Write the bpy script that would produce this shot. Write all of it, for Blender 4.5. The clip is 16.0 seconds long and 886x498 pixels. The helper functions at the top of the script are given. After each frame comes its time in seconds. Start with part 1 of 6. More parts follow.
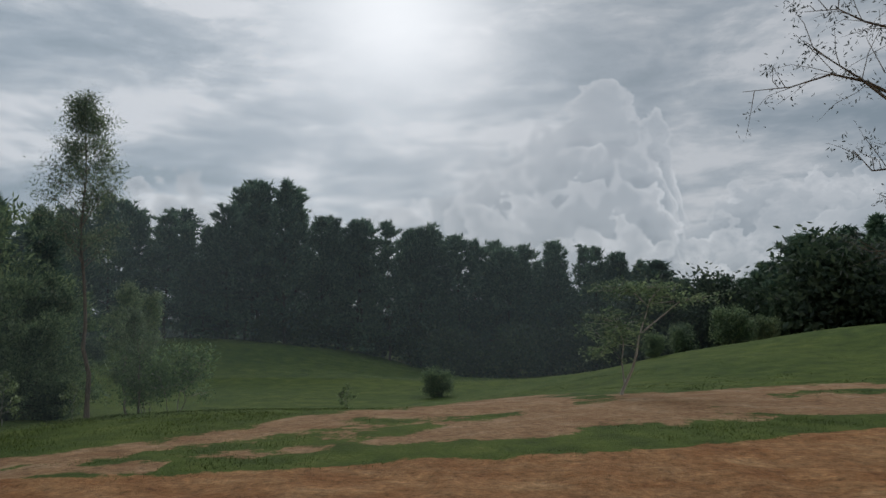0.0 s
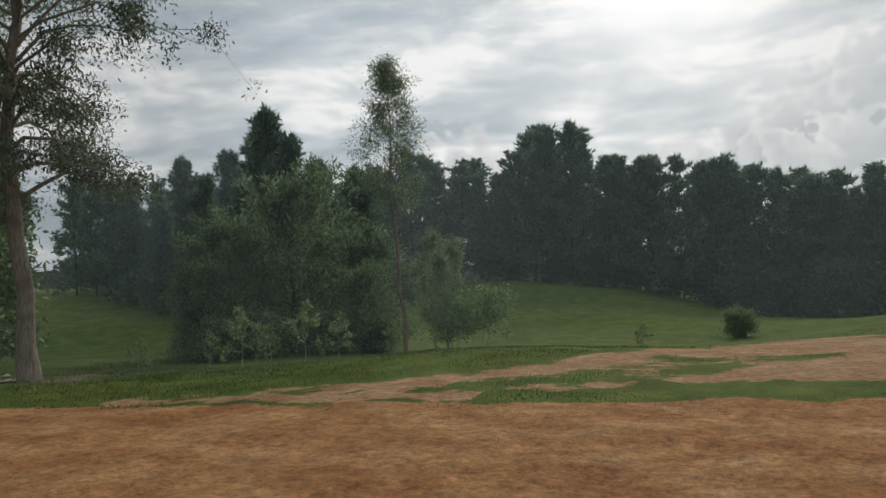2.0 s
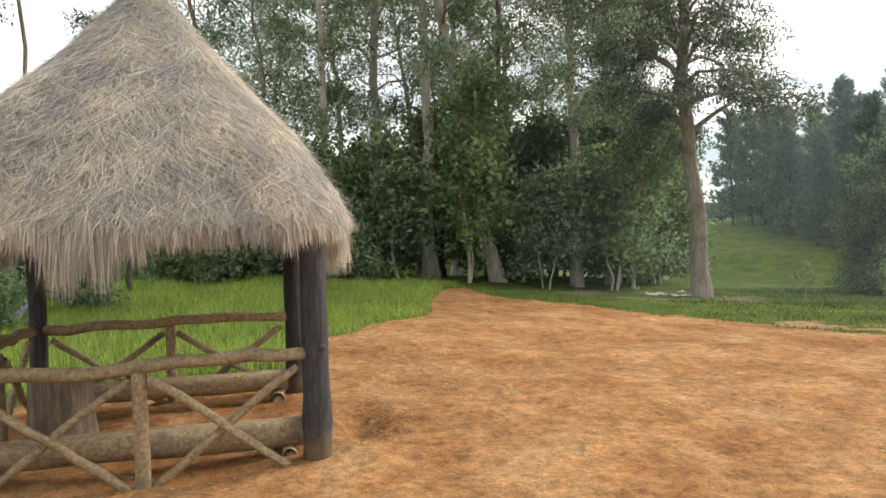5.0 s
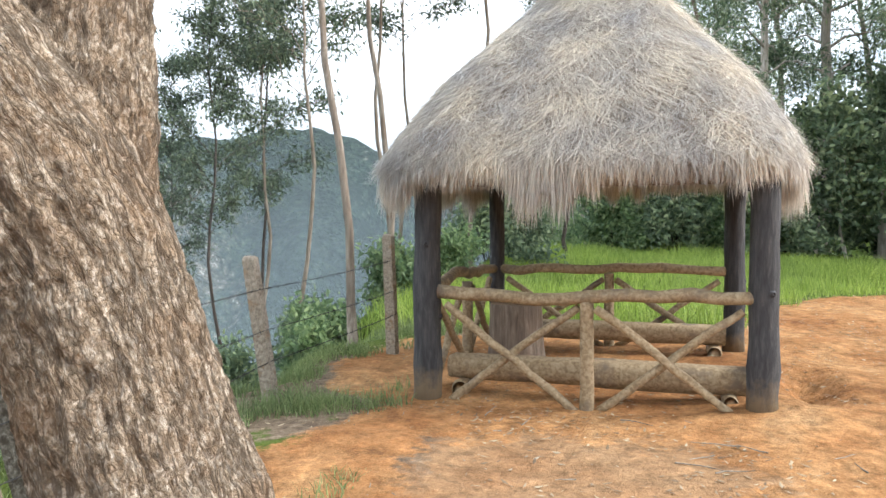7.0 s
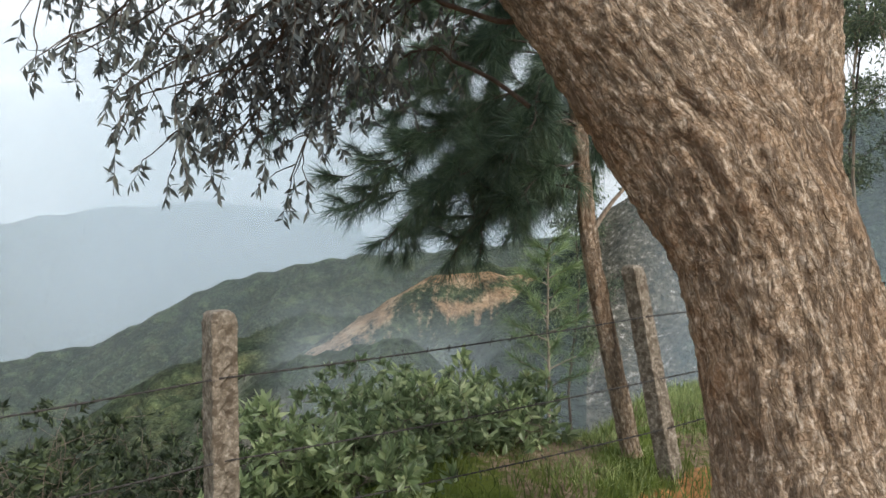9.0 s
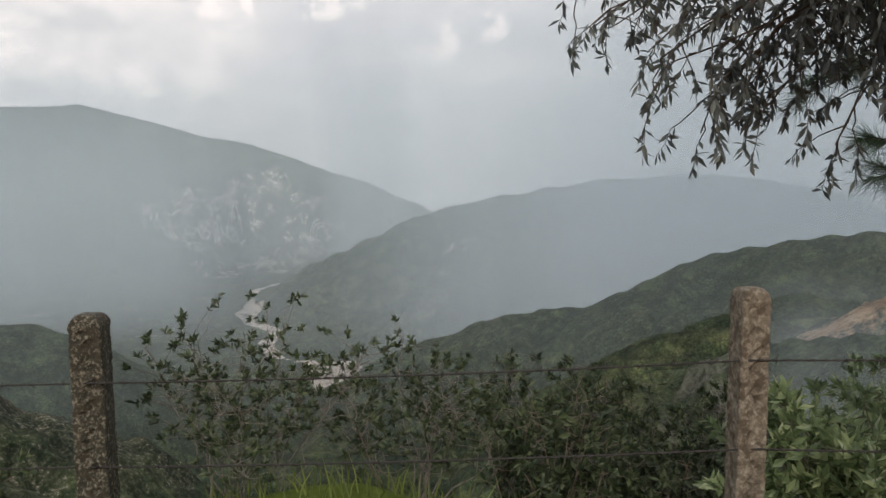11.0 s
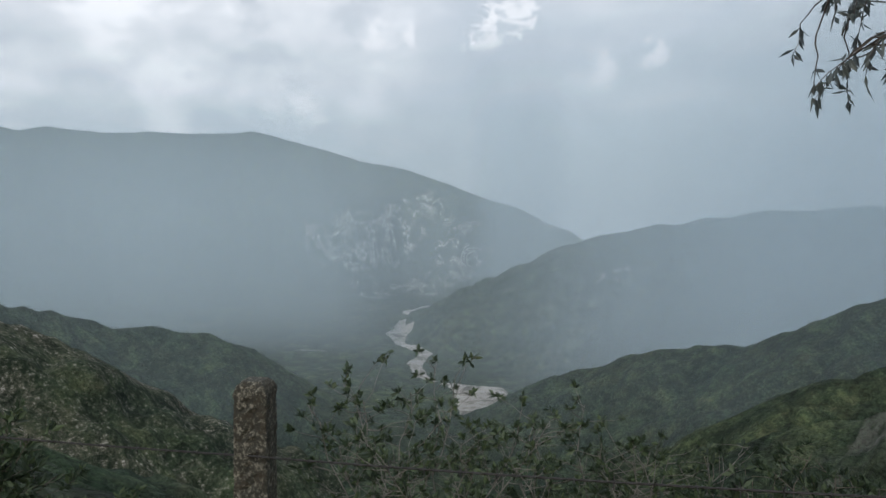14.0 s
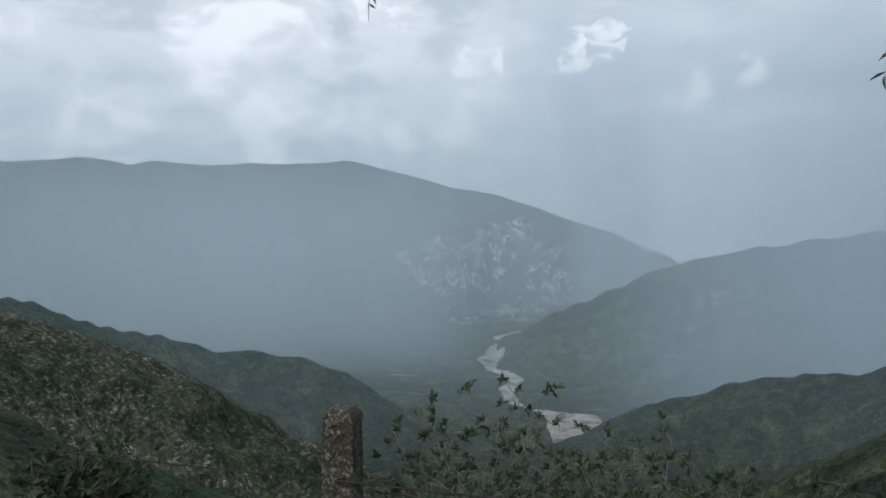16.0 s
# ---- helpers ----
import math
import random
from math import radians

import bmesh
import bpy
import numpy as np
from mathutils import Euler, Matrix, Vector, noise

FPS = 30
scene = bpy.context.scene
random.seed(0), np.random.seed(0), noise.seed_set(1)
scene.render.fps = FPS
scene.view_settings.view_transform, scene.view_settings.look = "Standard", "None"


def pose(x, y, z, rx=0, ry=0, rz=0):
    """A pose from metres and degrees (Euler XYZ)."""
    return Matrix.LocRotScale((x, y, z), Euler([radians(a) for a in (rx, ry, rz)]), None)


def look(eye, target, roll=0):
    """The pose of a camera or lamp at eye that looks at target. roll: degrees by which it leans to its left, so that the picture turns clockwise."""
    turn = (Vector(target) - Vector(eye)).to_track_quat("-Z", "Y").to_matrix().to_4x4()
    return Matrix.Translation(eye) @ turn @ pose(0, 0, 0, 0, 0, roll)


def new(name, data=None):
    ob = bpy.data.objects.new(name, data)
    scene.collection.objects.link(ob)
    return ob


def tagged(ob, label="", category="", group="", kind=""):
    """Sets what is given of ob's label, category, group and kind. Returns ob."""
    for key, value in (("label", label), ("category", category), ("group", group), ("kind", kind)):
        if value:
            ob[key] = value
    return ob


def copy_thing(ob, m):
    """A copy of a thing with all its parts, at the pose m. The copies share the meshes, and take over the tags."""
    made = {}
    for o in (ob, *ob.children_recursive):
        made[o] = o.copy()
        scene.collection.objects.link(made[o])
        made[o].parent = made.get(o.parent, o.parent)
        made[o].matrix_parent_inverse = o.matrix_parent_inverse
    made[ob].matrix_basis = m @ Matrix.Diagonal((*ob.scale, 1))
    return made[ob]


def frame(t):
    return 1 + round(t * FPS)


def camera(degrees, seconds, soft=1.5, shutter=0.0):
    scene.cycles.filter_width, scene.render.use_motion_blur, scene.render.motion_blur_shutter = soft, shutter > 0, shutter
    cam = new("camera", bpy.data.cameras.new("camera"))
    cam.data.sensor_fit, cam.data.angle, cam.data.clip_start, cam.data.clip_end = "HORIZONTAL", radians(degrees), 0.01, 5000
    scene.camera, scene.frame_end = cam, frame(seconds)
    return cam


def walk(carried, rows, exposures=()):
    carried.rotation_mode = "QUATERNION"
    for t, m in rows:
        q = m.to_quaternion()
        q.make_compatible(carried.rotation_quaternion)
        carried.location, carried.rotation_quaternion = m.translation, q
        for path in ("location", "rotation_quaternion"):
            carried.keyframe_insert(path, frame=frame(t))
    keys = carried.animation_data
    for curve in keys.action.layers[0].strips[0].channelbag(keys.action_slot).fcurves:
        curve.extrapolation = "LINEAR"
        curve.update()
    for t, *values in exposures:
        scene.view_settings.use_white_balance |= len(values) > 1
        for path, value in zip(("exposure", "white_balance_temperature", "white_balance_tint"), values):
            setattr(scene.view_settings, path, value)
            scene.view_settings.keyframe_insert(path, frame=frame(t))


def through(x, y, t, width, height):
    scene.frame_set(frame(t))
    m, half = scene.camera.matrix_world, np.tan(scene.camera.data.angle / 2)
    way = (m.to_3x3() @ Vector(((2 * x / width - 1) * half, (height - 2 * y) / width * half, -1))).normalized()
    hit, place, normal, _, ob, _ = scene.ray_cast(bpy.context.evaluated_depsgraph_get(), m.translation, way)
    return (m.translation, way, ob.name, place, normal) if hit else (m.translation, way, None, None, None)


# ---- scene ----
cam = camera(61.0, 16.0)
PATH = [
    (0, (1.155, -5.843, 1.917), (3.13, -5.605, 2.123), -0.5),
    (0.5, (1.147, -5.822, 1.903), (3.09, -5.379, 2.075), -1.0),
    (1, (1.183, -5.783, 1.872), (3.069, -5.132, 2.01), -1.3),
    (1.5, (1.163, -5.736, 1.868), (2.99, -4.929, 1.97), -1.3),
    (2, (1.125, -5.701, 1.858), (2.882, -4.747, 1.925), -1.9),
    (2.5, (1.023, -5.666, 1.852), (2.673, -4.537, 1.906), -1.9),
    (3, (0.973, -5.651, 1.845), (2.555, -4.427, 1.868), -2.1),
    (3.5, (0.82, -5.639, 1.832), (2.198, -4.189, 1.831), -1.5),
    (4, (0.732, -5.569, 1.797), (1.833, -3.899, 1.758), -1.2),
    (4.2, (0.748, -5.554, 1.8), (1.738, -3.816, 1.751), -1.4),
    (6.3, (0.703, -5.488, 1.39), (0.517, -3.498, 1.324), -0.5),
    (6.5, (0.661, -5.497, 1.373), (0.398, -3.516, 1.3), -0.4),
    (7, (0.568, -5.56, 1.405), (-0.005, -3.646, 1.308), -0.4),
    (7.5, (0.479, -5.65, 1.4), (-0.409, -3.86, 1.305), -0.3),
    (8, (0.413, -5.74, 1.388), (-0.771, -4.132, 1.277), 0.3),
    (8.4, (0.385, -5.82, 1.389), (-1.042, -4.424, 1.271), 0.2),
    (8.5, (0.367, -5.83, 1.39), (-1.109, -4.485, 1.271), 0.2),
    (9, (0.344, -5.905, 1.388), (-1.331, -4.819, 1.265), 0.1),
    (9.5, (0.33, -5.96, 1.402), (-1.526, -5.226, 1.273), -0.1),
    (10, (0.319, -5.981, 1.382), (-1.644, -5.628, 1.237), -1.2),
    (10.2, (0.299, -6.009, 1.377), (-1.682, -5.786, 1.213), -1.2),
    (12.3, (-0.036, -6.025, 1.399), (-1.997, -6.377, 1.231), 0.3),
    (12.5, (-0.065, -6.028, 1.408), (-2.017, -6.426, 1.239), 0.2),
    (13, (-0.126, -6.035, 1.437), (-2.065, -6.501, 1.291), 0.0),
    (13.5, (-0.177, -6.124, 1.464), (-2.109, -6.621, 1.327), 0.1),
    (14, (-0.206, -6.231, 1.487), (-2.140, -6.727, 1.365), 0.5),
    (14.5, (-0.246, -6.272, 1.505), (-2.176, -6.787, 1.412), 0.5),
    (15, (-0.276, -6.256, 1.515), (-2.190, -6.832, 1.447), 0.4),
    (15.5, (-0.233, -6.210, 1.516), (-2.118, -6.877, 1.461), -0.2),
    (16, (-0.152, -6.175, 1.516), (-2.015, -6.900, 1.460), -0.3),
]
EXPOSURES = [(0.0, -0.68, 6150, 10), (1.5, -0.36, 6500, 10), (2.5, -0.05, 6900, 10), (3.5, 0.35, 7250, 11), (4.0, 0.65, 7300, 12), (6.4, 1.82, 6300, 12), (7.5, 1.87, 6200, 11),
             (8.5, 1.72, 6450, 11), (9.0, 1.28, 6700, 14), (9.5, 0.93, 7050, 17), (10.0, 0.70, 7150, 18), (12.5, 0.45, 6850, 14), (13.0, 0.39, 6550, 12), (14.0, 0.32, 6200, 11), (15.0, 0.21, 6070, 11), (16.0, 0.21, 5950, 10)]
walk(cam, [(t, look(e, g, r)) for t, e, g, r in PATH], EXPOSURES)

# ---- world, sun ----
SUN_AZ, SUN_EL = 79.4, 34.0          # degrees to the right of +y, and above the horizon


def sun_way():
    a, e = radians(SUN_AZ), radians(SUN_EL)
    return Vector((math.sin(a) * math.cos(e), math.cos(a) * math.cos(e), math.sin(e)))


class Nodes:
    """Short hand for node trees."""

    def __init__(self, tree):
        self.tree = tree

    def add(self, kind, **values):
        node = self.tree.nodes.new(kind)
        for key, value in values.items():
            if key == "operation":
                node.operation = value
            elif key == "data_type":
                node.data_type = value
            elif key == "blend_type":
                node.blend_type = value
            elif key == "feature":
                node.feature = value
            elif key == "sky_type":
                node.sky_type = value
            elif key == "sun_disc":
                node.sun_disc = value
            elif key == "attribute_name":
                node.attribute_name = value
            else:
                node.inputs[key].default_value = value
        return node

    def link(self, a, b):
        self.tree.links.new(a, b)

    def noise(self, vector, scale, detail=4.0, rough=0.55, distort=0.0):
        n = self.add("ShaderNodeTexNoise")
        n.inputs["Scale"].default_value, n.inputs["Detail"].default_value = scale, detail
        n.inputs["Roughness"].default_value, n.inputs["Distortion"].default_value = rough, distort
        if vector is not None:
            self.link(vector, n.inputs["Vector"])
        return n.outputs["Fac"]

    def ramp(self, fac, stops, smooth=False):
        n = self.add("ShaderNodeValToRGB")
        r = n.color_ramp
        r.interpolation = "EASE" if smooth else "LINEAR"
        while len(r.elements) < len(stops):
            r.elements.new(0.5)
        for el, (pos, col) in zip(r.elements, stops):
            el.position = pos
            el.color = (*col, 1) if isinstance(col, tuple) else (col, col, col, 1)
        self.link(fac, n.inputs["Fac"])
        return n.outputs["Color"]

    def math(self, op, a, b=None, clamp=False):
        n = self.add("ShaderNodeMath", operation=op)
        n.use_clamp = clamp
        for i, v in enumerate((a, b)):
            if v is None:
                continue
            if isinstance(v, (int, float)):
                n.inputs[i].default_value = v
            else:
                self.link(v, n.inputs[i])
        return n.outputs[0]

    def mix(self, fac, a, b, blend="MIX"):
        n = self.add("ShaderNodeMix", data_type="RGBA", blend_type=blend)
        for i, v in ((0, fac), (6, a), (7, b)):
            if isinstance(v, (int, float)):
                n.inputs[i].default_value = v
            elif isinstance(v, tuple):
                n.inputs[i].default_value = (*v, 1)
            else:
                self.link(v, n.inputs[i])
        return n.outputs[2]

    def mapping(self, vector, scale=(1, 1, 1), rot=(0, 0, 0), loc=(0, 0, 0)):
        n = self.add("ShaderNodeMapping")
        n.inputs["Scale"].default_value, n.inputs["Rotation"].default_value = scale, rot
        n.inputs["Location"].default_value = loc
        self.link(vector, n.inputs["Vector"])
        return n.outputs[0]


def make_world():
    world = bpy.data.worlds.new("cloudy_sky")
    scene.world = world
    world.use_nodes = True
    world.node_tree.nodes.clear()
    n = Nodes(world.node_tree)
    way = n.add("ShaderNodeTexCoord").outputs["Generated"]
    split = n.add("ShaderNodeSeparateXYZ")
    n.link(way, split.inputs[0])
    x, y, z = split.outputs
    # layered cloud, drawn out along the horizon
    turn = n.math("DIVIDE", n.math("ARCTAN2", x, y), math.pi)
    flat = n.add("ShaderNodeCombineXYZ")
    n.link(n.math("MULTIPLY", turn, math.pi), flat.inputs[0])
    n.link(n.math("ARCSINE", z), flat.inputs[1])
    deck = n.noise(n.mapping(flat.outputs[0], (1.0, 2.6, 1), (0, 0, 0.03), (3.1, 0.4, 0)), 4.2, 8, 0.56, 0.35)
    wisps = n.noise(n.mapping(flat.outputs[0], (1.0, 3.6, 1), (0, 0, -0.05), (0.7, 1.9, 0)), 12.0, 7, 0.6, 0.3)
    body = n.math("ADD", n.math("MULTIPLY", deck, 0.74), n.math("MULTIPLY", wisps, 0.26))
    # the side of the sun is brighter and more broken
    dot = n.add("ShaderNodeVectorMath", operation="DOT_PRODUCT")
    n.link(way, dot.inputs[0])
    a, e = radians(79.5), radians(23.5)
    dot.inputs[1].default_value = (math.sin(a) * math.cos(e), math.cos(a) * math.cos(e), math.sin(e))
    near = n.math("POWER", n.math("MAXIMUM", dot.outputs["Value"], 0.0), 9.0)
    glow = n.math("POWER", n.math("MAXIMUM", dot.outputs["Value"], 0.0), 110.0)
    cool = n.ramp(body, [(0.38, (0.475, 0.58, 0.655)), (0.455, (0.61, 0.705, 0.78)), (0.52, (0.82, 0.89, 0.94)), (0.585, (1.19, 1.21, 1.225))])
    soft = n.ramp(body, [(0.40, (0.53, 0.58, 0.62)), (0.49, (0.57, 0.615, 0.65)), (0.55, (0.62, 0.66, 0.69)), (0.66, (0.75, 0.77, 0.785))], True)
    # the deck is thin to the north-east and thick and dark to the south-east
    cool = n.mix(1.0, cool, n.ramp(turn, [(0.10, 0.60), (0.22, 0.74), (0.30, 1.0), (0.40, 1.05), (0.49, 0.90), (0.56, 0.76), (0.70, 0.72)], True), "MULTIPLY")
    clouds = n.mix(n.ramp(x, [(0.0, 0.0), (0.35, 1.0)]), soft, cool)
    # heaped clouds stand over the eastern horizon, sunlit along their billowing tops
    high = n.math("MULTIPLY", n.math("ARCSINE", z), 180 / math.pi)
    tops = [(20, -10), (36, -4), (44, 3), (52, 7.0), (59, 9.5), (64, 11.5), (69, 8.0), (76, 7.5), (82, 9), (87, 13), (91, 15.5), (95, 17.5), (99, 15.5), (101.5, 8), (105, 9.5), (110, 11), (117, 12), (128, 9), (150, 3), (165, -10)]
    top = n.math("MULTIPLY", n.ramp(turn, [(az / 180, (el + 10) / 30) for az, el in tops], True), 30.0)
    top = n.math("SUBTRACT", top, 10.0)
    lift = (1, 1, 1.25)
    def lumps(scale, size, loc, detail=2):
        return n.math("MULTIPLY", n.math("SUBTRACT", n.noise(n.mapping(way, lift, (0, 0, 0), loc), scale, detail, 0.5, 0.1), 0.5), size)

    for share, drop, seed in ((1.0, 0.0, 0.0), (0.84, 0.2, 1.7), (0.66, 0.2, 5.3), (0.46, 0.2, 3.9)):
        shape = n.math("ADD", n.math("ADD", lumps(9.0, 6.0, (1.3 + seed, 0.65, seed), 2), lumps(22.0, 8.5, (0.3, 0.1 + seed, 0), 3)), lumps(58.0, 3.0, (0.7, seed, 0.3), 5))
        deep = n.math("SUBTRACT", n.math("ADD", n.math("SUBTRACT", n.math("MULTIPLY", top, share), drop), shape), high)
        firm = n.ramp(n.noise(n.mapping(way, lift, (0, 0, 0), (seed, 0.7, 1.1)), 7.0, 3, 0.5), [(0.38, 0.35), (0.56, 1.6)], True)
        edge = n.ramp(n.math("MULTIPLY", deep, n.math("MULTIPLY", firm, 0.1)), [(0.0, 0.0), (0.022, 0.6), (0.09, 1.0)], True)
        dull = n.noise(n.mapping(way, lift, (0, 0, 0), (seed, 2.0, 0.4)), 14.0, 6, 0.55, 0.2)
        body = n.math("ADD", n.math("MULTIPLY", deep, 0.15), n.math("MULTIPLY", n.math("SUBTRACT", dull, 0.47), 1.0))
        lit = n.ramp(body, [(0.0, (1.16, 1.17, 1.175)), (0.10, (0.90, 0.925, 0.945)), (0.32, (0.67, 0.72, 0.76)), (0.8, (0.47, 0.53, 0.585))], True)
        clouds = n.mix(n.math("MULTIPLY", edge, 0.72), clouds, lit)
    # a pale heaped bank over the far summit
    bank = n.ramp(n.math("MULTIPLY", turn, -1.0), [(102 / 180, 0.0), (110 / 180, 0.75), (116 / 180, 1.0), (165 / 180, 0.7), (175 / 180, 0.0)], True)
    swell = n.noise(n.mapping(way, (1, 1, 1.7), (0, 0, 0), (0.4, 0.2, 0.9)), 9.0, 7, 0.58, 0.25)
    tall = n.ramp(n.math("ADD", n.math("MULTIPLY", high, 0.02), n.math("MULTIPLY", n.math("SUBTRACT", swell, 0.5), 0.6)), [(0.06, 0.0), (0.16, 1.0)], True)
    pale = n.ramp(swell, [(0.36, (0.56, 0.60, 0.63)), (0.50, (0.72, 0.745, 0.76)), (0.62, (0.93, 0.935, 0.935))], True)
    clouds = n.mix(n.math("MULTIPLY", bank, tall), clouds, pale)
    # small lit puffs drifting over the canyon
    for az, el, size in ((114.6, 6.8, 0.030), (101.3, 12.4, 0.030), (99.0, 13.3, 0.035), (109.6, 12.0, 0.035), (107.0, 12.2, 0.018), (92.6, 9.2, 0.030), (89.5, 10.6, 0.030)):
        q, e = radians(az), radians(el)
        gap = n.add("ShaderNodeVectorMath", operation="DISTANCE")
        n.link(way, gap.inputs[0])
        gap.inputs[1].default_value = (-math.sin(q) * math.cos(e), math.cos(q) * math.cos(e), math.sin(e))
        puff = n.math("ADD", n.math("SUBTRACT", 1.0, n.math("DIVIDE", gap.outputs["Value"], size)), n.math("MULTIPLY", n.math("SUBTRACT", n.noise(n.mapping(way, (1, 1, 1.6)), 24.0, 8, 0.66, 0.4), 0.5), 4.2))
        under = n.ramp(n.math("SUBTRACT", high, el - 1.6), [(0.0, (0.62, 0.655, 0.68)), (1.0, (0.87, 0.875, 0.875))])
        clouds = n.mix(n.ramp(puff, [(0.2, 0.0), (0.7, 0.85)], True), clouds, under)
    # thick air at the horizon
    haze = n.math("MULTIPLY", n.ramp(z, [(0.0, 0.97), (0.06, 0.85), (0.16, 0.35), (0.24, 0.0)], True), n.ramp(n.math("MULTIPLY", turn, -1.0), [(104 / 180, 1.0), (118 / 180, 0.35)], True))
    veil = n.mix(n.ramp(x, [(0.0, 0.0), (0.4, 1.0)]), (0.355, 0.405, 0.44), (0.60, 0.63, 0.65))
    west = n.ramp(n.math("MULTIPLY", x, -1.0), [(0.0, 0.0), (0.5, 1.0)])
    clouds = n.mix(n.math("MULTIPLY", haze, west), clouds, veil)
    clouds = n.mix(n.math("MULTIPLY", glow, 0.9), clouds, (2.1, 2.1, 2.07))
    clouds = n.mix(n.math("MULTIPLY", near, 0.30), clouds, (0.95, 0.96, 0.97))
    sky = n.add("ShaderNodeTexSky", sky_type="NISHITA", sun_disc=False)
    sky.sun_elevation, sky.sun_rotation = radians(SUN_EL), radians(SUN_AZ)
    bg = n.add("ShaderNodeBackground", Strength=0.08)
    n.link(sky.outputs[0], bg.inputs["Color"])
    bg2 = n.add("ShaderNodeBackground", Strength=0.9)
    n.link(clouds, bg2.inputs["Color"])
    both = n.add("ShaderNodeMixShader", Fac=0.93)
    n.link(bg.outputs[0], both.inputs[1])
    n.link(bg2.outputs[0], both.inputs[2])
    n.link(both.outputs[0], n.add("ShaderNodeOutputWorld").inputs["Surface"])


make_world()
sun = new("sun", bpy.data.lights.new("sun", "SUN"))
sun.data.energy, sun.data.angle, sun.data.color = 1.45, radians(22), (1.0, 0.95, 0.87)
sun.matrix_world = look((0, 0, 0), -sun_way())

# ---- materials ----
def material(name):
    m = bpy.data.materials.new(name)
    m.use_nodes = True
    m.node_tree.nodes.clear()
    n = Nodes(m.node_tree)
    shader = n.add("ShaderNodeBsdfPrincipled")
    out = n.add("ShaderNodeOutputMaterial")
    n.link(shader.outputs[0], out.inputs["Surface"])
    return m, n, shader


def bump(n, shader, height, strength, distance):
    b = n.add("ShaderNodeBump", Strength=strength, Distance=distance)
    n.link(height, b.inputs["Height"])
    n.link(b.outputs[0], shader.inputs["Normal"])


def place(n):
    return n.add("ShaderNodeNewGeometry").outputs["Position"]


def grained(name, dark, mid, light, scale, stretch=(1, 1, 1), rough=0.85, depth=0.01, stain=None, stain_scale=2.0, stain_from=0.55, own=True):
    """Wood, bark or stone: fine grain stretched along the piece, blotches, relief."""
    m, n, s = material(name)
    tc = n.add("ShaderNodeTexCoord").outputs["Object"] if own else place(n)
    v = n.mapping(tc, stretch)
    fine = n.noise(v, scale, 8, 0.65, 0.4)
    col = n.ramp(fine, [(0.28, dark), (0.5, mid), (0.72, light)])
    blot = n.noise(tc, stain_scale, 4, 0.6)
    if stain:
        col = n.mix(n.ramp(blot, [(stain_from, 0.0), (stain_from + 0.1, 0.85)]), col, stain)
    vary = n.add("ShaderNodeObjectInfo").outputs["Random"]
    col = n.mix(0.5, col, n.ramp(vary, [(0.0, 0.62), (1.0, 1.0)]), "MULTIPLY")
    n.link(col, s.inputs["Base Color"])
    s.inputs["Roughness"].default_value = rough
    bump(n, s, fine, 0.8, depth)
    return m


def leafy(name, dark, mid, light, rough=0.55, through=0.35, patch=0.35):
    """Leaves: each one its own green, clumps of lighter growth, some light through them."""
    m, n, s = material(name)
    geo = n.add("ShaderNodeNewGeometry")
    col = n.ramp(geo.outputs["Random Per Island"], [(0.0, dark), (0.55, mid), (1.0, light)])
    clump = n.noise(geo.outputs["Position"], patch, 3)
    col = n.mix(0.55, col, n.ramp(clump, [(0.3, (0.5, 0.55, 0.55)), (0.7, (1.35, 1.3, 1.0))]), "MULTIPLY")
    n.link(col, s.inputs["Base Color"])
    s.inputs["Roughness"].default_value = rough
    t = n.add("ShaderNodeBsdfTranslucent")
    n.link(col, t.inputs["Color"])
    mix = n.add("ShaderNodeMixShader", Fac=through)
    n.link(s.outputs[0], mix.inputs[1])
    n.link(t.outputs[0], mix.inputs[2])
    out = [k for k in m.node_tree.nodes if k.type == "OUTPUT_MATERIAL"][0]
    n.link(mix.outputs[0], out.inputs["Surface"])
    return m


PINE_LEAF = leafy("pine_needles", (0.060, 0.112, 0.090), (0.122, 0.205, 0.155), (0.25, 0.35, 0.24), 0.6, 0.5, 0.12)
FAR_BUSH = leafy("undergrowth_leaves", (0.035, 0.062, 0.044), (0.07, 0.11, 0.07), (0.13, 0.175, 0.10), 0.6, 0.42, 0.2)
THICKET = leafy("thicket_leaves", (0.08, 0.13, 0.078), (0.17, 0.245, 0.14), (0.33, 0.41, 0.225), 0.55, 0.5, 0.5)
NEAR_PINE = leafy("near_pine_needles", (0.034, 0.068, 0.052), (0.062, 0.115, 0.08), (0.12, 0.19, 0.11), 0.5, 0.3, 1.2)
YOUNG_PINE = leafy("young_pine_needles", (0.09, 0.15, 0.07), (0.16, 0.25, 0.115), (0.26, 0.36, 0.17), 0.5, 0.35, 1.2)
GUM_LEAF = leafy("gum_leaves", (0.105, 0.155, 0.105), (0.20, 0.275, 0.175), (0.40, 0.47, 0.28), 0.5, 0.48, 0.25)
DARK_GUM = leafy("dark_gum_leaves", (0.060, 0.074, 0.082), (0.105, 0.125, 0.130), (0.18, 0.20, 0.19), 0.6, 0.42, 0.8)
YOUNG_LEAF = leafy("young_leaves", (0.12, 0.17, 0.08), (0.23, 0.30, 0.14), (0.38, 0.45, 0.23), 0.5, 0.45, 0.5)
BUSH_LEAF = leafy("bush_leaves", (0.10, 0.165, 0.09), (0.19, 0.28, 0.145), (0.33, 0.42, 0.215), 0.55, 0.55, 0.3)
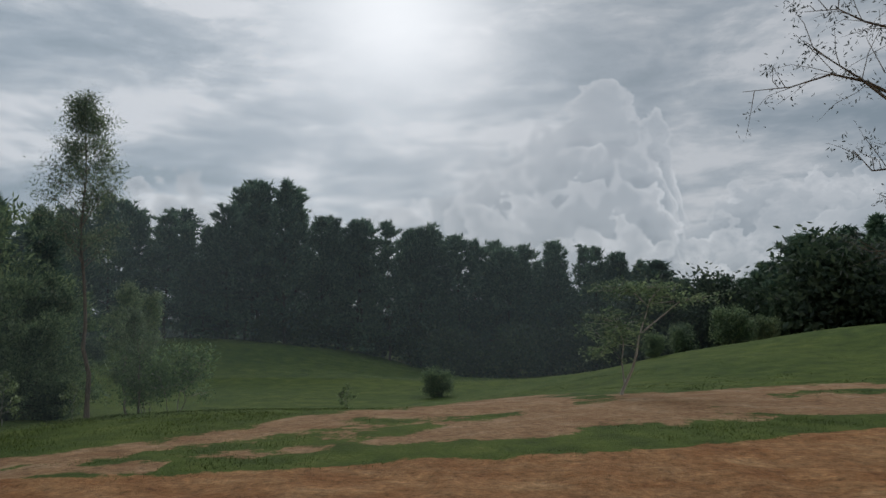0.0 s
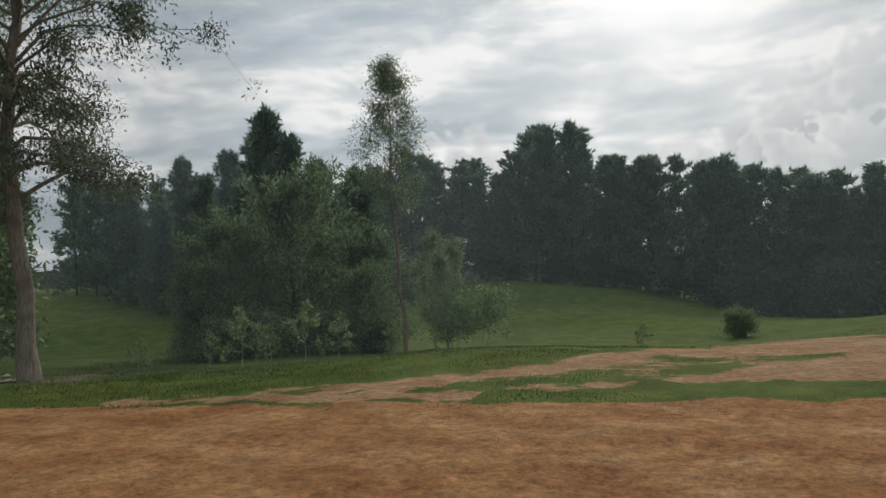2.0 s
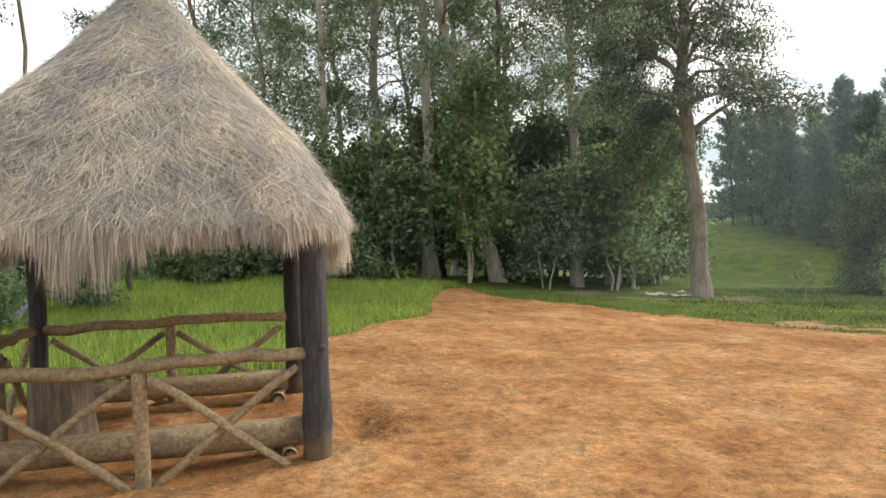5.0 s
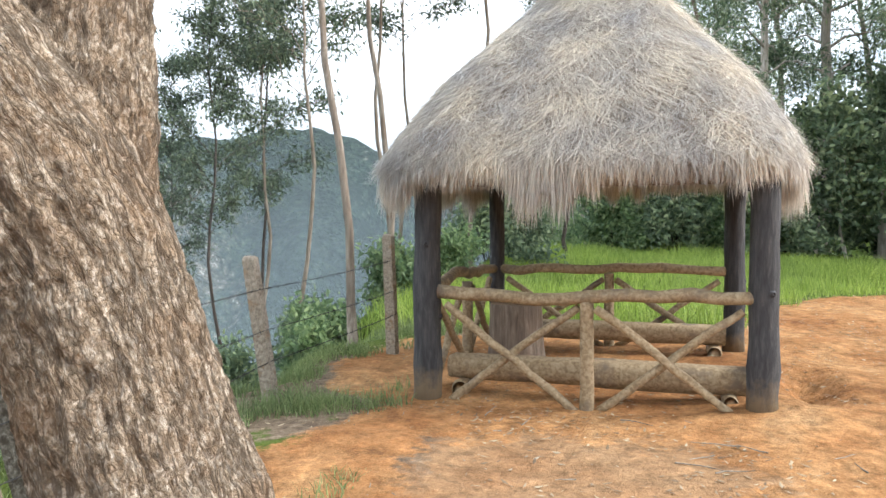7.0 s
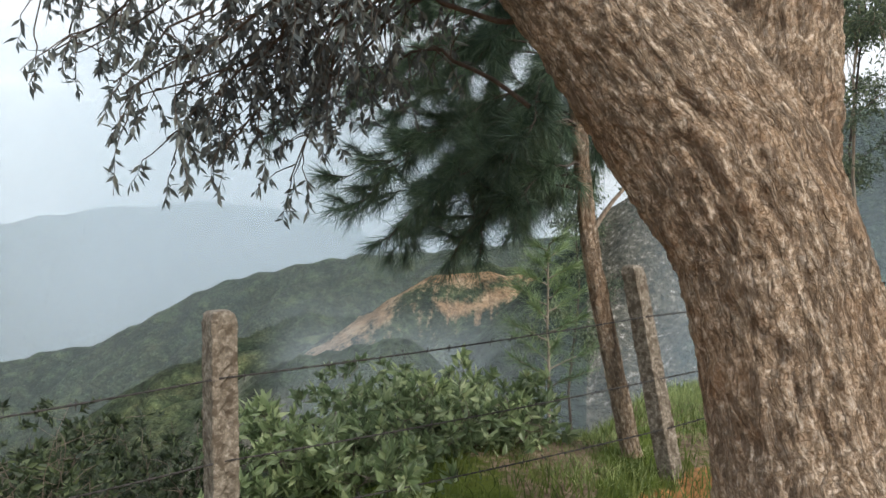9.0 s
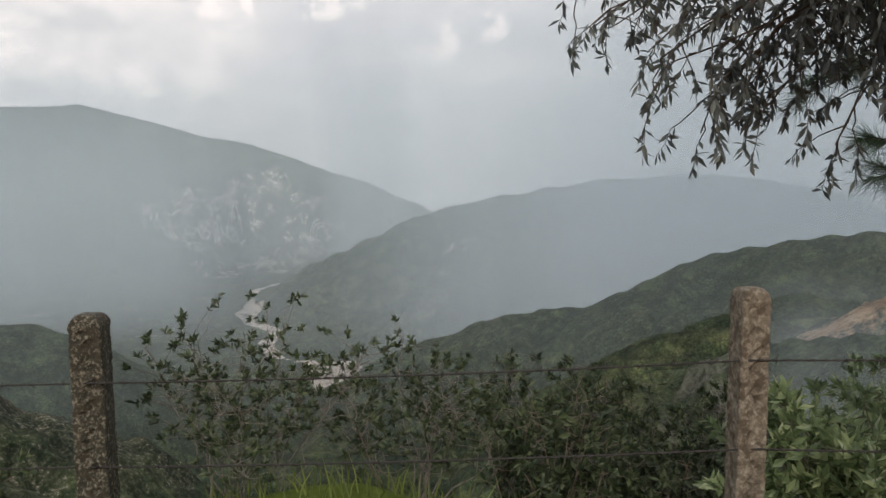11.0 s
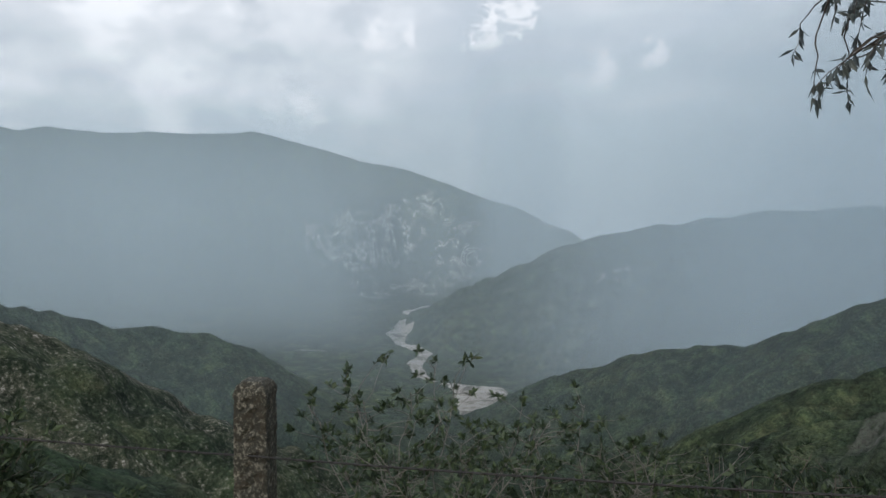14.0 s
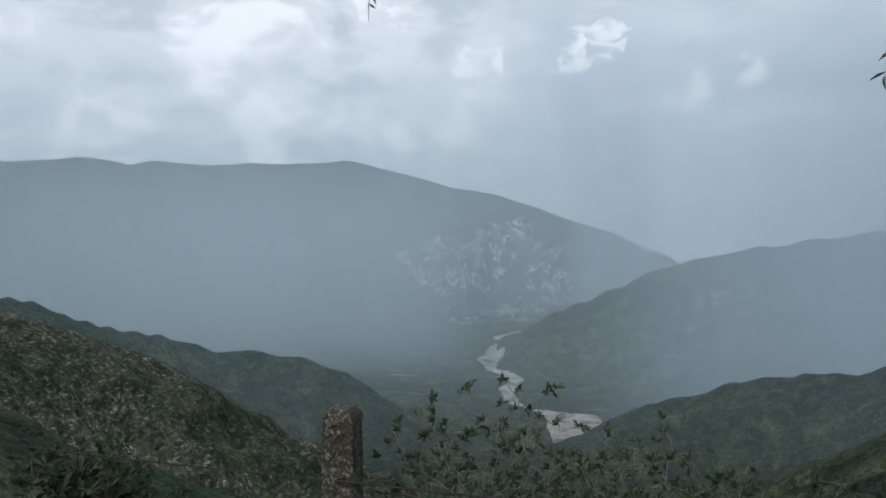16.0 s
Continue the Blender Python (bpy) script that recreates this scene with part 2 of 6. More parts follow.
GREY_GUM = leafy("grey_gum_leaves", (0.055, 0.08, 0.058), (0.10, 0.138, 0.095), (0.20, 0.245, 0.155), 0.5, 0.38, 0.6)
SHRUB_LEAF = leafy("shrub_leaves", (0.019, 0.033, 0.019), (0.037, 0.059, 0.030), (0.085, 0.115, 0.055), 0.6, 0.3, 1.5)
SHADE_LEAF = leafy("shade_leaves", (0.07, 0.11, 0.07), (0.14, 0.20, 0.12), (0.27, 0.33, 0.18), 0.5, 0.42, 0.4)
BROAD_LEAF = leafy("broad_leaves", (0.095, 0.14, 0.075), (0.18, 0.25, 0.13), (0.36, 0.43, 0.26), 0.4, 0.38, 1.5)
GRASS = leafy("grass_blades", (0.055, 0.085, 0.020), (0.105, 0.150, 0.034), (0.19, 0.23, 0.07), 0.6, 0.4, 0.4)
LUSH = leafy("lush_grass_blades", (0.17, 0.26, 0.05), (0.32, 0.44, 0.09), (0.48, 0.58, 0.17), 0.55, 0.48, 0.6)
EDGE_GRASS = leafy("edge_grass_blades", (0.12, 0.17, 0.065), (0.21, 0.28, 0.115), (0.36, 0.42, 0.20), 0.6, 0.4, 0.6)
DRY_LEAF = leafy("fallen_leaves", (0.17, 0.11, 0.07), (0.32, 0.23, 0.15), (0.52, 0.43, 0.32), 0.8, 0.1, 1.0)

PALE_BARK = grained("pale_gum_bark", (0.26, 0.22, 0.18), (0.44, 0.39, 0.33), (0.62, 0.58, 0.52), 5, (3, 3, 0.5), 0.8, 0.02, (0.20, 0.15, 0.11), 0.7, 0.55)
BROWN_BARK = grained("brown_gum_bark", (0.10, 0.075, 0.055), (0.21, 0.16, 0.12), (0.36, 0.29, 0.22), 7, (3, 3, 0.4), 0.9, 0.03, (0.40, 0.35, 0.29), 0.5, 0.58)
GUM_BARK = grained("peeling_gum_bark", (0.12, 0.092, 0.068), (0.27, 0.22, 0.17), (0.46, 0.405, 0.33), 9, (3, 3, 0.35), 0.88, 0.03, (0.19, 0.14, 0.10), 1.4, 0.5)
DARK_BARK = grained("dark_bark", (0.035, 0.028, 0.022), (0.07, 0.055, 0.045), (0.13, 0.11, 0.09), 8, (3, 3, 0.6), 0.95, 0.03)
GREY_TWIG = grained("grey_twig", (0.16, 0.13, 0.10), (0.28, 0.24, 0.19), (0.45, 0.40, 0.33), 20, (2, 2, 1), 0.85, 0.003)
PALE_TWIG = grained("pale_shrub_twig", (0.08, 0.072, 0.06), (0.15, 0.135, 0.115), (0.25, 0.23, 0.195), 20, (2, 2, 1), 0.85, 0.003)
SHRUB_TWIG = grained("shrub_twig", (0.06, 0.048, 0.036), (0.11, 0.09, 0.068), (0.19, 0.16, 0.125), 20, (2, 2, 1), 0.85, 0.003)
LOG = grained("weathered_log", (0.16, 0.105, 0.055), (0.34, 0.25, 0.145), (0.52, 0.42, 0.28), 14, (2.2, 2.2, 2.2), 0.85, 0.003, (0.17, 0.13, 0.095), 3, 0.56)
POST_WOOD = grained("charred_post_wood", (0.016, 0.016, 0.018), (0.045, 0.045, 0.048), (0.10, 0.095, 0.09), 16, (2.5, 2.5, 0.35), 0.75, 0.012)
END_WOOD = grained("cut_log_end", (0.13, 0.085, 0.05), (0.26, 0.17, 0.10), (0.38, 0.27, 0.16), 24, (1, 1, 1), 0.9, 0.006)
CONCRETE = grained("lichened_concrete", (0.06, 0.05, 0.036), (0.16, 0.138, 0.105), (0.36, 0.33, 0.28), 50, (1, 1, 1), 0.95, 0.007, (0.065, 0.05, 0.033), 22, 0.50)
PALE_POST = grained("pale_concrete", (0.13, 0.10, 0.07), (0.30, 0.25, 0.19), (0.48, 0.42, 0.34), 40, (1, 1, 1), 0.95, 0.006, (0.24, 0.15, 0.08), 9, 0.56)
MOSSY = grained("mossy_concrete", (0.010, 0.010, 0.007), (0.030, 0.029, 0.020), (0.26, 0.24, 0.19), 75, (1, 1, 1), 0.95, 0.006, (0.03, 0.024, 0.014), 30, 0.52)
WIRE = grained("rusty_wire", (0.009, 0.008, 0.008), (0.018, 0.016, 0.015), (0.038, 0.035, 0.032), 60, (1, 1, 1), 0.7, 0.001)
STRAW = leafy("straw", (0.42, 0.378, 0.362), (0.62, 0.572, 0.553), (0.81, 0.767, 0.75), 0.9, 0.3, 2.2)
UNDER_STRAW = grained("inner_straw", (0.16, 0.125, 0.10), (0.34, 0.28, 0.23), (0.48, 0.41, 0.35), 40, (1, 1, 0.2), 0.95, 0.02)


def foot_stain(mat, colour, height):
    """Yellow-brown earth and lichen splashed up the foot of the hut's posts."""
    n = Nodes(mat.node_tree)
    s = [k for k in mat.node_tree.nodes if k.type == "BSDF_PRINCIPLED"][0]
    old = s.inputs["Base Color"].links[0].from_socket
    p = place(n)
    split = n.add("ShaderNodeSeparateXYZ")
    n.link(p, split.inputs[0])
    up = n.math("ADD", n.math("DIVIDE", split.outputs[2], height), n.math("MULTIPLY", n.math("SUBTRACT", n.noise(p, 9.0, 6, 0.7), 0.5), 1.6))
    n.link(n.mix(n.ramp(up, [(0.2, 0.75), (0.9, 0.0)]), old, colour), s.inputs["Base Color"])


foot_stain(POST_WOOD, (0.20, 0.14, 0.075), 0.26)


def big_bark():
    """Fissured bark: narrow plates drawn out along the stem between dark cracks, pale scales, rusty weather side."""
    m, n, s = material("flaking_bark")
    along = n.add("ShaderNodeAttribute", attribute_name="stem").outputs["Vector"]
    tc = n.add("ShaderNodeTexCoord").outputs["Object"]
    warp = n.add("ShaderNodeTexNoise")
    warp.inputs["Scale"].default_value, warp.inputs["Detail"].default_value = 9.0, 5.0
    n.link(along, warp.inputs["Vector"])
    shift = n.add("ShaderNodeVectorMath", operation="SCALE")
    shift.inputs["Scale"].default_value = 0.045
    n.link(warp.outputs["Color"], shift.inputs[0])
    moved = n.add("ShaderNodeVectorMath", operation="ADD")
    n.link(along, moved.inputs[0])
    n.link(shift.outputs[0], moved.inputs[1])
    v = moved.outputs[0]
    fine = n.noise(n.mapping(along, (1, 1, 0.5)), 110, 6, 0.7, 0.4)
    mid = n.noise(n.mapping(v, (1, 1, 0.5)), 58, 7, 0.7, 0.3)
    broad = n.noise(tc, 2.3, 5, 0.6)
    ridge = lambda long, scale, detail: n.math("ABSOLUTE", n.math("SUBTRACT", n.noise(n.mapping(v, (1, 1, long)), scale, detail, 0.6, 0.7), 0.5))
    fissure = n.ramp(ridge(0.17, 20, 6), [(0.0, 1.0), (0.02, 0.75), (0.05, 0.0)])
    # small plates, each of its own tone, parted by cracks
    cell = n.mapping(v, (1, 1, 0.7))
    gap = n.add("ShaderNodeTexVoronoi", feature="DISTANCE_TO_EDGE", Scale=78.0)
    n.link(cell, gap.inputs["Vector"])
    own = n.add("ShaderNodeTexVoronoi", feature="F1", Scale=78.0)
    n.link(cell, own.inputs["Vector"])
    tone = n.add("ShaderNodeSeparateColor")
    n.link(own.outputs["Color"], tone.inputs[0])
    joint = n.ramp(n.math("ADD", gap.outputs["Distance"], n.math("MULTIPLY", n.math("SUBTRACT", mid, 0.5), 0.5)), [(0.0, 1.0), (0.045, 0.6), (0.10, 0.0)])
    crack = n.math("MAXIMUM", fissure, n.math("MULTIPLY", joint, 0.4))
    plate = n.ramp(tone.outputs[0], [(0.0, (0.30, 0.225, 0.15)), (0.45, (0.42, 0.335, 0.24)), (0.75, (0.50, 0.42, 0.325)), (1.0, (0.66, 0.60, 0.51))])
    col = n.mix(0.25, n.ramp(mid, [(0.32, (0.090, 0.060, 0.038)), (0.43, (0.24, 0.175, 0.115)), (0.53, (0.385, 0.30, 0.215)), (0.64, (0.67, 0.59, 0.49))]), plate)
    col = n.mix(0.7, col, n.ramp(fine, [(0.3, 0.5), (0.5, 0.97), (0.7, 1.4)]), "MULTIPLY")
    col = n.mix(n.ramp(broad, [(0.46, 0.0), (0.66, 0.6)]), col, (0.27, 0.16, 0.085))
    col = n.mix(n.math("MULTIPLY", crack, 0.6), col, (0.07, 0.05, 0.035))
    n.link(col, s.inputs["Base Color"])
    s.inputs["Roughness"].default_value = 0.92
    s.inputs["Specular IOR Level"].default_value = 0.2
    hgt = n.math("ADD", n.math("MULTIPLY", mid, 0.8), n.math("MULTIPLY", fine, 0.35))
    bump(n, s, n.math("SUBTRACT", hgt, n.math("MULTIPLY", crack, 0.9)), 1.0, 0.02)
    return m


BIG_BARK = big_bark()


def ground_material():
    """Soil, turf and hillsides; two point layers say which lies where."""
    m, n, s = material("ground")
    p = place(n)
    la = n.add("ShaderNodeAttribute", attribute_name="cover")
    lb = n.add("ShaderNodeAttribute", attribute_name="hills")
    ca, cb = n.add("ShaderNodeSeparateColor"), n.add("ShaderNodeSeparateColor")
    n.link(la.outputs["Color"], ca.inputs[0])
    n.link(lb.outputs["Color"], cb.inputs[0])
    soil, sand, wild = ca.outputs
    rock, river, wood = cb.outputs
    slide, litter = lb.outputs["Alpha"], la.outputs["Alpha"]
    big, mid, fine = n.noise(p, 0.09, 4), n.noise(p, 0.9, 6, 0.65), n.noise(p, 14, 8, 0.7)
    grit = n.noise(p, 60, 5, 0.7)
    # turf
    turf = n.ramp(mid, [(0.3, (0.046, 0.078, 0.012)), (0.52, (0.086, 0.132, 0.020)), (0.66, (0.125, 0.165, 0.032)), (0.8, (0.18, 0.165, 0.06))])
    turf = n.mix(0.6, turf, n.ramp(big, [(0.35, (0.7, 0.8, 0.7)), (0.65, (1.3, 1.15, 1.0))]), "MULTIPLY")
    turf = n.mix(0.6, turf, n.ramp(fine, [(0.3, 0.45), (0.7, 1.35)]), "MULTIPLY")
    # bare earth of the track: orange, drawn out along the way it is driven, paler dust, damp dark streaks
    drawn = n.mapping(p, (1.0, 0.7, 1))
    streak = n.noise(drawn, 1.1, 10, 0.72, 0.3)
    rut = n.noise(n.mapping(p, (1.0, 0.3, 1)), 4.0, 7, 0.68, 0.3)
    dirt = n.ramp(streak, [(0.30, (0.26, 0.105, 0.036)), (0.43, (0.37, 0.172, 0.064)), (0.56, (0.465, 0.245, 0.102)), (0.72, (0.58, 0.36, 0.18))])
    crumb = n.noise(p, 5.0, 9, 0.78, 0.2)
    dirt = n.mix(0.7, dirt, n.ramp(crumb, [(0.37, 0.36), (0.46, 0.84), (0.53, 1.05), (0.63, 1.5)]), "MULTIPLY")
    dirt = n.mix(0.25, dirt, n.ramp(rut, [(0.3, 0.5), (0.5, 0.95), (0.7, 1.25)]), "MULTIPLY")
    dirt = n.mix(0.5, dirt, n.ramp(mid, [(0.3, 0.65), (0.7, 1.25)]), "MULTIPLY")
    dirt = n.mix(0.65, dirt, n.ramp(fine, [(0.32, 0.45), (0.5, 0.95), (0.7, 1.3)]), "MULTIPLY")
    dirt = n.mix(0.5, dirt, n.ramp(grit, [(0.32, 0.5), (0.5, 1.0), (0.7, 1.25)]), "MULTIPLY")
    pale = n.ramp(mid, [(0.3, (0.30, 0.155, 0.070)), (0.55, (0.43, 0.26, 0.135)), (0.8, (0.60, 0.43, 0.27))])
    pale = n.mix(0.7, pale, n.ramp(crumb, [(0.37, 0.4), (0.46, 0.85), (0.53, 1.05), (0.63, 1.45)]), "MULTIPLY")
    pale = n.mix(0.65, pale, n.ramp(fine, [(0.3, 0.45), (0.7, 1.3)]), "MULTIPLY")
    # trodden mould and leaf litter at the edge of the slope
    mould = n.ramp(fine, [(0.3, (0.085, 0.06, 0.04)), (0.5, (0.19, 0.14, 0.095)), (0.7, (0.34, 0.27, 0.195))])
    mould = n.mix(0.5, mould, n.ramp(mid, [(0.3, 0.6), (0.7, 1.3)]), "MULTIPLY")
    # hillsides: scrub in patches, thin grass, dark woods
    h1, h2, h3, h4 = n.noise(p, 0.006, 5, 0.6), n.noise(p, 0.035, 9, 0.74), n.noise(p, 0.28, 7, 0.75), n.noise(p, 0.085, 8, 0.72, 0.4)
    hill = n.ramp(h2, [(0.30, (0.021, 0.037, 0.023)), (0.45, (0.043, 0.066, 0.041)), (0.58, (0.080, 0.105, 0.062)), (0.74, (0.14, 0.145, 0.09))])
    hill = n.mix(0.7, hill, n.ramp(h1, [(0.35, (0.6, 0.74, 0.72)), (0.62, (1.35, 1.25, 1.0))]), "MULTIPLY")
    hill = n.mix(0.75, hill, n.ramp(h4, [(0.34, 0.4), (0.5, 0.95), (0.66, 1.5)]), "MULTIPLY")
    hill = n.mix(0.65, hill, n.ramp(h3, [(0.34, 0.35), (0.66, 1.5)]), "MULTIPLY")
    bush = n.ramp(h3, [(0.38, (0.012, 0.025, 0.018)), (0.52, (0.032, 0.058, 0.038)), (0.66, (0.072, 0.105, 0.062))])
    hill = n.mix(wood, hill, bush)
    # colour is darker along the gullies, lighter and warmer on the spurs
    spurs = n.math("ABSOLUTE", n.math("SUBTRACT", n.noise(p, 0.013, 8, 0.66, 0.3), 0.5))
    hill = n.mix(0.8, hill, n.ramp(spurs, [(0.0, 0.5), (0.07, 0.95), (0.16, (1.4, 1.35, 1.15)), (0.26, (1.8, 1.6, 1.3))]), "MULTIPLY")
    clay = n.ramp(h2, [(0.32, (0.17, 0.11, 0.06)), (0.5, (0.36, 0.245, 0.145)), (0.7, (0.54, 0.43, 0.30))])
    stone = n.ramp(h3, [(0.32, (0.042, 0.046, 0.032)), (0.46, (0.088, 0.088, 0.063)), (0.56, (0.145, 0.136, 0.102)), (0.65, (0.46, 0.43, 0.38))])
    bare = n.mix(sand, stone, clay)
    bare = n.mix(0.5, bare, n.ramp(h4, [(0.3, 0.5), (0.7, 1.35)]), "MULTIPLY")
    ragged = n.math("ADD", n.math("MULTIPLY", n.math("SUBTRACT", h4, 0.5), 1.5), n.math("MULTIPLY", n.math("SUBTRACT", h3, 0.5), 1.2))
    hill = n.mix(n.ramp(n.math("ADD", rock, ragged), [(0.34, 0.0), (0.77, 1.0)]), hill, bare)
    # landslips: pale branching gullies and scars
    vein = n.noise(n.mapping(p, (1, 1, 0.45)), 0.0052, 6, 0.62, 1.3)
    thin = n.ramp(n.math("ABSOLUTE", n.math("SUBTRACT", vein, 0.5)), [(0.0, 1.0), (0.010, 0.8), (0.024, 0.0)])
    thin = n.math("MULTIPLY", thin, n.ramp(n.noise(p, 0.004, 4, 0.6), [(0.47, 0.0), (0.53, 1.0)]))
    wide = n.ramp(n.noise(n.mapping(p, (1, 1, 0.6)), 0.0045, 9, 0.76, 0.5), [(0.53, 0.0), (0.62, 0.6), (0.70, 0.95)])
    scar = n.math("MULTIPLY", n.math("MAXIMUM", thin, wide), n.ramp(n.math("ADD", slide, n.math("MULTIPLY", n.math("SUBTRACT", n.noise(p, 0.0019, 5, 0.65), 0.5), 2.6)), [(0.30, 0.0), (0.60, 0.95)]))
    hill = n.mix(scar, hill, n.ramp(h2, [(0.35, (0.42, 0.38, 0.33)), (0.65, (0.74, 0.71, 0.66))]))
    gravel = n.ramp(n.noise(p, 0.02, 6, 0.65), [(0.40, (0.20, 0.185, 0.16)), (0.47, (0.40, 0.37, 0.335)), (0.62, (0.52, 0.49, 0.45))])
    hill = n.mix(n.ramp(n.math("ADD", river, n.math("MULTIPLY", n.math("SUBTRACT", n.noise(p, 0.03, 5, 0.6), 0.5), 0.8)), [(0.42, 0.0), (0.58, 1.0)]), hill, gravel)
    # lay them over one another with ragged edges
    rag = n.math("ADD", n.math("MULTIPLY", n.math("SUBTRACT", n.noise(p, 1.2, 8, 0.72), 0.5), 1.9), n.math("MULTIPLY", n.math("SUBTRACT", fine, 0.5), 0.5))
    soft = lambda f: n.ramp(n.math("ADD", f, n.math("MULTIPLY", rag, n.math("MULTIPLY", f, n.math("MULTIPLY", n.math("SUBTRACT", 1.0, f), 4.0)))), [(0.42, 0.0), (0.58, 1.0)])
    col = n.mix(soft(sand), turf, pale)
    col = n.mix(soft(litter), col, mould)
    col = n.mix(soft(soil), col, dirt)
    col = n.mix(wild, col, hill)
    n.link(col, s.inputs["Base Color"])
    s.inputs["Roughness"].default_value = 0.95
    s.inputs["Specular IOR Level"].default_value = 0.2
    near = n.math("ADD", n.math("ADD", n.math("MULTIPLY", fine, 0.7), n.math("MULTIPLY", mid, 0.7)), n.math("ADD", n.math("MULTIPLY", rut, 0.8), n.math("MULTIPLY", grit, 0.25)))
    crags = n.math("ADD", n.math("MULTIPLY", spurs, 1500.0), n.math("MULTIPLY", h3, 18.0))
    bump(n, s, n.math("ADD", n.math("MULTIPLY", near, n.math("SUBTRACT", 1.0, wild)), n.math("MULTIPLY", crags, wild)), 1.0, 0.05)
    return m


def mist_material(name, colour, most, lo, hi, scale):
    """Haze as a tinted sheet: mostly clear, scattering the light of the sky where it is thick."""
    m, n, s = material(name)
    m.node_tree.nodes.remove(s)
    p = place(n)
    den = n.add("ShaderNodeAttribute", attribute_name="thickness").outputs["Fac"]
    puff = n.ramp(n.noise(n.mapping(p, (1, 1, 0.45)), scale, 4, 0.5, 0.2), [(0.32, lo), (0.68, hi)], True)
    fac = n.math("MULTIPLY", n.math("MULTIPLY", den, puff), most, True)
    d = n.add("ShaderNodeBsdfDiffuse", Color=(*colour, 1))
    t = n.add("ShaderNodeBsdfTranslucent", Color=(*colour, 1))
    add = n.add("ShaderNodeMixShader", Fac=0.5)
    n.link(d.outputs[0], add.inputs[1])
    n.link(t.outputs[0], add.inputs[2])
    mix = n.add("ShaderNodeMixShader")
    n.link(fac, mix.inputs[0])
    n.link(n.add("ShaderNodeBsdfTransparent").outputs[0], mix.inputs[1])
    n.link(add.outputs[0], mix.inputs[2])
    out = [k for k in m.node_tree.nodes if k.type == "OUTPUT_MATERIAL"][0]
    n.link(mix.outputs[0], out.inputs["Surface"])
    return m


GROUND = ground_material()

# ---- building blocks ----
RNG = np.random.default_rng(7)


def mesh_of(name, pieces, mats, smooth=True, slots=None):
    """One mesh out of (points, faces) pieces (no points: those of the piece before); faces of a piece have one size. slots: a material number a piece."""
    verts, loops, sizes, kinds, base, start = [], [], [], [], 0, 0
    for i, (v, f) in enumerate(pieces):
        f = np.asarray(f, np.int32)
        if v is not None:
            start = base
            verts.append(np.asarray(v, np.float32).reshape(-1, 3))
            base += len(verts[-1])
        if not len(f):
            continue
        loops.append((f + start).ravel())
        sizes.append(np.full(len(f), f.shape[1], np.int32))
        kinds.append(np.full(len(f), slots[i] if slots else 0, np.int32))
    me = bpy.data.meshes.new(name)
    v, l, s = np.concatenate(verts), np.concatenate(loops), np.concatenate(sizes)
    me.vertices.add(len(v))
    me.vertices.foreach_set("co", v.ravel())
    me.loops.add(len(l))
    me.loops.foreach_set("vertex_index", l)
    me.polygons.add(len(s))
    me.polygons.foreach_set("loop_start", np.concatenate(([0], np.cumsum(s)[:-1])).astype(np.int32))
    me.polygons.foreach_set("material_index", np.concatenate(kinds))
    me.polygons.foreach_set("use_smooth", np.full(len(s), smooth))
    for m in (mats if isinstance(mats, (list, tuple)) else [mats]):
        me.materials.append(m)
    me.update(calc_edges=True)
    me.validate()
    return me


def part(name, data, parent, label=""):
    ob = new(name, data)
    ob.parent = parent
    return tagged(ob, label) if label else ob


def thing(name, label, category, at=(0, 0, 0), group="", turn=0.0):
    ob = new(name)
    ob.empty_display_size = 0.2
    ob.matrix_basis = pose(*at, 0, 0, turn)
    return tagged(ob, label, category, group)


def unit(v):
    return v / np.maximum(np.linalg.norm(v, axis=-1, keepdims=True), 1e-9)


def tube(path, radii, n=8, cap=True, rough=0.0, rng=RNG):
    """A round limb along a path of points, with uneven sides."""
    p, r = np.asarray(path, float), np.asarray(radii, float) * np.ones(len(path))
    t = unit(np.gradient(p, axis=0))
    ref = np.array([1.0, 0, 0]) if abs(t[0] @ [0, 0, 1.0]) > 0.8 else np.array([0, 0, 1.0])
    a = unit(np.cross(t, ref))
    b = np.cross(t, a)
    ang = np.arange(n) * 2 * np.pi / n
    rr = r[:, None] * (1 + rough * rng.normal(size=(len(p), n)))
    v = p[:, None] + rr[..., None] * (np.cos(ang)[:, None] * a[:, None] + np.sin(ang)[:, None] * b[:, None])
    i, j = np.meshgrid(np.arange(len(p) - 1), np.arange(n), indexing="ij")
    k = (j + 1) % n
    f = np.stack([i * n + j, i * n + k, (i + 1) * n + k, (i + 1) * n + j], -1).reshape(-1, 4)[:, ::-1]
    v = v.reshape(-1, 3)
    if cap:
        m = len(v)
        v = np.vstack([v, p[0], p[-1]])
        q = np.arange(n)
        z = (q + 1) % n
        e = (len(p) - 1) * n
        f = np.vstack([f, np.stack([q, np.full(n, m), np.full(n, m), z], -1)[:, [0, 1, 3, 3]], np.stack([e + z, np.full(n, m + 1), e + q, e + q], -1)])
        tri = np.concatenate([f[-2 * n:, :3]])
        return [(v, f[:-2 * n]), (None, tri)]
    return [(v, f)]


def bend(a, b, steps, wobble, rng, sag=0.0):
    """Points from a to b with a natural wander."""
    a, b = np.asarray(a, float), np.asarray(b, float)
    s = np.linspace(0, 1, steps)[:, None]
    p = a + (b - a) * s
    d = np.linalg.norm(b - a)
    w = np.cumsum(rng.normal(size=(steps, 3)), 0) * wobble * d / steps ** 0.5
    w -= w[0] + (w[-1] - w[0]) * s
    p += w
    p[:, 2] -= sag * 4 * (s * (1 - s))[:, 0]
    return p


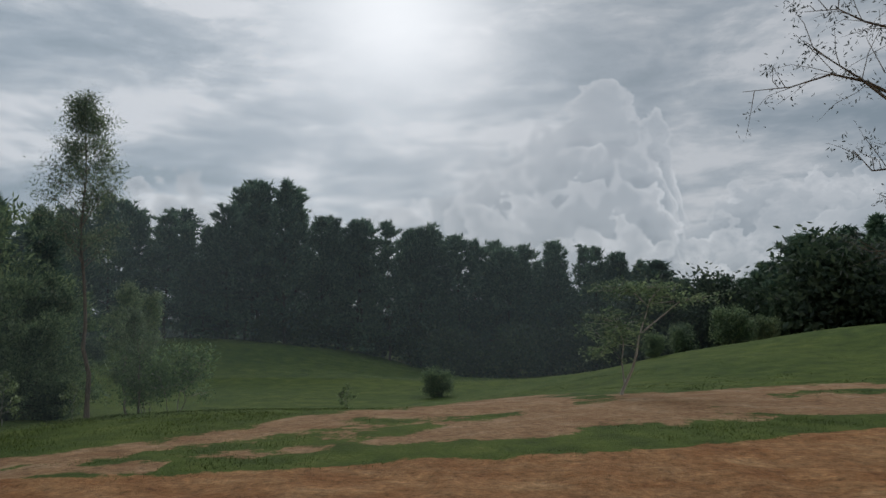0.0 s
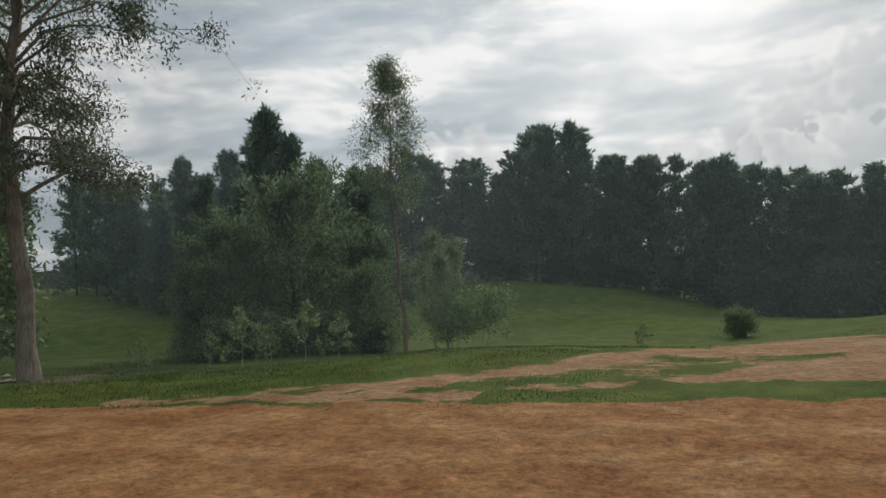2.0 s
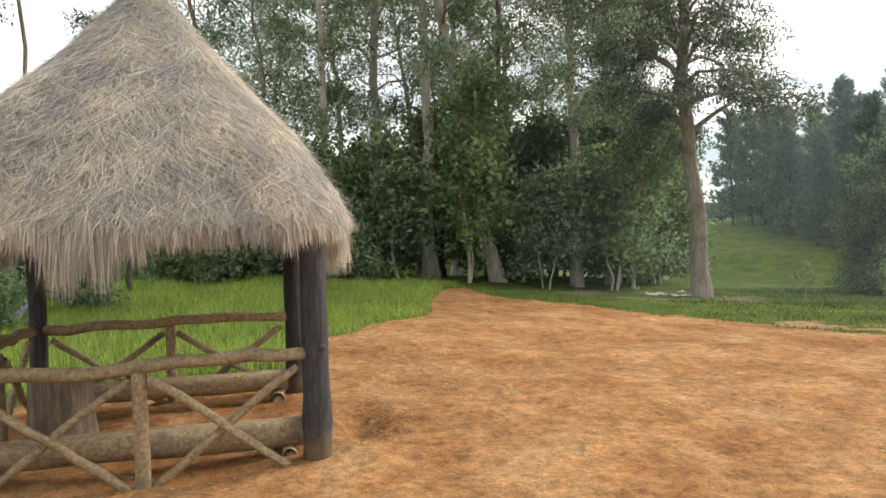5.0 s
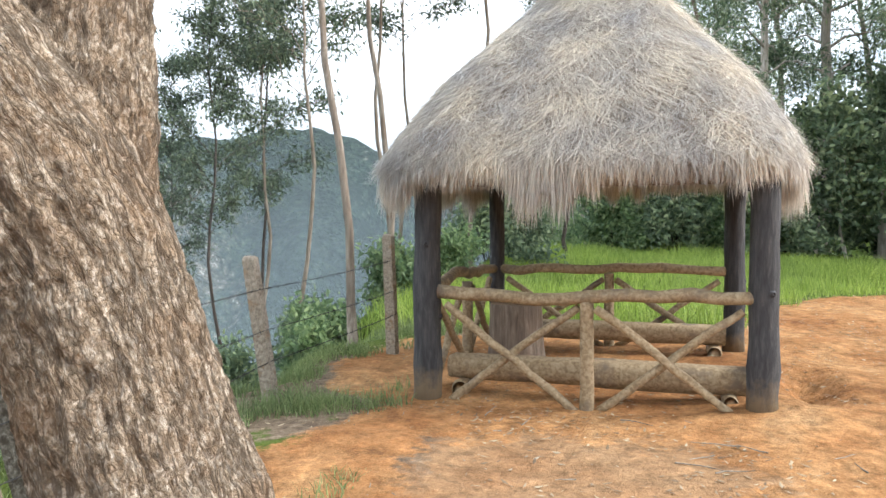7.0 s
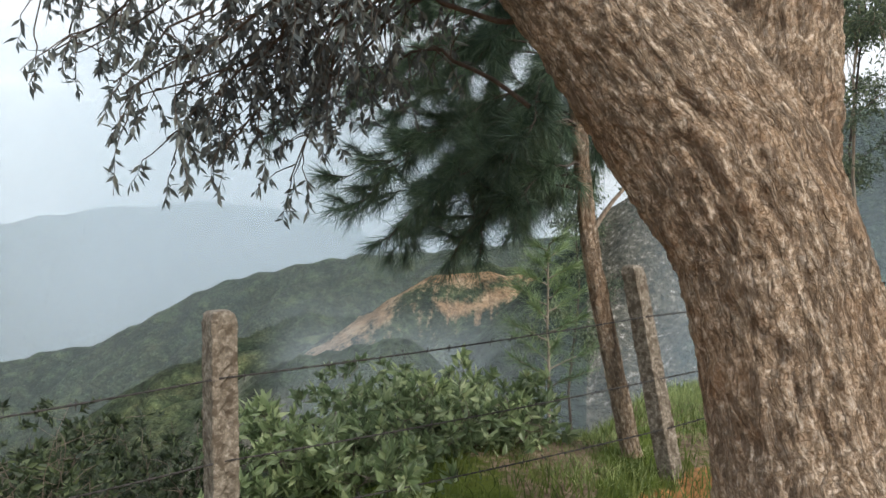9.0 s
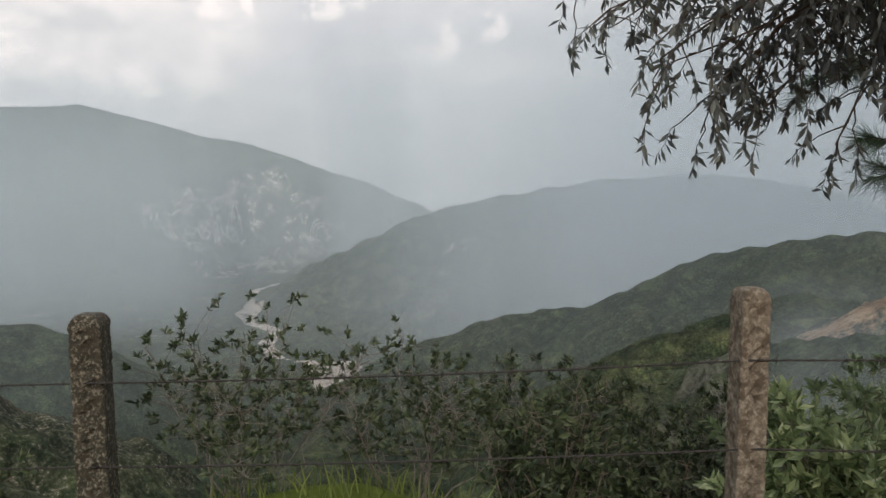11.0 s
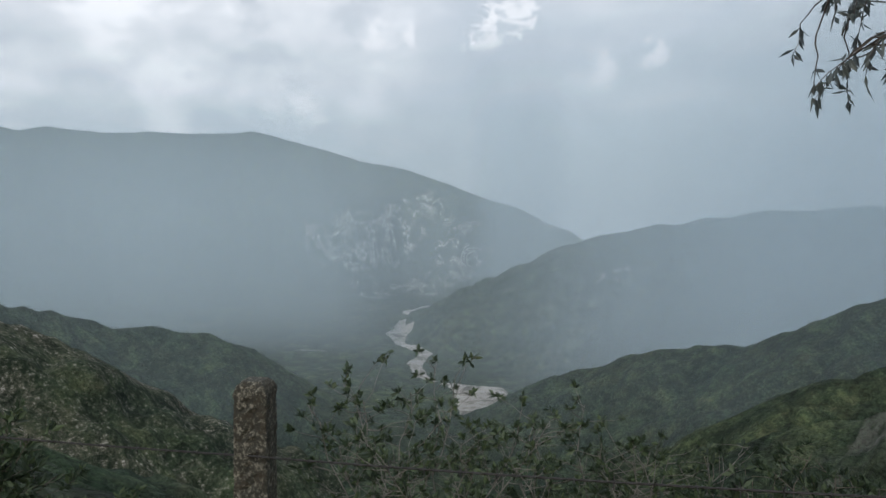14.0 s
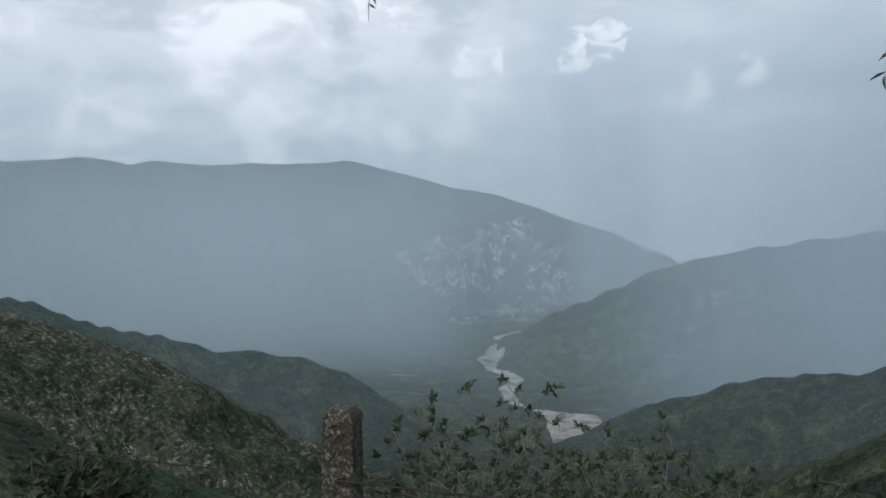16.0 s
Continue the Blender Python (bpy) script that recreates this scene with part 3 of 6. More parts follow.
def leaves(rng, at, way, length, width, droop=0.0):
    """Pointed leaves, folded a little along the middle: four points each."""
    n = len(at)
    d = unit(way)
    side = unit(np.cross(d, rng.normal(size=(n, 3))))
    up = np.cross(side, d)
    L = (length * rng.uniform(0.65, 1.3, n))[:, None]
    W = (width * rng.uniform(0.7, 1.25, n))[:, None]
    tip = at + d * L
    tip[:, 2] -= droop * L[:, 0]
    mid = at + d * L * 0.45
    v = np.stack([at, mid + side * W / 2 + up * W * 0.15, tip, mid - side * W / 2 + up * W * 0.15], 1).reshape(-1, 3)
    return v, np.arange(4 * n).reshape(-1, 4)


def needles(rng, at, way, count, length, width, spread=0.8):
    """Tufts of thin needles."""
    n = len(at)
    d = unit(np.repeat(unit(way), count, 0) + spread * rng.normal(size=(n * count, 3)) * 0.6)
    p = np.repeat(at, count, 0)
    side = unit(np.cross(d, rng.normal(size=d.shape)))
    L = (length * rng.uniform(0.6, 1.2, len(p)))[:, None]
    v = np.stack([p - side * width / 2, p + side * width / 2, p + d * L], 1).reshape(-1, 3)
    return v, np.arange(len(v)).reshape(-1, 3)


def blades(rng, at, height, width, lean=0.45):
    """Grass: bent blades of two faces."""
    n = len(at)
    a = rng.uniform(0, 2 * np.pi, n)
    side = np.stack([np.cos(a), np.sin(a), 0 * a], 1)
    h = (height * rng.uniform(0.5, 1.25, n))[:, None]
    w = width * rng.uniform(0.7, 1.3, n)[:, None]
    b = rng.uniform(0, 2 * np.pi, n)
    tilt = np.stack([np.cos(b), np.sin(b), 0 * b], 1) * (lean * rng.uniform(0.1, 1.2, n))[:, None] * h
    up = np.array([0, 0, 1.0])
    m = at + tilt * 0.35 + up * h * 0.55
    tip = at + tilt + up * h * (1 - 0.25 * (np.linalg.norm(tilt, axis=1, keepdims=True) / h) ** 2)
    v = np.stack([at - side * w, at + side * w, m + side * w * 0.7, m - side * w * 0.7, tip], 1).reshape(-1, 3)
    k = np.arange(n)[:, None] * 5
    quads = k + np.array([0, 1, 2, 3])
    tris = k + np.array([3, 2, 4])
    return [(v, quads), (None, tris)]


# ---- land ----
EYE = np.array([0.3, -6.0])


def on_way(az, el, r, up=1.6):
    """The place r metres off, az degrees left of +y, el degrees above the level of the eye."""
    return (EYE[0] - r * math.sin(radians(az)), EYE[1] + r * math.cos(radians(az)), up + r * math.tan(radians(el)))


FLOOR = -480.0
# crests of the hills: steepness, roughness in metres, then (azimuth, elevation, distance) along each
RIDGES = [
    (0.95, 60, [(156, 4.6, 4700), (132, 5.0, 4700), (118.5, 5.2, 4700), (114, 4.3, 4680), (110, 3.2, 4660), (104, 1.6, 4620), (99, 0.0, 4600), (95, -1.6, 4600), (91, -4.0, 4600)]),
    (0.62, 24, [(64, -1.5, 2600), (70, -0.4, 2600), (75, 0.1, 2600), (80, -0.2, 2635), (82.4, -0.5, 2650), (86.2, -1.0, 2700), (90.2, -1.7, 2750), (95.1, -2.9, 2800), (98.5, -4.5, 2850), (102.8, -6.3, 2950), (106.3, -8.6, 3050)]),
    (0.62, 22, [(46, -2.2, 1150), (52, -2.9, 1150), (58.6, -3.7, 1200), (63.2, -3.9, 1220), (66.4, -4.2, 1250), (70.6, -5.1, 1280), (72.9, -5.6, 1300), (75.1, -6.4, 1320), (77.1, -7.5, 1340), (79.6, -8.6, 1360), (82.1, -9.9, 1380), (84.8, -9.9, 1400), (86, -10.1, 1420), (90, -10.8, 1450), (92.1, -11.8, 1470), (95.6, -12.7, 1490), (97.7, -13.6, 1500), (100.3, -14.9, 1510), (102, -16.4, 1520)]),
    (0.66, 12, [(38, -5.2, 640), (46, -5.6, 660), (49.3, -5.5, 680), (54.2, -5.1, 700), (57.8, -5.4, 700), (60.4, -7.3, 695), (63.2, -9.1, 690), (65.6, -11.2, 685), (69.4, -13.8, 680), (72.8, -16.4, 670)]),
    (0.70, 8, [(60, -10.0, 330), (68, -11.4, 350), (72.6, -12.9, 370), (74.8, -13.8, 375), (77.6, -14.5, 380), (80.1, -15.5, 390), (85, -18.5, 400)]),
    (0.70, 24, [(156, -2.3, 1150), (146, -3.4, 1200), (140.1, -4.6, 1280), (138.4, -5.6, 1300), (135, -6.8, 1350), (131.4, -7.6, 1400), (128.4, -8.6, 1420), (124.9, -8.9, 1440), (121.6, -9.6, 1460), (118.7, -10.8, 1480), (116.6, -12.1, 1510), (114.9, -13.1, 1530), (111.5, -15.6, 1560)]),
    (0.72, 14, [(156, -3.0, 600), (146, -4.2, 630), (140.1, -5.7, 660), (136.8, -7.2, 680), (133.3, -8.5, 700), (130.7, -9.9, 715), (127.3, -12.4, 740), (124.5, -14.1, 755), (122.9, -15.4, 770), (120.9, -17.5, 780)]),
    (0.9, 14, [(47, -14.0, 480), (43, -5.0, 470), (40, 2.5, 460), (37.5, 5.4, 460), (33, 5.7, 470), (26, 6.6, 480), (21, 4.6, 470), (12, 4.0, 450), (0, 3.0, 450), (-14, 2.0, 500)]),
    (0.30, 10, [(-20, 0.6, 1500), (-34, 1.2, 1500), (-40, 1.0, 1500), (-70, 0.6, 1600), (-110, 1.2, 1500), (-150, 1.5, 1400), (-175, 1.0, 1300)]),
    (0.66, 12, [(66, -9.6, 880), (72.7, -11.0, 900), (76.6, -11.4, 910), (79.1, -12.5, 920), (82, -14.2, 930), (85, -17.0, 940)]),
    (0.70, 9, [(150, -11.0, 320), (140.2, -13.5, 330), (136.9, -14.6, 335), (133.4, -15.8, 340), (130.8, -17.8, 345)]),
]
# the hilltop itself: x, y, height
TOP = [(0, -6, 0), (0, 0, -0.02), (-1.6, 0, -0.09), (1.2, 2.4, 0.06), (0, 5, 0.1), (5, -3, 0), (10, -1, 0), (10, 9, -0.1), (13, -6, 0), (15, -12, 0), (6, 10, 0.0),
       (18, 2.7, 0.0), (23, -8, 0.05), (23, -15, 0.3), (13, 13, -0.6), (27, 11, -1.2), (20, 12, -0.8), (30, 2, -1.8), (38, 8, -3.2), (48, 0, -2.6),
       (50, 20, -2.6), (60, 30, -0.9), (45, 45, -1.2), (77, 32, 2.3), (82, 18, 1.3), (86, 3, -3.6), (86, -6, -4.4), (70, -4, -3.8), (62, -8, -2.6), (60, -19, 1.5), (56, -30, 3.0), (82, -32, 2.8), (40, -14, 0.4),
       (50, 58, 1.6), (30, 32, -2.6), (14, 20, -0.5), (5, 19, 0.2), (2, 13, 0.5), (-2, 12, 0.4), (0, -20, 0.3), (20, -35, 1.5), (0, -60, 2), (60, 70, 2), (10, 40, -1)]
LIP = -2.75                          # west of this the land falls away


def lattice(x, y, seed):
    """Smooth noise on a unit lattice, -1 to 1."""
    xi, yi = np.floor(x).astype(np.int64), np.floor(y).astype(np.int64)
    u, v = x - xi, y - yi
    u, v = u * u * (3 - 2 * u), v * v * (3 - 2 * v)

    def h(a, b):
        k = (a * 374761393 + b * 668265263 + seed * 974634777) & 0x7FFFFFFF
        k = ((k ^ (k >> 13)) * 1274126177) & 0x7FFFFFFF
        return ((k ^ (k >> 16)) % 65536) / 32767.5 - 1

    return (h(xi, yi) * (1 - u) + h(xi + 1, yi) * u) * (1 - v) + (h(xi, yi + 1) * (1 - u) + h(xi + 1, yi + 1) * u) * v


def fractal(x, y, size, octaves, seed, gain=0.5):
    total, amp = 0.0, 1.0
    for o in range(octaves):
        total = total + amp * lattice(x / size + 17.3 * o, y / size - 9.1 * o, seed + o)
        amp, size = amp * gain, size * 0.5
    return total


def crest_height(x, y, crest, steep):
    """Height of a ridge with that crest over every place, and how far the crest is."""
    best, far = np.full(x.shape, -1e9), np.full(x.shape, 1e9)
    for a, b in zip(crest[:-1], crest[1:]):
        a, b = np.array(a), np.array(b)
        d = b[:2] - a[:2]
        t = np.clip(((x - a[0]) * d[0] + (y - a[1]) * d[1]) / (d @ d), 0, 1)
        dist = np.hypot(x - a[0] - t * d[0], y - a[1] - t * d[1])
        h = a[2] + t * (b[2] - a[2]) - steep * dist
        far = np.minimum(far, dist)
        best = np.maximum(best, h)
    return best, far


CRESTS = [(s, g, [on_way(*c) for c in pts]) for s, g, pts in RIDGES]


def hilltop(x, y):
    num, den = 0.0, 0.0
    for a, b, h in TOP:
        reach = 2.0 + 0.18 * math.hypot(a, b + 6)
        w = 1 / ((x - a) ** 2 + (y - b) ** 2 + reach ** 2) ** 2 * reach ** 2
        num, den = num + w * h, den + w
    return num / den


def edge_of_top(x, y):
    """How far a place lies beyond the lip of the hilltop (less than 0: on it)."""
    r = np.hypot(x, y + 6)
    lip = LIP + 0.35 * np.sin(y * 0.9) + 0.25 * np.sin(y * 2.3 + 1)
    lip = lip + 0.35 * np.clip(-6.6 - y, 0, 1)
    west = lip - x
    north = (y - 30 - 0.35 * x) * 0.5 + fractal(x, y, 14, 2, 41) * 2
    north = np.where(x < 4, (y - 17 - (x + 2) * 0.9) * 0.9, north)
    west = west - np.clip(-(y + 12), 0, 400) * 0.35
    return np.maximum(west, np.where(x < 18, north, -10.0 + 0 * x))


# the river: azimuth, elevation, half the width of its gravel bed in metres
RIVER = [(*on_way(a, e, FLOOR / math.tan(radians(e)))[:2], w) for a, e, w in
         ((105.4, -7.8, 10), (107.3, -8.3, 14), (106.3, -8.9, 20), (107.0, -9.4, 62), (107.9, -9.9, 45), (107.6, -10.6, 24), (106.2, -11.0, 20), (105.5, -11.4, 24), (106.5, -12.1, 20), (106.0, -13.0, 18), (104.5, -13.6, 17),
          (102.6, -13.9, 40), (101.3, -14.2, 62), (101.8, -15.0, 46), (102.1, -16.2, 26))]


def land(x, y):
    x, y = np.asarray(x, float), np.asarray(y, float)
    r = np.hypot(x - EYE[0], y - EYE[1])
    top = hilltop(x, y) + np.clip(r / 60, 0.0, 1) * fractal(x, y, 22, 3, 5) * 0.5
    out = np.clip(edge_of_top(x, y), 0, None)
    fall = (np.minimum(out, 5) * 0.95 + np.clip(out - 5, 0, None) * 0.6) * np.clip(out / 1.0, 0.2, 1) + np.clip(r - 40, 0, None) * (out > 0) * 0.05
    near = top - fall + np.clip(out / 20, 0, 1) * fractal(x, y, 26, 4, 15) * 3
    near = np.where(r > 120, near - np.clip((r - 120) / 900, 0, 1) * 60 * (out <= 0), near)
    _, bank = crest_height(x, y, RIVER, 0)
    far = np.full(x.shape, FLOOR) + fractal(x, y, 300, 3, 3) * 5 + np.clip((bank - 260) / 900, 0, 1) * (30 + 35 * fractal(x, y, 420, 5, 8))
    for i, (steep, rough, crest) in enumerate(CRESTS):
        h, d = crest_height(x, y, crest, steep)
        cut = fractal(x, y, rough * 9, 6, 60 + 7 * i, 0.55)
        gully = np.abs(fractal(x, y, rough * 6, 4, 160 + 7 * i)) - 0.35
        fade = np.clip(d / (rough * 5), 0.06, 1)
        far = np.maximum(far, h + fade * rough * (0.9 * cut + 1.7 * gully) - (2.0 * out if i == 8 else 0))
    return np.where(near > far, near, np.minimum(far, np.where(out > 0, far, near + (far - near) * np.clip((r - 130) / 150, 0, 1))))


def el_of(x, y, z, r):
    return np.degrees(np.arctan2(z - 1.6, r))


def covers(x, y, z):
    """What lies on the ground: bare soil, pale sandy soil, wild hillside; bare slopes, river gravel, woods."""
    r = np.hypot(x - EYE[0], y - EYE[1])
    out = edge_of_top(x, y)
    wob = fractal(x, y, 3.0, 3, 71) * 0.35
    far_edge = np.interp(y, [-40, -14, -9.4, -7.1, -5, -3, -1, 1, 2.5, 6.2, 9.2, 12], [26, 17, 14.5, 13.3, 12.5, 12.1, 11.5, 10.95, 10.5, 9.3, 8.6, 6.5])
    near_edge = np.interp(y, [-40, -8, -6, -3, -2, -1.5, -0.9, -0.4, -0.15, 0.15, 0.8, 2.6, 3.4, 5.05, 7.5, 10.6, 14], [-1.2, -1.6, -1.7, -1.95, -1.9, -1.75, -1.6, -1.45, -1.55, -2.1, -2.4, -2.3, 1.3, 1.9, 3.05, 4.6, 6.0])
    soil = np.clip(0.5 + np.minimum(far_edge - x + wob, x - near_edge + wob * np.where(y > 2.8, 1.3, 0.3)) * 1.8, 0, 1) * np.clip(0.5 + (12.5 - y + 0.25 * x + wob) * 0.8, 0, 1)
    dusty = 0.85 * np.exp(-(((x - 0.1) / 1.3) ** 2 + ((y + 1.5) / 1.0) ** 2))
    soil = soil * (1 - dusty)
    # a worn, partly bare strip beyond the verge
    verge = np.interp(y, [-40, -13, -10, -7.4, -5, -2.8, -0.6, 1, 4], [2.4, 1.9, 1.7, 1.6, 1.5, 1.1, 0.8, 0.7, 0.6])
    off = x - far_edge - verge
    wide = np.interp(y, [-20, -14, -10, -5, -2, 0, 2, 4], [6, 7, 9, 12, 8.5, 4.5, 1.4, 0.6])
    strip = np.clip(0.5 + np.minimum(off, (wide - off) * 0.45) * 0.9, 0, 1) * np.clip((7.0 - y) * 0.5, 0, 1)
    grit = fractal(x * 0.55 + y * 0.15, y * 0.6, 1.5, 4, 91) * 0.75 + 0.30
    sand = np.clip(strip * (grit + 0.56), 0, 1)
    sand = np.maximum(sand, np.where(x > near_edge, np.clip(dusty * 2.0, 0, 1), 0))
    path = np.clip(1.2 - np.abs(x - far_edge - 0.55 - wob) * 1.6, 0, 1) * (y > -0.5) * (y < 6)
    sand = np.maximum(sand, 0.8 * path)
    sand = np.maximum(sand, np.clip(1 - np.hypot(x - 62, (y + 27) * 0.6) / 8, 0, 1) * 0.9)
    wild = np.clip((out - 0.8) / 4, 0, 1)
    wild = np.maximum(wild, np.clip((r - 150) / 60, 0, 1))
    rock, wood = 0 * x, 0 * x
    az = np.degrees(np.arctan2(-(x - EYE[0]), y - EYE[1]))
    h, d = crest_height(x, y, CRESTS[3][2], 0)
    streaks = fractal(x * 0.8, y, 26, 3, 83)
    here = (r > 440) & (r < 760) & (az > 40) & (az < 74)
    spur = np.clip((az - 57.5) / 4, 0, 1) * np.clip((73 - az) / 5, 0, 1)
    gul = 1 - np.abs(fractal(az * 16, r * 0.22, 11, 4, 84)) * 2.4
    crown = np.clip(0.95 - d / 30 + 0.2 * streaks, 0, 0.9)
    flank = spur * np.clip(0.86 - d / 85 + 0.16 * gul, 0, 0.85)
    runs = 0.52 * np.clip(gul, 0, 1) * np.clip(1.5 - d / 130, 0, 1)
    road = 0.95 * np.clip(1.6 - np.abs(d - 30 - 5 * np.sin(az * 0.7)) / 3.0, 0, 1) * (az < 62)
    patch = 0.7 * np.clip(1 - np.hypot((az - 50.5) / 2.6, (el_of(x, y, z, r) + 10.8) / 1.3), 0, 1) ** 0.5
    rock = np.where(here, np.maximum.reduce([crown, flank, runs, road, patch]), 0)
    h, d = crest_height(x, y, CRESTS[6][2], 0)
    rock = np.maximum(rock, np.where((r > 450) & (r < 1000) & (az > 112), np.clip(0.64 - d / 900, 0, 0.62) + 0.26 * fractal(x, y, 90, 4, 33), 0))
    slide = np.clip(1 - np.hypot((az - 106.9) / 8.5, (el_of(x, y, z, r) + 3.3) / 4.8), 0, 1)
    slide = np.where(r > 3000, np.clip(slide * 1.7, 0, 1), 0)
    sand = np.maximum(sand, np.where((r > 450) & (r < 900) & (az > 40) & (az < 75), 1.0, 0.0))
    inside, _ = crest_height(x, y, RIVER, 1.0)
    river = np.where(z < FLOOR + 30, np.clip(0.5 + (inside + 12 * fractal(x, y, 120, 3, 12)) / 20, 0, 1), 0)
    h, d = crest_height(x, y, CRESTS[7][2], 0)
    wood = np.where((az < 50) & (az > -25) & (r > 25), 1.0, 0.0) * np.clip((r - 25) / 30, 0, 1)
    rock = np.maximum(rock, np.where((az < 46) & (az > 5) & (r > 250) & (r < 470), np.clip(fractal(x, y * 0.6, 80, 4, 55) * 1.3 + 0.08, 0, 0.85), 0))
    wood = np.maximum(wood, np.where((r > 1000) & (az > 60), 0.35 + 0.4 * fractal(x, y, 300, 3, 27), 0))
    wood = np.maximum(wood, np.where((out <= 0) & (r > 150), 0.8, 0))
    litter = np.clip(1.3 - np.abs(x + 2.2) * 0.55, 0, 1) * np.clip((y + 4.5) * 0.5, 0, 1) * np.clip((4.0 - y) * 0.5, 0, 1) * (0.8 + 0.7 * fractal(x, y, 0.8, 3, 61))
    foot = np.clip(1.2 - np.abs(np.hypot(x - 12.2, y - 13.4) - 2.2) * 0.5, 0, 1) * (0.45 + 0.6 * fractal(x, y, 1.2, 3, 62))
    litter = np.maximum(litter, foot)
    return np.clip(np.stack([soil, sand, wild, litter], 1), 0, 1), np.clip(np.stack([rock, river, wood, slide], 1), 0, 1)


def make_ground():
    az = np.concatenate([np.arange(38, 150, 0.21), np.arange(150, 398, 0.75)])
    rad = np.concatenate([[0.25], 0.5 * 1.03 ** np.arange(0, 150)])
    rad = np.concatenate([rad, rad[-1] * 1.055 ** np.arange(1, 60)])
    rad = rad[rad < 260]
    rad = np.concatenate([rad, np.geomspace(rad[-1] * 1.02, 4940, 185)])
    A, R = np.meshgrid(np.radians(az), rad, indexing="ij")
    x, y = EYE[0] - R * np.sin(A), EYE[1] + R * np.cos(A)
    x, y = x.ravel(), y.ravel()
    z = land(x, y)
    a, b = covers(x, y, z)
    r = R.ravel()
    lump = np.where(r < 40, fractal(x, y, 1.1, 4, 19) * 0.022 + fractal(x, y, 5, 2, 29) * 0.03 + fractal(x, y, 0.42, 3, 49) * 0.011, 0)
    ruts = np.where(r < 30, a[:, 0] * 0.03 * fractal(x * 0.35, y, 0.6, 3, 39), 0)
    # a small hollow worn beside the hut's post
    pit = -0.17 * np.exp(-(((x - 1.66) / 0.17) ** 2 + ((y - 1.05) / 0.5) ** 2)) + 0.03 * np.exp(-(((x - 2.0) / 0.15) ** 2 + ((y - 1.1) / 0.6) ** 2))
    z = z + lump + ruts + pit
    n, k = len(az), len(rad)
    i, j = np.meshgrid(np.arange(n), np.arange(k - 1), indexing="ij")
    i2 = (i + 1) % n
    f = np.stack([i * k + j, i2 * k + j, i2 * k + j + 1, i * k + j + 1], -1).reshape(-1, 4)[:, ::-1]
    hub = np.array([[EYE[0], EYE[1], float(z[0])]])
    v = np.vstack([np.stack([x, y, z], 1), hub])
    q = np.arange(n)
    tri = np.stack([q * k, np.full(n, n * k), ((q + 1) % n) * k], -1)[:, ::-1]
    me = mesh_of("ground", [(v, f), (None, tri)], GROUND)
    for name, val in (("cover", a), ("hills", b)):
        at = me.attributes.new(name, "FLOAT_COLOR", "POINT")
        full = np.ones((len(v), 4), np.float32)
        full[:-1] = val
        full[-1] = val[0]
        at.data.foreach_set("color", full.ravel())
    tagged(new("ground", me), "red earth track, green field and steep canyon slopes", "ground", kind="structure")


def ground_z(x, y):
    return float(land(np.array([x]), np.array([y]))[0])


make_ground()

# ---- trees ----
def branching(rng, trunk, radii, count, first, reach, rise, sub, droop, bare=0.35, sides=5, twig=True, whorl=1):
    """Limbs off a trunk and twigs off the limbs. Gives the limbs' pieces and the places and ways where leaves grow."""
    pieces, at, way = [], [], []
    cum = np.linspace(0, 1, len(trunk))
    for i in range(count):
        h = first + (1 - first) * ((i // whorl) * whorl + rng.uniform(0, 0.9)) / count
        h = min(h, 0.985)
        base = np.array([np.interp(h, cum, trunk[:, k]) for k in range(3)])
        rad = np.interp(h, cum, radii)
        a = i * 2.4 + rng.uniform(-0.6, 0.6)
        L = reach(h) * rng.uniform(0.7, 1.2)
        up = radians(rise(h) + rng.normal() * 10)
        d = np.array([math.cos(a) * math.cos(up), math.sin(a) * math.cos(up), math.sin(up)])
        p = bend(base, base + d * L, 6, 0.10, rng, sag=-0.05 * L)
        p[:, 2] -= droop * L * np.linspace(0, 1, 6) ** 2
        pieces += tube(p, np.linspace(max(rad * 0.42, 0.012), 0.006, 6) * min(1.0, 0.5 + L / 6), sides, False)
        for j in range(sub):
            s = bare + (1 - bare) * (j + rng.uniform(0, 1)) / sub
            q = np.array([np.interp(s, np.linspace(0, 1, 6), p[:, k]) for k in range(3)])
            e = unit(d + rng.normal(size=3) * 0.75 + np.array([0, 0, 0.25]))
            M = L * rng.uniform(0.18, 0.42)
            t = bend(q, q + e * M, 4, 0.12, rng)
            t[:, 2] -= droop * 1.4 * M * np.linspace(0, 1, 4) ** 2
            if twig:
                pieces += tube(t, np.linspace(0.012, 0.003, 4) * min(1.0, 0.4 + L / 5), 3, False)
            k = 5
            w = rng.uniform(0.25, 1.0, k)
            at.append(np.stack([np.interp(w, np.linspace(0, 1, 4), t[:, c]) for c in range(3)], 1))
            way.append(np.repeat(e[None], k, 0))
    return pieces, np.concatenate(at), np.concatenate(way)


def trunk_line(rng, height, lean, wobble, steps=10):
    top = np.array([lean[0], lean[1], height])
    return bend((0, 0, -0.3), top, steps, wobble, rng)


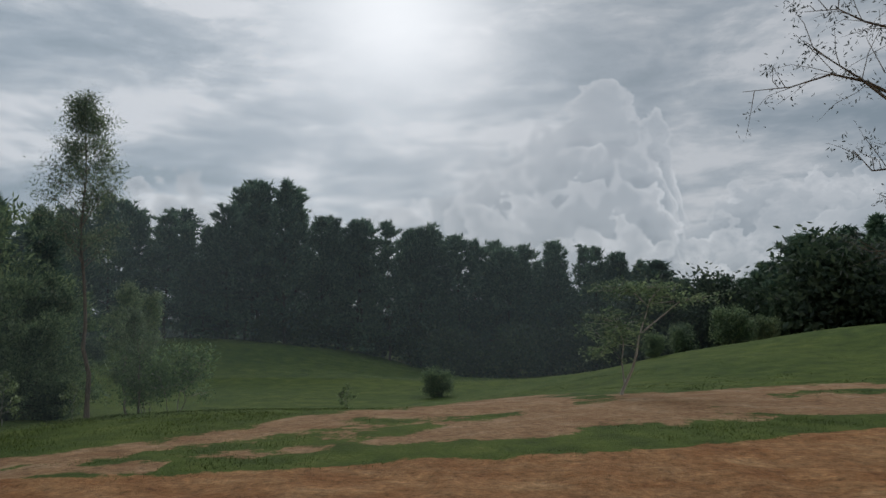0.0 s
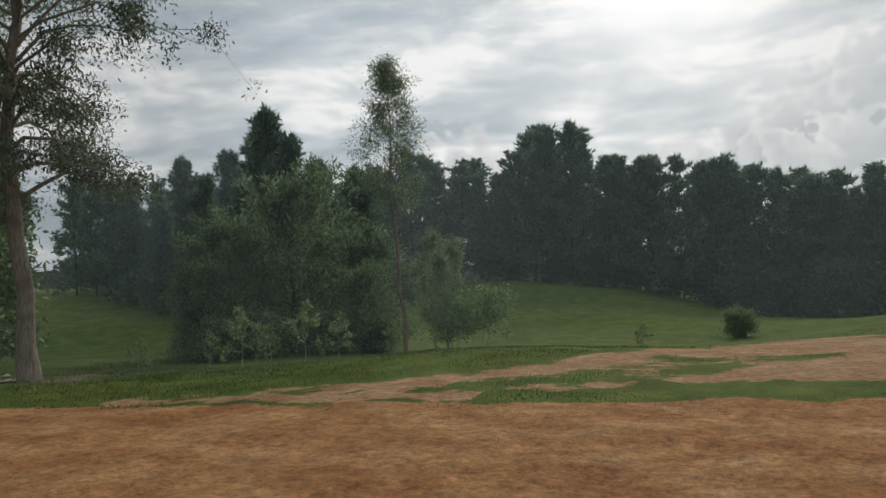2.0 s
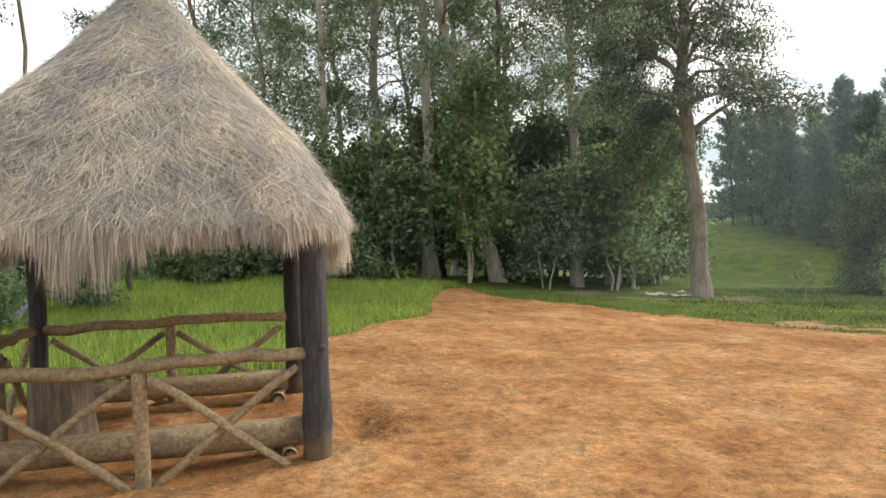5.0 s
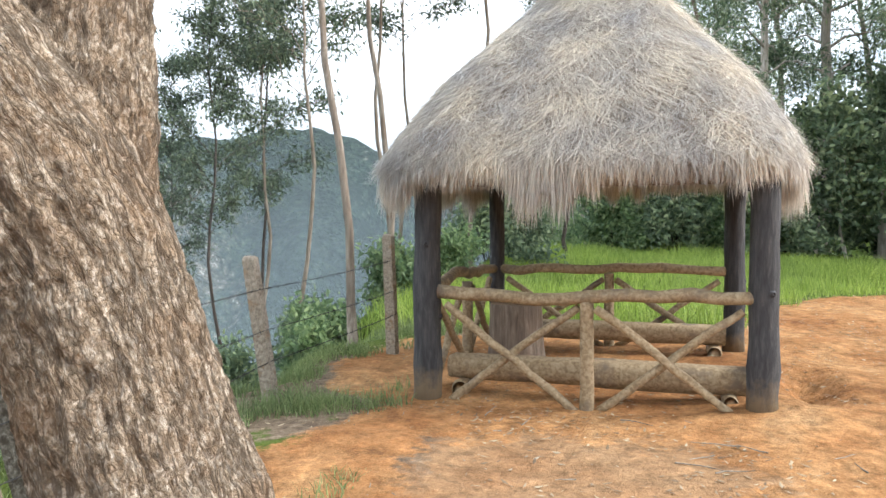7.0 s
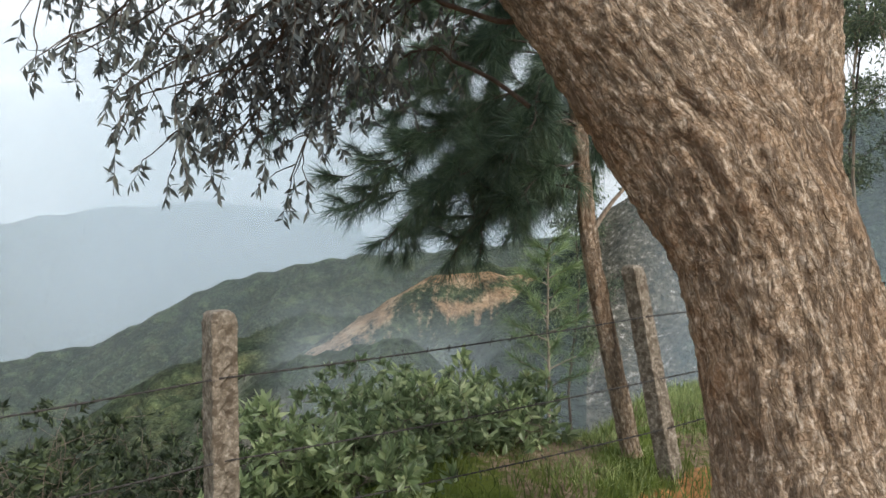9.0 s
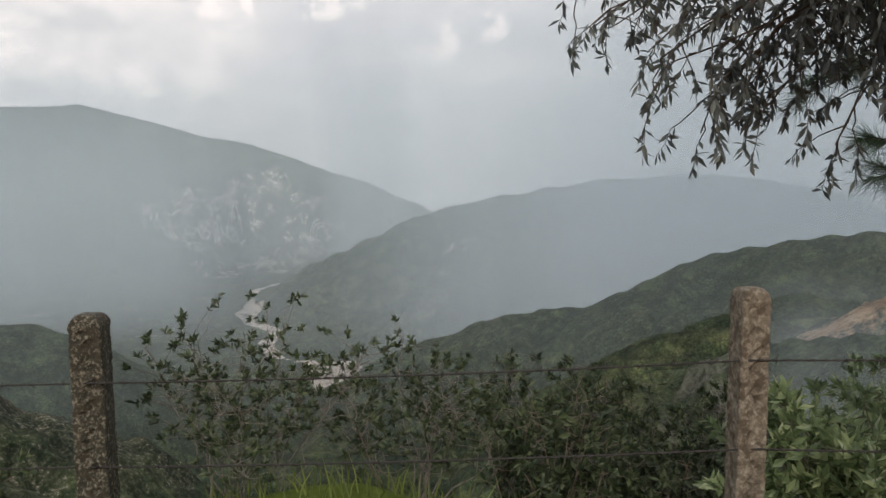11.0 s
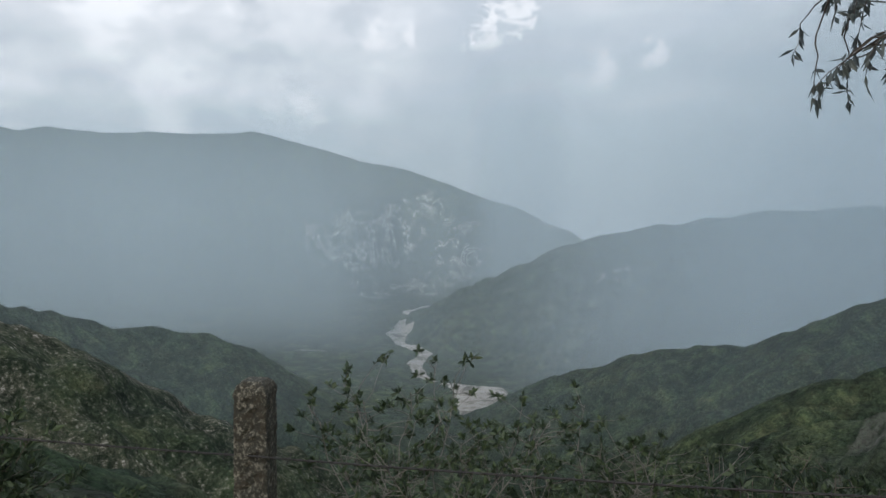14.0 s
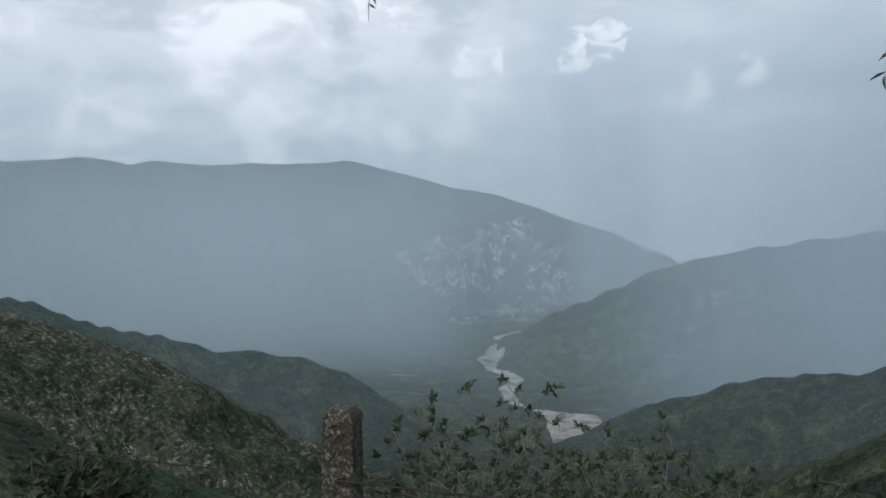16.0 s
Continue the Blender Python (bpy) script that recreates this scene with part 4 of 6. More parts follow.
def gum_meshes(seed, height, r0, crown=0.42, limbs=26, per=9, leaf=0.17, bark=None, foliage=None, wide=0.17, lean=(0.4, 0.2), spread=0.45, droop=0.3, shape=None):
    """A tall gum tree: smooth trunk, rising limbs, hanging leaves in open clumps."""
    rng = np.random.default_rng(seed)
    line = trunk_line(rng, height, lean, 0.03, 14)
    radii = r0 * (1 - 0.86 * np.linspace(0, 1, 14) ** 1.1)
    radii[0] *= 1.45
    radii[1] *= 1.08
    trunk = mesh_of("trunk", tube(line, radii, 12, True, 0.03, rng), bark or PALE_BARK)
    pieces, at, way = branching(rng, line, radii, limbs, crown, shape or (lambda h: height * wide * (1.25 - 0.8 * abs((h - 0.62) / 0.4))), lambda h: 25 + 35 * h, 8, droop)
    boughs = mesh_of("bough_work", pieces, bark or PALE_BARK)
    n = len(at) * per
    p = np.repeat(at, per, 0) + rng.normal(size=(n, 3)) * spread * np.array([1, 1, 0.8])
    d = rng.normal(size=(n, 3)) * 0.7 + np.array([0, 0, -0.55])
    crown_mesh = mesh_of("crown", [leaves(rng, p, d, leaf, leaf * 0.3)], foliage or GUM_LEAF, False)
    return trunk, boughs, crown_mesh


def pine_meshes(seed, height, r0, first=0.25, tufts=7, wide=0.29, broad=0.19, limbs=46):
    """A pine as it stands in a plantation: straight stem, whorls of limbs, needle tufts, ragged pointed top."""
    rng = np.random.default_rng(seed)
    line = trunk_line(rng, height, (rng.normal() * 0.3, rng.normal() * 0.3), 0.012, 10)
    radii = r0 * (1 - 0.9 * np.linspace(0, 1, 10))
    trunk = mesh_of("trunk", tube(line, radii, 8, True, 0.04, rng), DARK_BARK)
    pieces, at, way = branching(rng, line, radii, limbs, first, lambda h: height * wide * (1.04 - h) ** 0.8 * (1.0 + 0.22 * math.sin(h * 23 + seed)) * rng.uniform(0.6, 1.15), lambda h: -8 + 55 * h, 7, -0.15, 0.2, 3, False, 4)
    boughs = mesh_of("bough_work", pieces, DARK_BARK)
    keep = rng.uniform(size=len(at)) < 0.8
    at, way = at[keep], way[keep]
    p = at + rng.normal(size=at.shape) * 0.26
    crown = mesh_of("crown", [needles(rng, p, way + np.array([0, 0, 0.5]), tufts, 0.66, broad, 0.95)], PINE_LEAF, False)
    return trunk, boughs, crown


def round_meshes(seed, height, width, stems, leaf, per, foliage, bark, spread=0.3, limbs=16, low=0.2, sub=7, fine=True):
    """A bushy tree or shrub of several stems with a dense uneven crown."""
    rng = np.random.default_rng(seed)
    trunks, twigs, ats = [], [], []
    for i in range(stems):
        a = 2.4 * i + rng.uniform(-0.5, 0.5)
        out = width * 0.36 * rng.uniform(0.3, 1.0) * (stems > 1)
        top = np.array([math.cos(a) * out, math.sin(a) * out, height * rng.uniform(0.75, 1.0)])
        line = bend((math.cos(a) * 0.03 * width, math.sin(a) * 0.03 * width, -0.2), top, 9, 0.07, rng)
        r = height * 0.0095 * rng.uniform(0.7, 1.2) * (1 - 0.85 * np.linspace(0, 1, 9))
        trunks += tube(line, r, 7, True, 0.04, rng)
        pc, at, _ = branching(rng, line, r, limbs, low, lambda h: width * 0.36 * (1.2 - 0.75 * h), lambda h: 10 + 45 * h, sub, 0.15, 0.35, 4 if fine else 3, fine)
        twigs += pc
        ats.append(at)
    at = np.concatenate(ats)
    n = len(at) * per
    p = np.repeat(at, per, 0) + rng.normal(size=(n, 3)) * spread
    d = rng.normal(size=(n, 3)) + np.array([0, 0, 0.1])
    return (mesh_of("trunk", trunks, bark), mesh_of("bough_work", twigs, bark),
            mesh_of("crown", [leaves(rng, p, d, leaf, leaf * 0.5)], foliage, False))


def stand(name, meshes, at, label, category="tree", turn=0.0, size=1.0, group="", tall=1.0):
    x, y = at[:2]
    z = at[2] if len(at) > 2 else ground_z(x, y)
    tree = thing(name, label, category, (x, y, z), group, turn)
    tree.scale = (size, size, size * tall)
    for kind, me in zip(("trunk", "bough_work", "crown"), meshes):
        tagged(part(kind, me, tree), kind="" if kind == "trunk" else "stuff")
    return tree


def again(tree, at, turn, size, tall=1.0):
    x, y = at[:2]
    z = at[2] if len(at) > 2 else ground_z(x, y)
    m = copy_thing(tree, pose(x, y, z, 0, 0, turn))
    m.scale = (size, size, size * tall)
    return m


# the pine wood beyond the field
def pine_wood():
    kinds = [pine_meshes(100 + i, 17.0, 0.19, first) for i, first in enumerate((0.10, 0.16, 0.12, 0.2))]
    label = "tall dark plantation pine standing at the edge of a field"
    first = {}
    rng = np.random.default_rng(31)
    # azimuth to the right of +y, distance, height
    rows = []
    for az in np.arange(36, 124, 1.3):
        rows.append((az, np.interp(az, [36, 55, 62, 70, 83, 92, 100, 108, 124], [78, 80, 84, 85, 86, 88, 84, 78, 70]) + rng.uniform(0, 3)))
    for az in np.arange(36, 124, 2.0):
        rows.append((az, np.interp(az, [36, 70, 124], [88, 94, 82]) + rng.uniform(0, 5)))
    top = lambda az: np.interp(az, [36, 44, 50, 55, 60, 62.5, 64, 66.5, 68, 69.5, 71, 72.5, 74.5, 76, 80, 84, 88, 93, 97, 100, 102, 105, 108, 112, 118, 124],
                               [7.2, 7.5, 7.4, 7.6, 9.6, 8.5, 9.2, 8.4, 10.2, 10.8, 10.9, 10.2, 8.5, 8.2, 8.0, 7.2, 6.2, 6.4, 5.6, 4.2, 3.6, 4.0, 6.0, 7.0, 7.5, 8])
    for i, (az, r) in enumerate(rows):
        az += rng.normal() * 0.35
        x, y, _ = on_way(-az, 0, r)
        z = ground_z(x, y)
        want = 1.8 + r * math.tan(radians(top(az) - abs(rng.normal()) * 0.7 - 0.1)) - z
        size = max(want / 17.0, 0.35)
        k = i % 4
        if k not in first:
            first[k] = stand("pine_tree", kinds[k], (x, y), label, "tree", rng.uniform(0, 360), size, "pines of the wood")
        else:
            m = again(first[k], (x, y), rng.uniform(0, 360), size)
            broad = rng.uniform(0.85, 1.35) * (1.7 if size < 0.62 else 1.0)
            m.scale = (size * broad, size * broad, size)


pine_wood()

# dark undergrowth below the pines
rng = np.random.default_rng(5)
bushes = [round_meshes(300 + i, 3.2, 4.5, 3, 0.34, 8, FAR_BUSH, DARK_BARK, 0.5, 7, 0.12, 4, False) for i in range(3)]
first = {}
for i, az in enumerate(np.arange(37, 122, 1.9)):
    if 41 < az < 68 and i % 3:
        continue
    r = np.interp(az, [36, 55, 70, 83, 92, 100, 108, 124], [84, 84, 86, 80, 80, 78, 72, 64]) + rng.uniform(-1, 7)
    x, y, _ = on_way(-az - rng.uniform(0, 0.8), 0, r)
    k, size = i % 3, rng.uniform(0.7, 1.5) * (1.5 if az > 92 else 1.0)
    if k not in first:
        first[k] = stand("undergrowth_bush", bushes[k], (x, y), "dark green undergrowth bush below the pines", "bush", 0, size, "undergrowth of the pine wood")
    else:
        again(first[k], (x, y), rng.uniform(0, 360), size)

# the slender tall gum over the thicket, and the thicket's own trees
slender = gum_meshes(11, 12.0, 0.09, 0.48, 60, 6, 0.13, BROWN_BARK, GUM_LEAF, 0.092, (-0.25, 0.45), 0.2, 0.1, lambda h: 1.6 * max(1 - ((h - 0.66) / 0.36) ** 2, 0.08) ** 0.7)
stand("slender_gum_tree", slender, (19.83, 5.8), "slender tall gum tree with a narrow airy crown", "tree", 0, 0.70)
def feathery(seed, height, width, limbs, leaf):
    """A low-branched tree clothed to the ground in soft sprays, with a broad uneven rounded head."""
    rng = np.random.default_rng(seed)
    line = trunk_line(rng, height * 0.92, (0.2, -0.1), 0.02, 10)
    radii = 0.017 * height * (1 - 0.9 * np.linspace(0, 1, 10))
    trunk = mesh_of("trunk", tube(line, radii, 8, True, 0.04, rng), DARK_BARK)
    lobes = rng.uniform(0.75, 1.2, 7)
    pieces, at, way = branching(rng, line, radii, limbs, 0.03, lambda h: width * 0.5 * max(1 - abs((h - 0.40) / 0.66) ** 2.4, 0.05) ** 0.5 * lobes[int(h * 6.9)] * rng.uniform(0.7, 1.1), lambda h: 8 + 50 * h, 9, 0.06, 0.3, 3, False)
    n = len(at) * 7
    p = np.repeat(at, 7, 0) + rng.normal(size=(n, 3)) * 0.17
    d = np.repeat(way, 7, 0) + rng.normal(size=(n, 3)) * 0.7 + np.array([0, 0, 0.35])
    return trunk, mesh_of("bough_work", pieces, DARK_BARK), mesh_of("crown", [leaves(rng, p, d, leaf, leaf * 0.34)], THICKET, False)


big = feathery(21, 6.4, 6.4, 56, 0.24)
stand("thicket_tree", big, (25.0, 14.4), "dense dark green thicket tree clothed to the ground", "tree", 20, 1.0, "thicket trees")
for x, y, turn, size in ((22.4, 15.0, 140, 0.72), (27.6, 12.6, 230, 0.74), (31.0, 19.0, 300, 0.95), (20.6, 14.6, 80, 0.48), (24.2, 10.4, 10, 0.45), (33.5, 22.5, 200, 0.9)):
    again(bpy.data.objects["thicket_tree"], (x, y), turn, size)
side = gum_meshes(22, 5.2, 0.055, 0.28, 24, 6, 0.14, GREY_TWIG, GUM_LEAF, 0.20, (0.3, -0.2), 0.14, 0.15)
stand("leafy_small_tree", side, (24.0, 6.6), "airy light green small tree beside the slender gum", "tree", 0, 0.72)
again(bpy.data.objects["leafy_small_tree"], (21.6, 5.4), 200, 0.55)
again(bpy.data.objects["leafy_small_tree"], (26.4, 8.4), 80, 0.85)
left_pine = pine_meshes(140, 15.0, 0.24, 0.08, 12, 0.28, 0.15, 66)
label = "broad dark pine tree behind the thicket"
for i, (az, el, r) in enumerate([(39.6, 7.2, 72), (43.0, 8.7, 72), (45.8, 9.2, 68), (48.3, 12.2, 62), (50.4, 10.4, 60), (52.8, 8.6, 56), (55.4, 8.0, 58), (41.2, 5.6, 66), (46.8, 7.0, 56), (44.4, 7.6, 62)]):
    x, y, z = on_way(-az, el, r)
    foot = ground_z(x, y)
    size = (z - foot) / 15.0
    if i == 0:
        spreading = stand("spreading_pine_tree", left_pine, (x, y), label, "tree", 0, size, "pines behind the thicket")
    else:
        again(spreading, (x, y), 71 * i, size, 1.0)

# saplings along the grass edge
sap = round_meshes(23, 1.7, 1.9, 1, 0.13, 2, YOUNG_LEAF, PALE_BARK, 0.045, 9, 0.42, 4)
spots = [(15.0, 11.3, 0.65), (17.0, 10.6, 0.7), (16.9, 9.2, 1.1), (17.5, 8.9, 0.75), (18.3, 8.4, 1.15), (19.2, 7.7, 0.9), (20.6, 6.6, 0.7), (18.2, 9.6, 0.6), (27.5, 0.9, 0.8)]
for i, (x, y, s) in enumerate(spots):
    if i == 0:
        sapling = stand("sapling", sap, (x, y), "thin planted sapling with a tuft of pale leaves", "sapling", 0, s, "saplings along the track")
    else:
        again(sapling, (x, y), 77 * i, s)
bare = round_meshes(24, 1.7, 2.2, 3, 0.11, 3, BUSH_LEAF, PALE_BARK, 0.14, 8, 0.35)
stand("pale_shrub", bare, (21.6, 4.3), "low shrub with pale forked stems and sparse leaves", "shrub", 0, 1.0)
again(bpy.data.objects["pale_shrub"], (23.6, 6.2), 90, 1.0)
round_bush = round_meshes(25, 1.7, 2.4, 4, 0.15, 8, THICKET, DARK_BARK, 0.18, 8, 0.1, 5, False)
stand("round_bush", round_bush, (48.0, 0.2), "small dark round bush at the foot of the field", "bush", 0, 0.85)
for i, (x, y, s) in enumerate([(21.2, 12.6, 0.8), (22.6, 11.0, 0.8), (24.2, 9.4, 0.7), (19.6, 13.0, 0.7), (60.5, 31, 1.1), (62, -17, 1.1), (60, -20.5, 1.4), (64, -24, 1.0), (57, -14.5, 0.8)]):
    again(bpy.data.objects["round_bush"], (x, y), 50 * i, s)
def crooked_tree():
    """A young tree with a pale crooked trunk, one fork and flat open sprays of leaves."""
    rng = np.random.default_rng(26)
    side = np.array([-0.09, -0.99, 0.0])
    way = lambda s, z, d=0.0: side * s + np.array([d, 0, z])
    tree = thing("leaning_young_tree", "young tree with a pale crooked forked trunk and an open crown", "tree", (24.2, -8.4, ground_z(24.2, -8.4)))
    trunk = np.array([way(-0.12, -0.2), way(0.0, 0.15), way(0.28, 0.7, 0.05), way(0.42, 1.2), way(0.52, 1.75), way(0.72, 2.3), way(0.85, 2.75)])
    limbs = [trunk, np.array([way(0.52, 1.75), way(0.95, 2.1), way(1.45, 2.5), way(1.75, 2.75)]), np.array([way(0.05, 0.25), way(0.0, 0.9, 0.1), way(0.05, 1.5), way(-0.05, 2.05)]),
             np.array([way(0.80, 2.6), way(0.45, 2.95), way(0.1, 3.1)]), np.array([way(0.85, 2.75), way(1.1, 3.05), way(1.3, 3.2)])]
    for i, p in enumerate(limbs):
        part("trunk" if i == 0 else "limb", mesh_of("trunk" if i == 0 else "limb", tube(p, np.linspace(0.055 if i == 0 else 0.03, 0.012, len(p)), 8, True, 0.04, rng), PALE_BARK), tree)
    twigs, at = [], []
    for c, spread, count in ((way(1.75, 2.75), (0.5, 0.55, 0.16), 22), (way(0.1, 3.1), (0.5, 0.55, 0.15), 24), (way(1.2, 3.15), (0.5, 0.5, 0.14), 18), (way(-0.1, 2.1), (0.5, 0.55, 0.3), 34), (way(-0.35, 1.5), (0.45, 0.5, 0.3), 26)):
        for _ in range(count):
            q = c + rng.normal(size=3) * np.array(spread) * 0.8
            twigs += tube(bend(c * 0.7 + q * 0.3, q, 4, 0.08, rng), np.linspace(0.008, 0.003, 4), 3, False)
            at.append(q + rng.normal(size=(26, 3)) * np.array([0.16, 0.16, 0.06]))
    tagged(part("bough_work", mesh_of("bough_work", twigs, PALE_BARK), tree), kind="stuff")
    at = np.concatenate(at)
    tagged(part("crown", mesh_of("crown", [leaves(rng, at, rng.normal(size=at.shape) * np.array([1, 1, 0.4]), 0.13, 0.055)], THICKET, False), tree), kind="stuff")


crooked_tree()

# the gum that stands alone at the end of the track
alone = gum_meshes(31, 15.5, 0.235, 0.26, 66, 20, 0.16, GUM_BARK, GREY_GUM, 0.31, (-0.35, -0.1), 0.2, 0.6)
stand("gum_tree", alone, (13.1, 13.0), "tall gum tree with peeling brown bark beside the track", "tree", 35, 1.0)

# the gum grove
def grove():
    rng = np.random.default_rng(77)
    kinds = [gum_meshes(40 + i, 20.0, 0.21, c, 30, 11, 0.21, b, GUM_LEAF, 0.17, (rng.normal() * 0.8, rng.normal() * 0.8), 0.32, 0.35)
             for i, (c, b) in enumerate(((0.30, PALE_BARK), (0.34, PALE_BARK), (0.26, BROWN_BARK), (0.4, PALE_BARK)))]
    under = [round_meshes(60 + i, 6.0, 4.4, 2, 0.26, 6, f, PALE_BARK, 0.3, 15, 0.22, 5, False) for i, f in enumerate((GUM_LEAF, BUSH_LEAF, BUSH_LEAF))]
    first, low = {}, {}
    spots = [(11.4, 17.6), (8.9, 18.2), (10.2, 21.4), (7.0, 20.0), (5.4, 22.4), (13.6, 19.5), (15.2, 22.6), (12.0, 25.0), (3.6, 20.6), (8.0, 25.2), (1.6, 22.8), (5.0, 27.5),
             (10.4, 29.2), (17.4, 26.5), (-0.6, 25.0), (2.6, 29.8), (-2.8, 28.2), (14.0, 31.5), (19.6, 29.6), (-5.5, 31)]
    for i, (x, y) in enumerate(spots):
        k = i % 4
        s = rng.uniform(0.75, 1.12)
        if k not in first:
            first[k] = stand("grove_gum_tree", kinds[k], (x, y), "tall pale-trunked gum tree in a dense grove", "tree", rng.uniform(0, 360), s, "gum trees of the grove")
        else:
            again(first[k], (x, y), rng.uniform(0, 360), s)
    spots = [(9.8, 16.4), (7.6, 17.6), (11.8, 15.9), (5.6, 18.6), (13.2, 17.2), (3.4, 18.4), (1.6, 19.6), (15.4, 19.2), (8.6, 20.2), (6.2, 24), (-0.4, 21.4), (-2.4, 23.4), (11, 23.0), (17.0, 23.4), (3.4, 24.4), (14.6, 24.6),
             (19.0, 25.6), (-4.6, 25.6), (0.8, 27.2), (8.8, 28.0), (12.6, 30.4), (21.6, 29.4), (5.4, 30.4), (16.6, 28.8)]
    for i, (x, y) in enumerate(spots):
        k = i % 3
        s = rng.uniform(0.65, 1.1)
        if k not in low:
            low[k] = stand("grove_small_tree", under[k], (x, y), "leafy young gum filling the edge of the grove", "tree", rng.uniform(0, 360), s, "young gums of the grove")
        else:
            again(low[k], (x, y), rng.uniform(0, 360), s)

    dark = round_meshes(66, 7.5, 6.0, 2, 0.33, 6, SHADE_LEAF, DARK_BARK, 0.3, 14, 0.08, 6, False)
    spots = [(14.6, 20.6), (12.4, 21.8), (16.4, 21.2), (17.6, 25.0), (13.8, 25.4), (10.2, 24.2), (19.4, 27.6), (16.0, 29.4), (8.2, 22.4), (5.6, 25.6), (21.0, 31.0), (12.8, 17.9)]
    for i, (x, y) in enumerate(spots):
        s = rng.uniform(0.75, 1.1)
        if i == 0:
            shade = stand("shade_tree", dark, (x, y), "dark low-branched tree in the shade of the grove", "tree", 0, s, "dark trees of the grove")
        else:
            again(shade, (x, y), 53 * i, s * (0.6 if i == 11 else 1))


grove()

# the gum whose boughs hang over the track's far bend
bend_gum = gum_meshes(35, 13.0, 0.22, 0.22, 54, 4, 0.12, BROWN_BARK, DARK_GUM, 0.36, (0.3, 0.6), 0.14, 0.2)
stand("bend_gum_tree", bend_gum, (17.2, -15.3), "spreading gum tree with thin bare twigs beside the track")

# thin trees on the slope by the hut
thin = [gum_meshes(70 + i, 10.5, 0.050, c, 20, 9, 0.12, b, GREY_GUM, 0.13, (0.3 * i - 0.4, 0.2), 0.13, 0.2) for i, (c, b) in enumerate(((0.56, GUM_BARK), (0.6, GUM_BARK), (0.5, DARK_BARK)))]
spots = [(-2.72, 2.0, 0, 1.0), (-3.15, 4.4, 1, 1.0), (-6.6, 5.3, 2, 0.8), (-5.6, 5.9, 0, 0.95), (-7.2, 7.4, 1, 1.0), (-8.2, 9.4, 2, 1.1), (-4.3, 7.6, 1, 1.05), (-9.0, 6.4, 0, 0.9), (-3.4, 9.5, 0, 1.1), (-5.8, 11.5, 1, 1.2), (-1.6, 11.8, 2, 0.9), (-11.5, 10.5, 2, 1.1), (-9.6, 3.4, 2, 0.75)]
made = {}
for i, (x, y, k, s) in enumerate(spots):
    if k not in made:
        made[k] = stand("thin_gum_tree", thin[k], (x, y), "thin straight gum tree with a sparse crown on the slope", "tree", 40 * i, s, "thin trees by the hut")
    else:
        again(made[k], (x, y), 67 * i, s)
slope_bush = [round_meshes(80 + i, 1.6, 2.0, 4, 0.15, 5, f, DARK_BARK, 0.14, 8, 0.12, 5, False) for i, f in enumerate((BUSH_LEAF, GUM_LEAF))]
made = {}
for i, (x, y, s) in enumerate([(-3.9, 3.4, 0.75), (-4.9, 5.2, 0.8), (-3.5, 5.8, 0.7), (-4.0, 1.6, 0.6), (-3.3, 7.6, 0.7), (-2.4, 9.8, 0.9), (-1.0, 14.6, 1.1), (0.8, 15.2, 1.2), (2.4, 15.6, 1.0), (-3.6, 12.4, 1.2), (-0.2, 17, 1.6), (3.4, 16.8, 1.3)]):
    k = i % 2
    if k not in made:
        made[k] = stand("slope_bush", slope_bush[k], (x, y), "dense green bush on the slope beside the hut", "bush", 0, s, "bushes by the hut")
    else:
        again(made[k], (x, y), 63 * i, s)

# ---- the thatched hut ----
HUT = thing("thatched_hut", "open log hut with a shaggy grey thatched roof and railings", "hut", (0, 0, 0))


def log_part(name, a, b, r, seed, mat=LOG, parent=HUT, n=9, wobble=0.02, taper=0.9, knots=2):
    """A peeled log between two places: slightly crooked, tapered, with knots and a bevelled end."""
    rng = np.random.default_rng(seed)
    p = bend(a, b, 12, wobble, rng)
    d = unit(p[-1] - p[0])
    p = np.vstack([p[0] - d * 0.002, p, p[-1] + d * 0.002])
    rad = np.linspace(r, r * taper, 14) * (1 + 0.035 * rng.normal(size=14))
    rad[0] *= 0.86
    rad[-1] *= 0.86
    pieces = tube(p, rad, n, True, 0.025, rng)
    for _ in range(knots):
        i = rng.integers(3, 11)
        side = unit(np.cross(d, rng.normal(size=3)))
        pieces += tube(np.array([p[i] + side * rad[i] * 0.7, p[i] + side * rad[i] * 1.06, p[i] + side * rad[i] * 1.10]), np.array([0.3, 0.24, 0.12]) * r, 6, True, 0.1, rng)
    return part(name, mesh_of(name, pieces, mat), parent)


CORNERS = {"sw": (-1.2, 0.0, -0.14), "se": (1.2, 0.0, -0.05), "nw": (-1.2, 2.4, -0.02), "ne": (1.2, 2.4, 0.0)}
for i, (x, y, z) in enumerate(CORNERS.values()):
    log_part("post", (x * (1.03 if x < 0 and y < 1 else 1), y, z), (x, y, 1.92), (0.112, 0.108, 0.085, 0.105)[i], 500 + i, POST_WOOD, n=14, wobble=0.006, taper=0.9, knots=3)


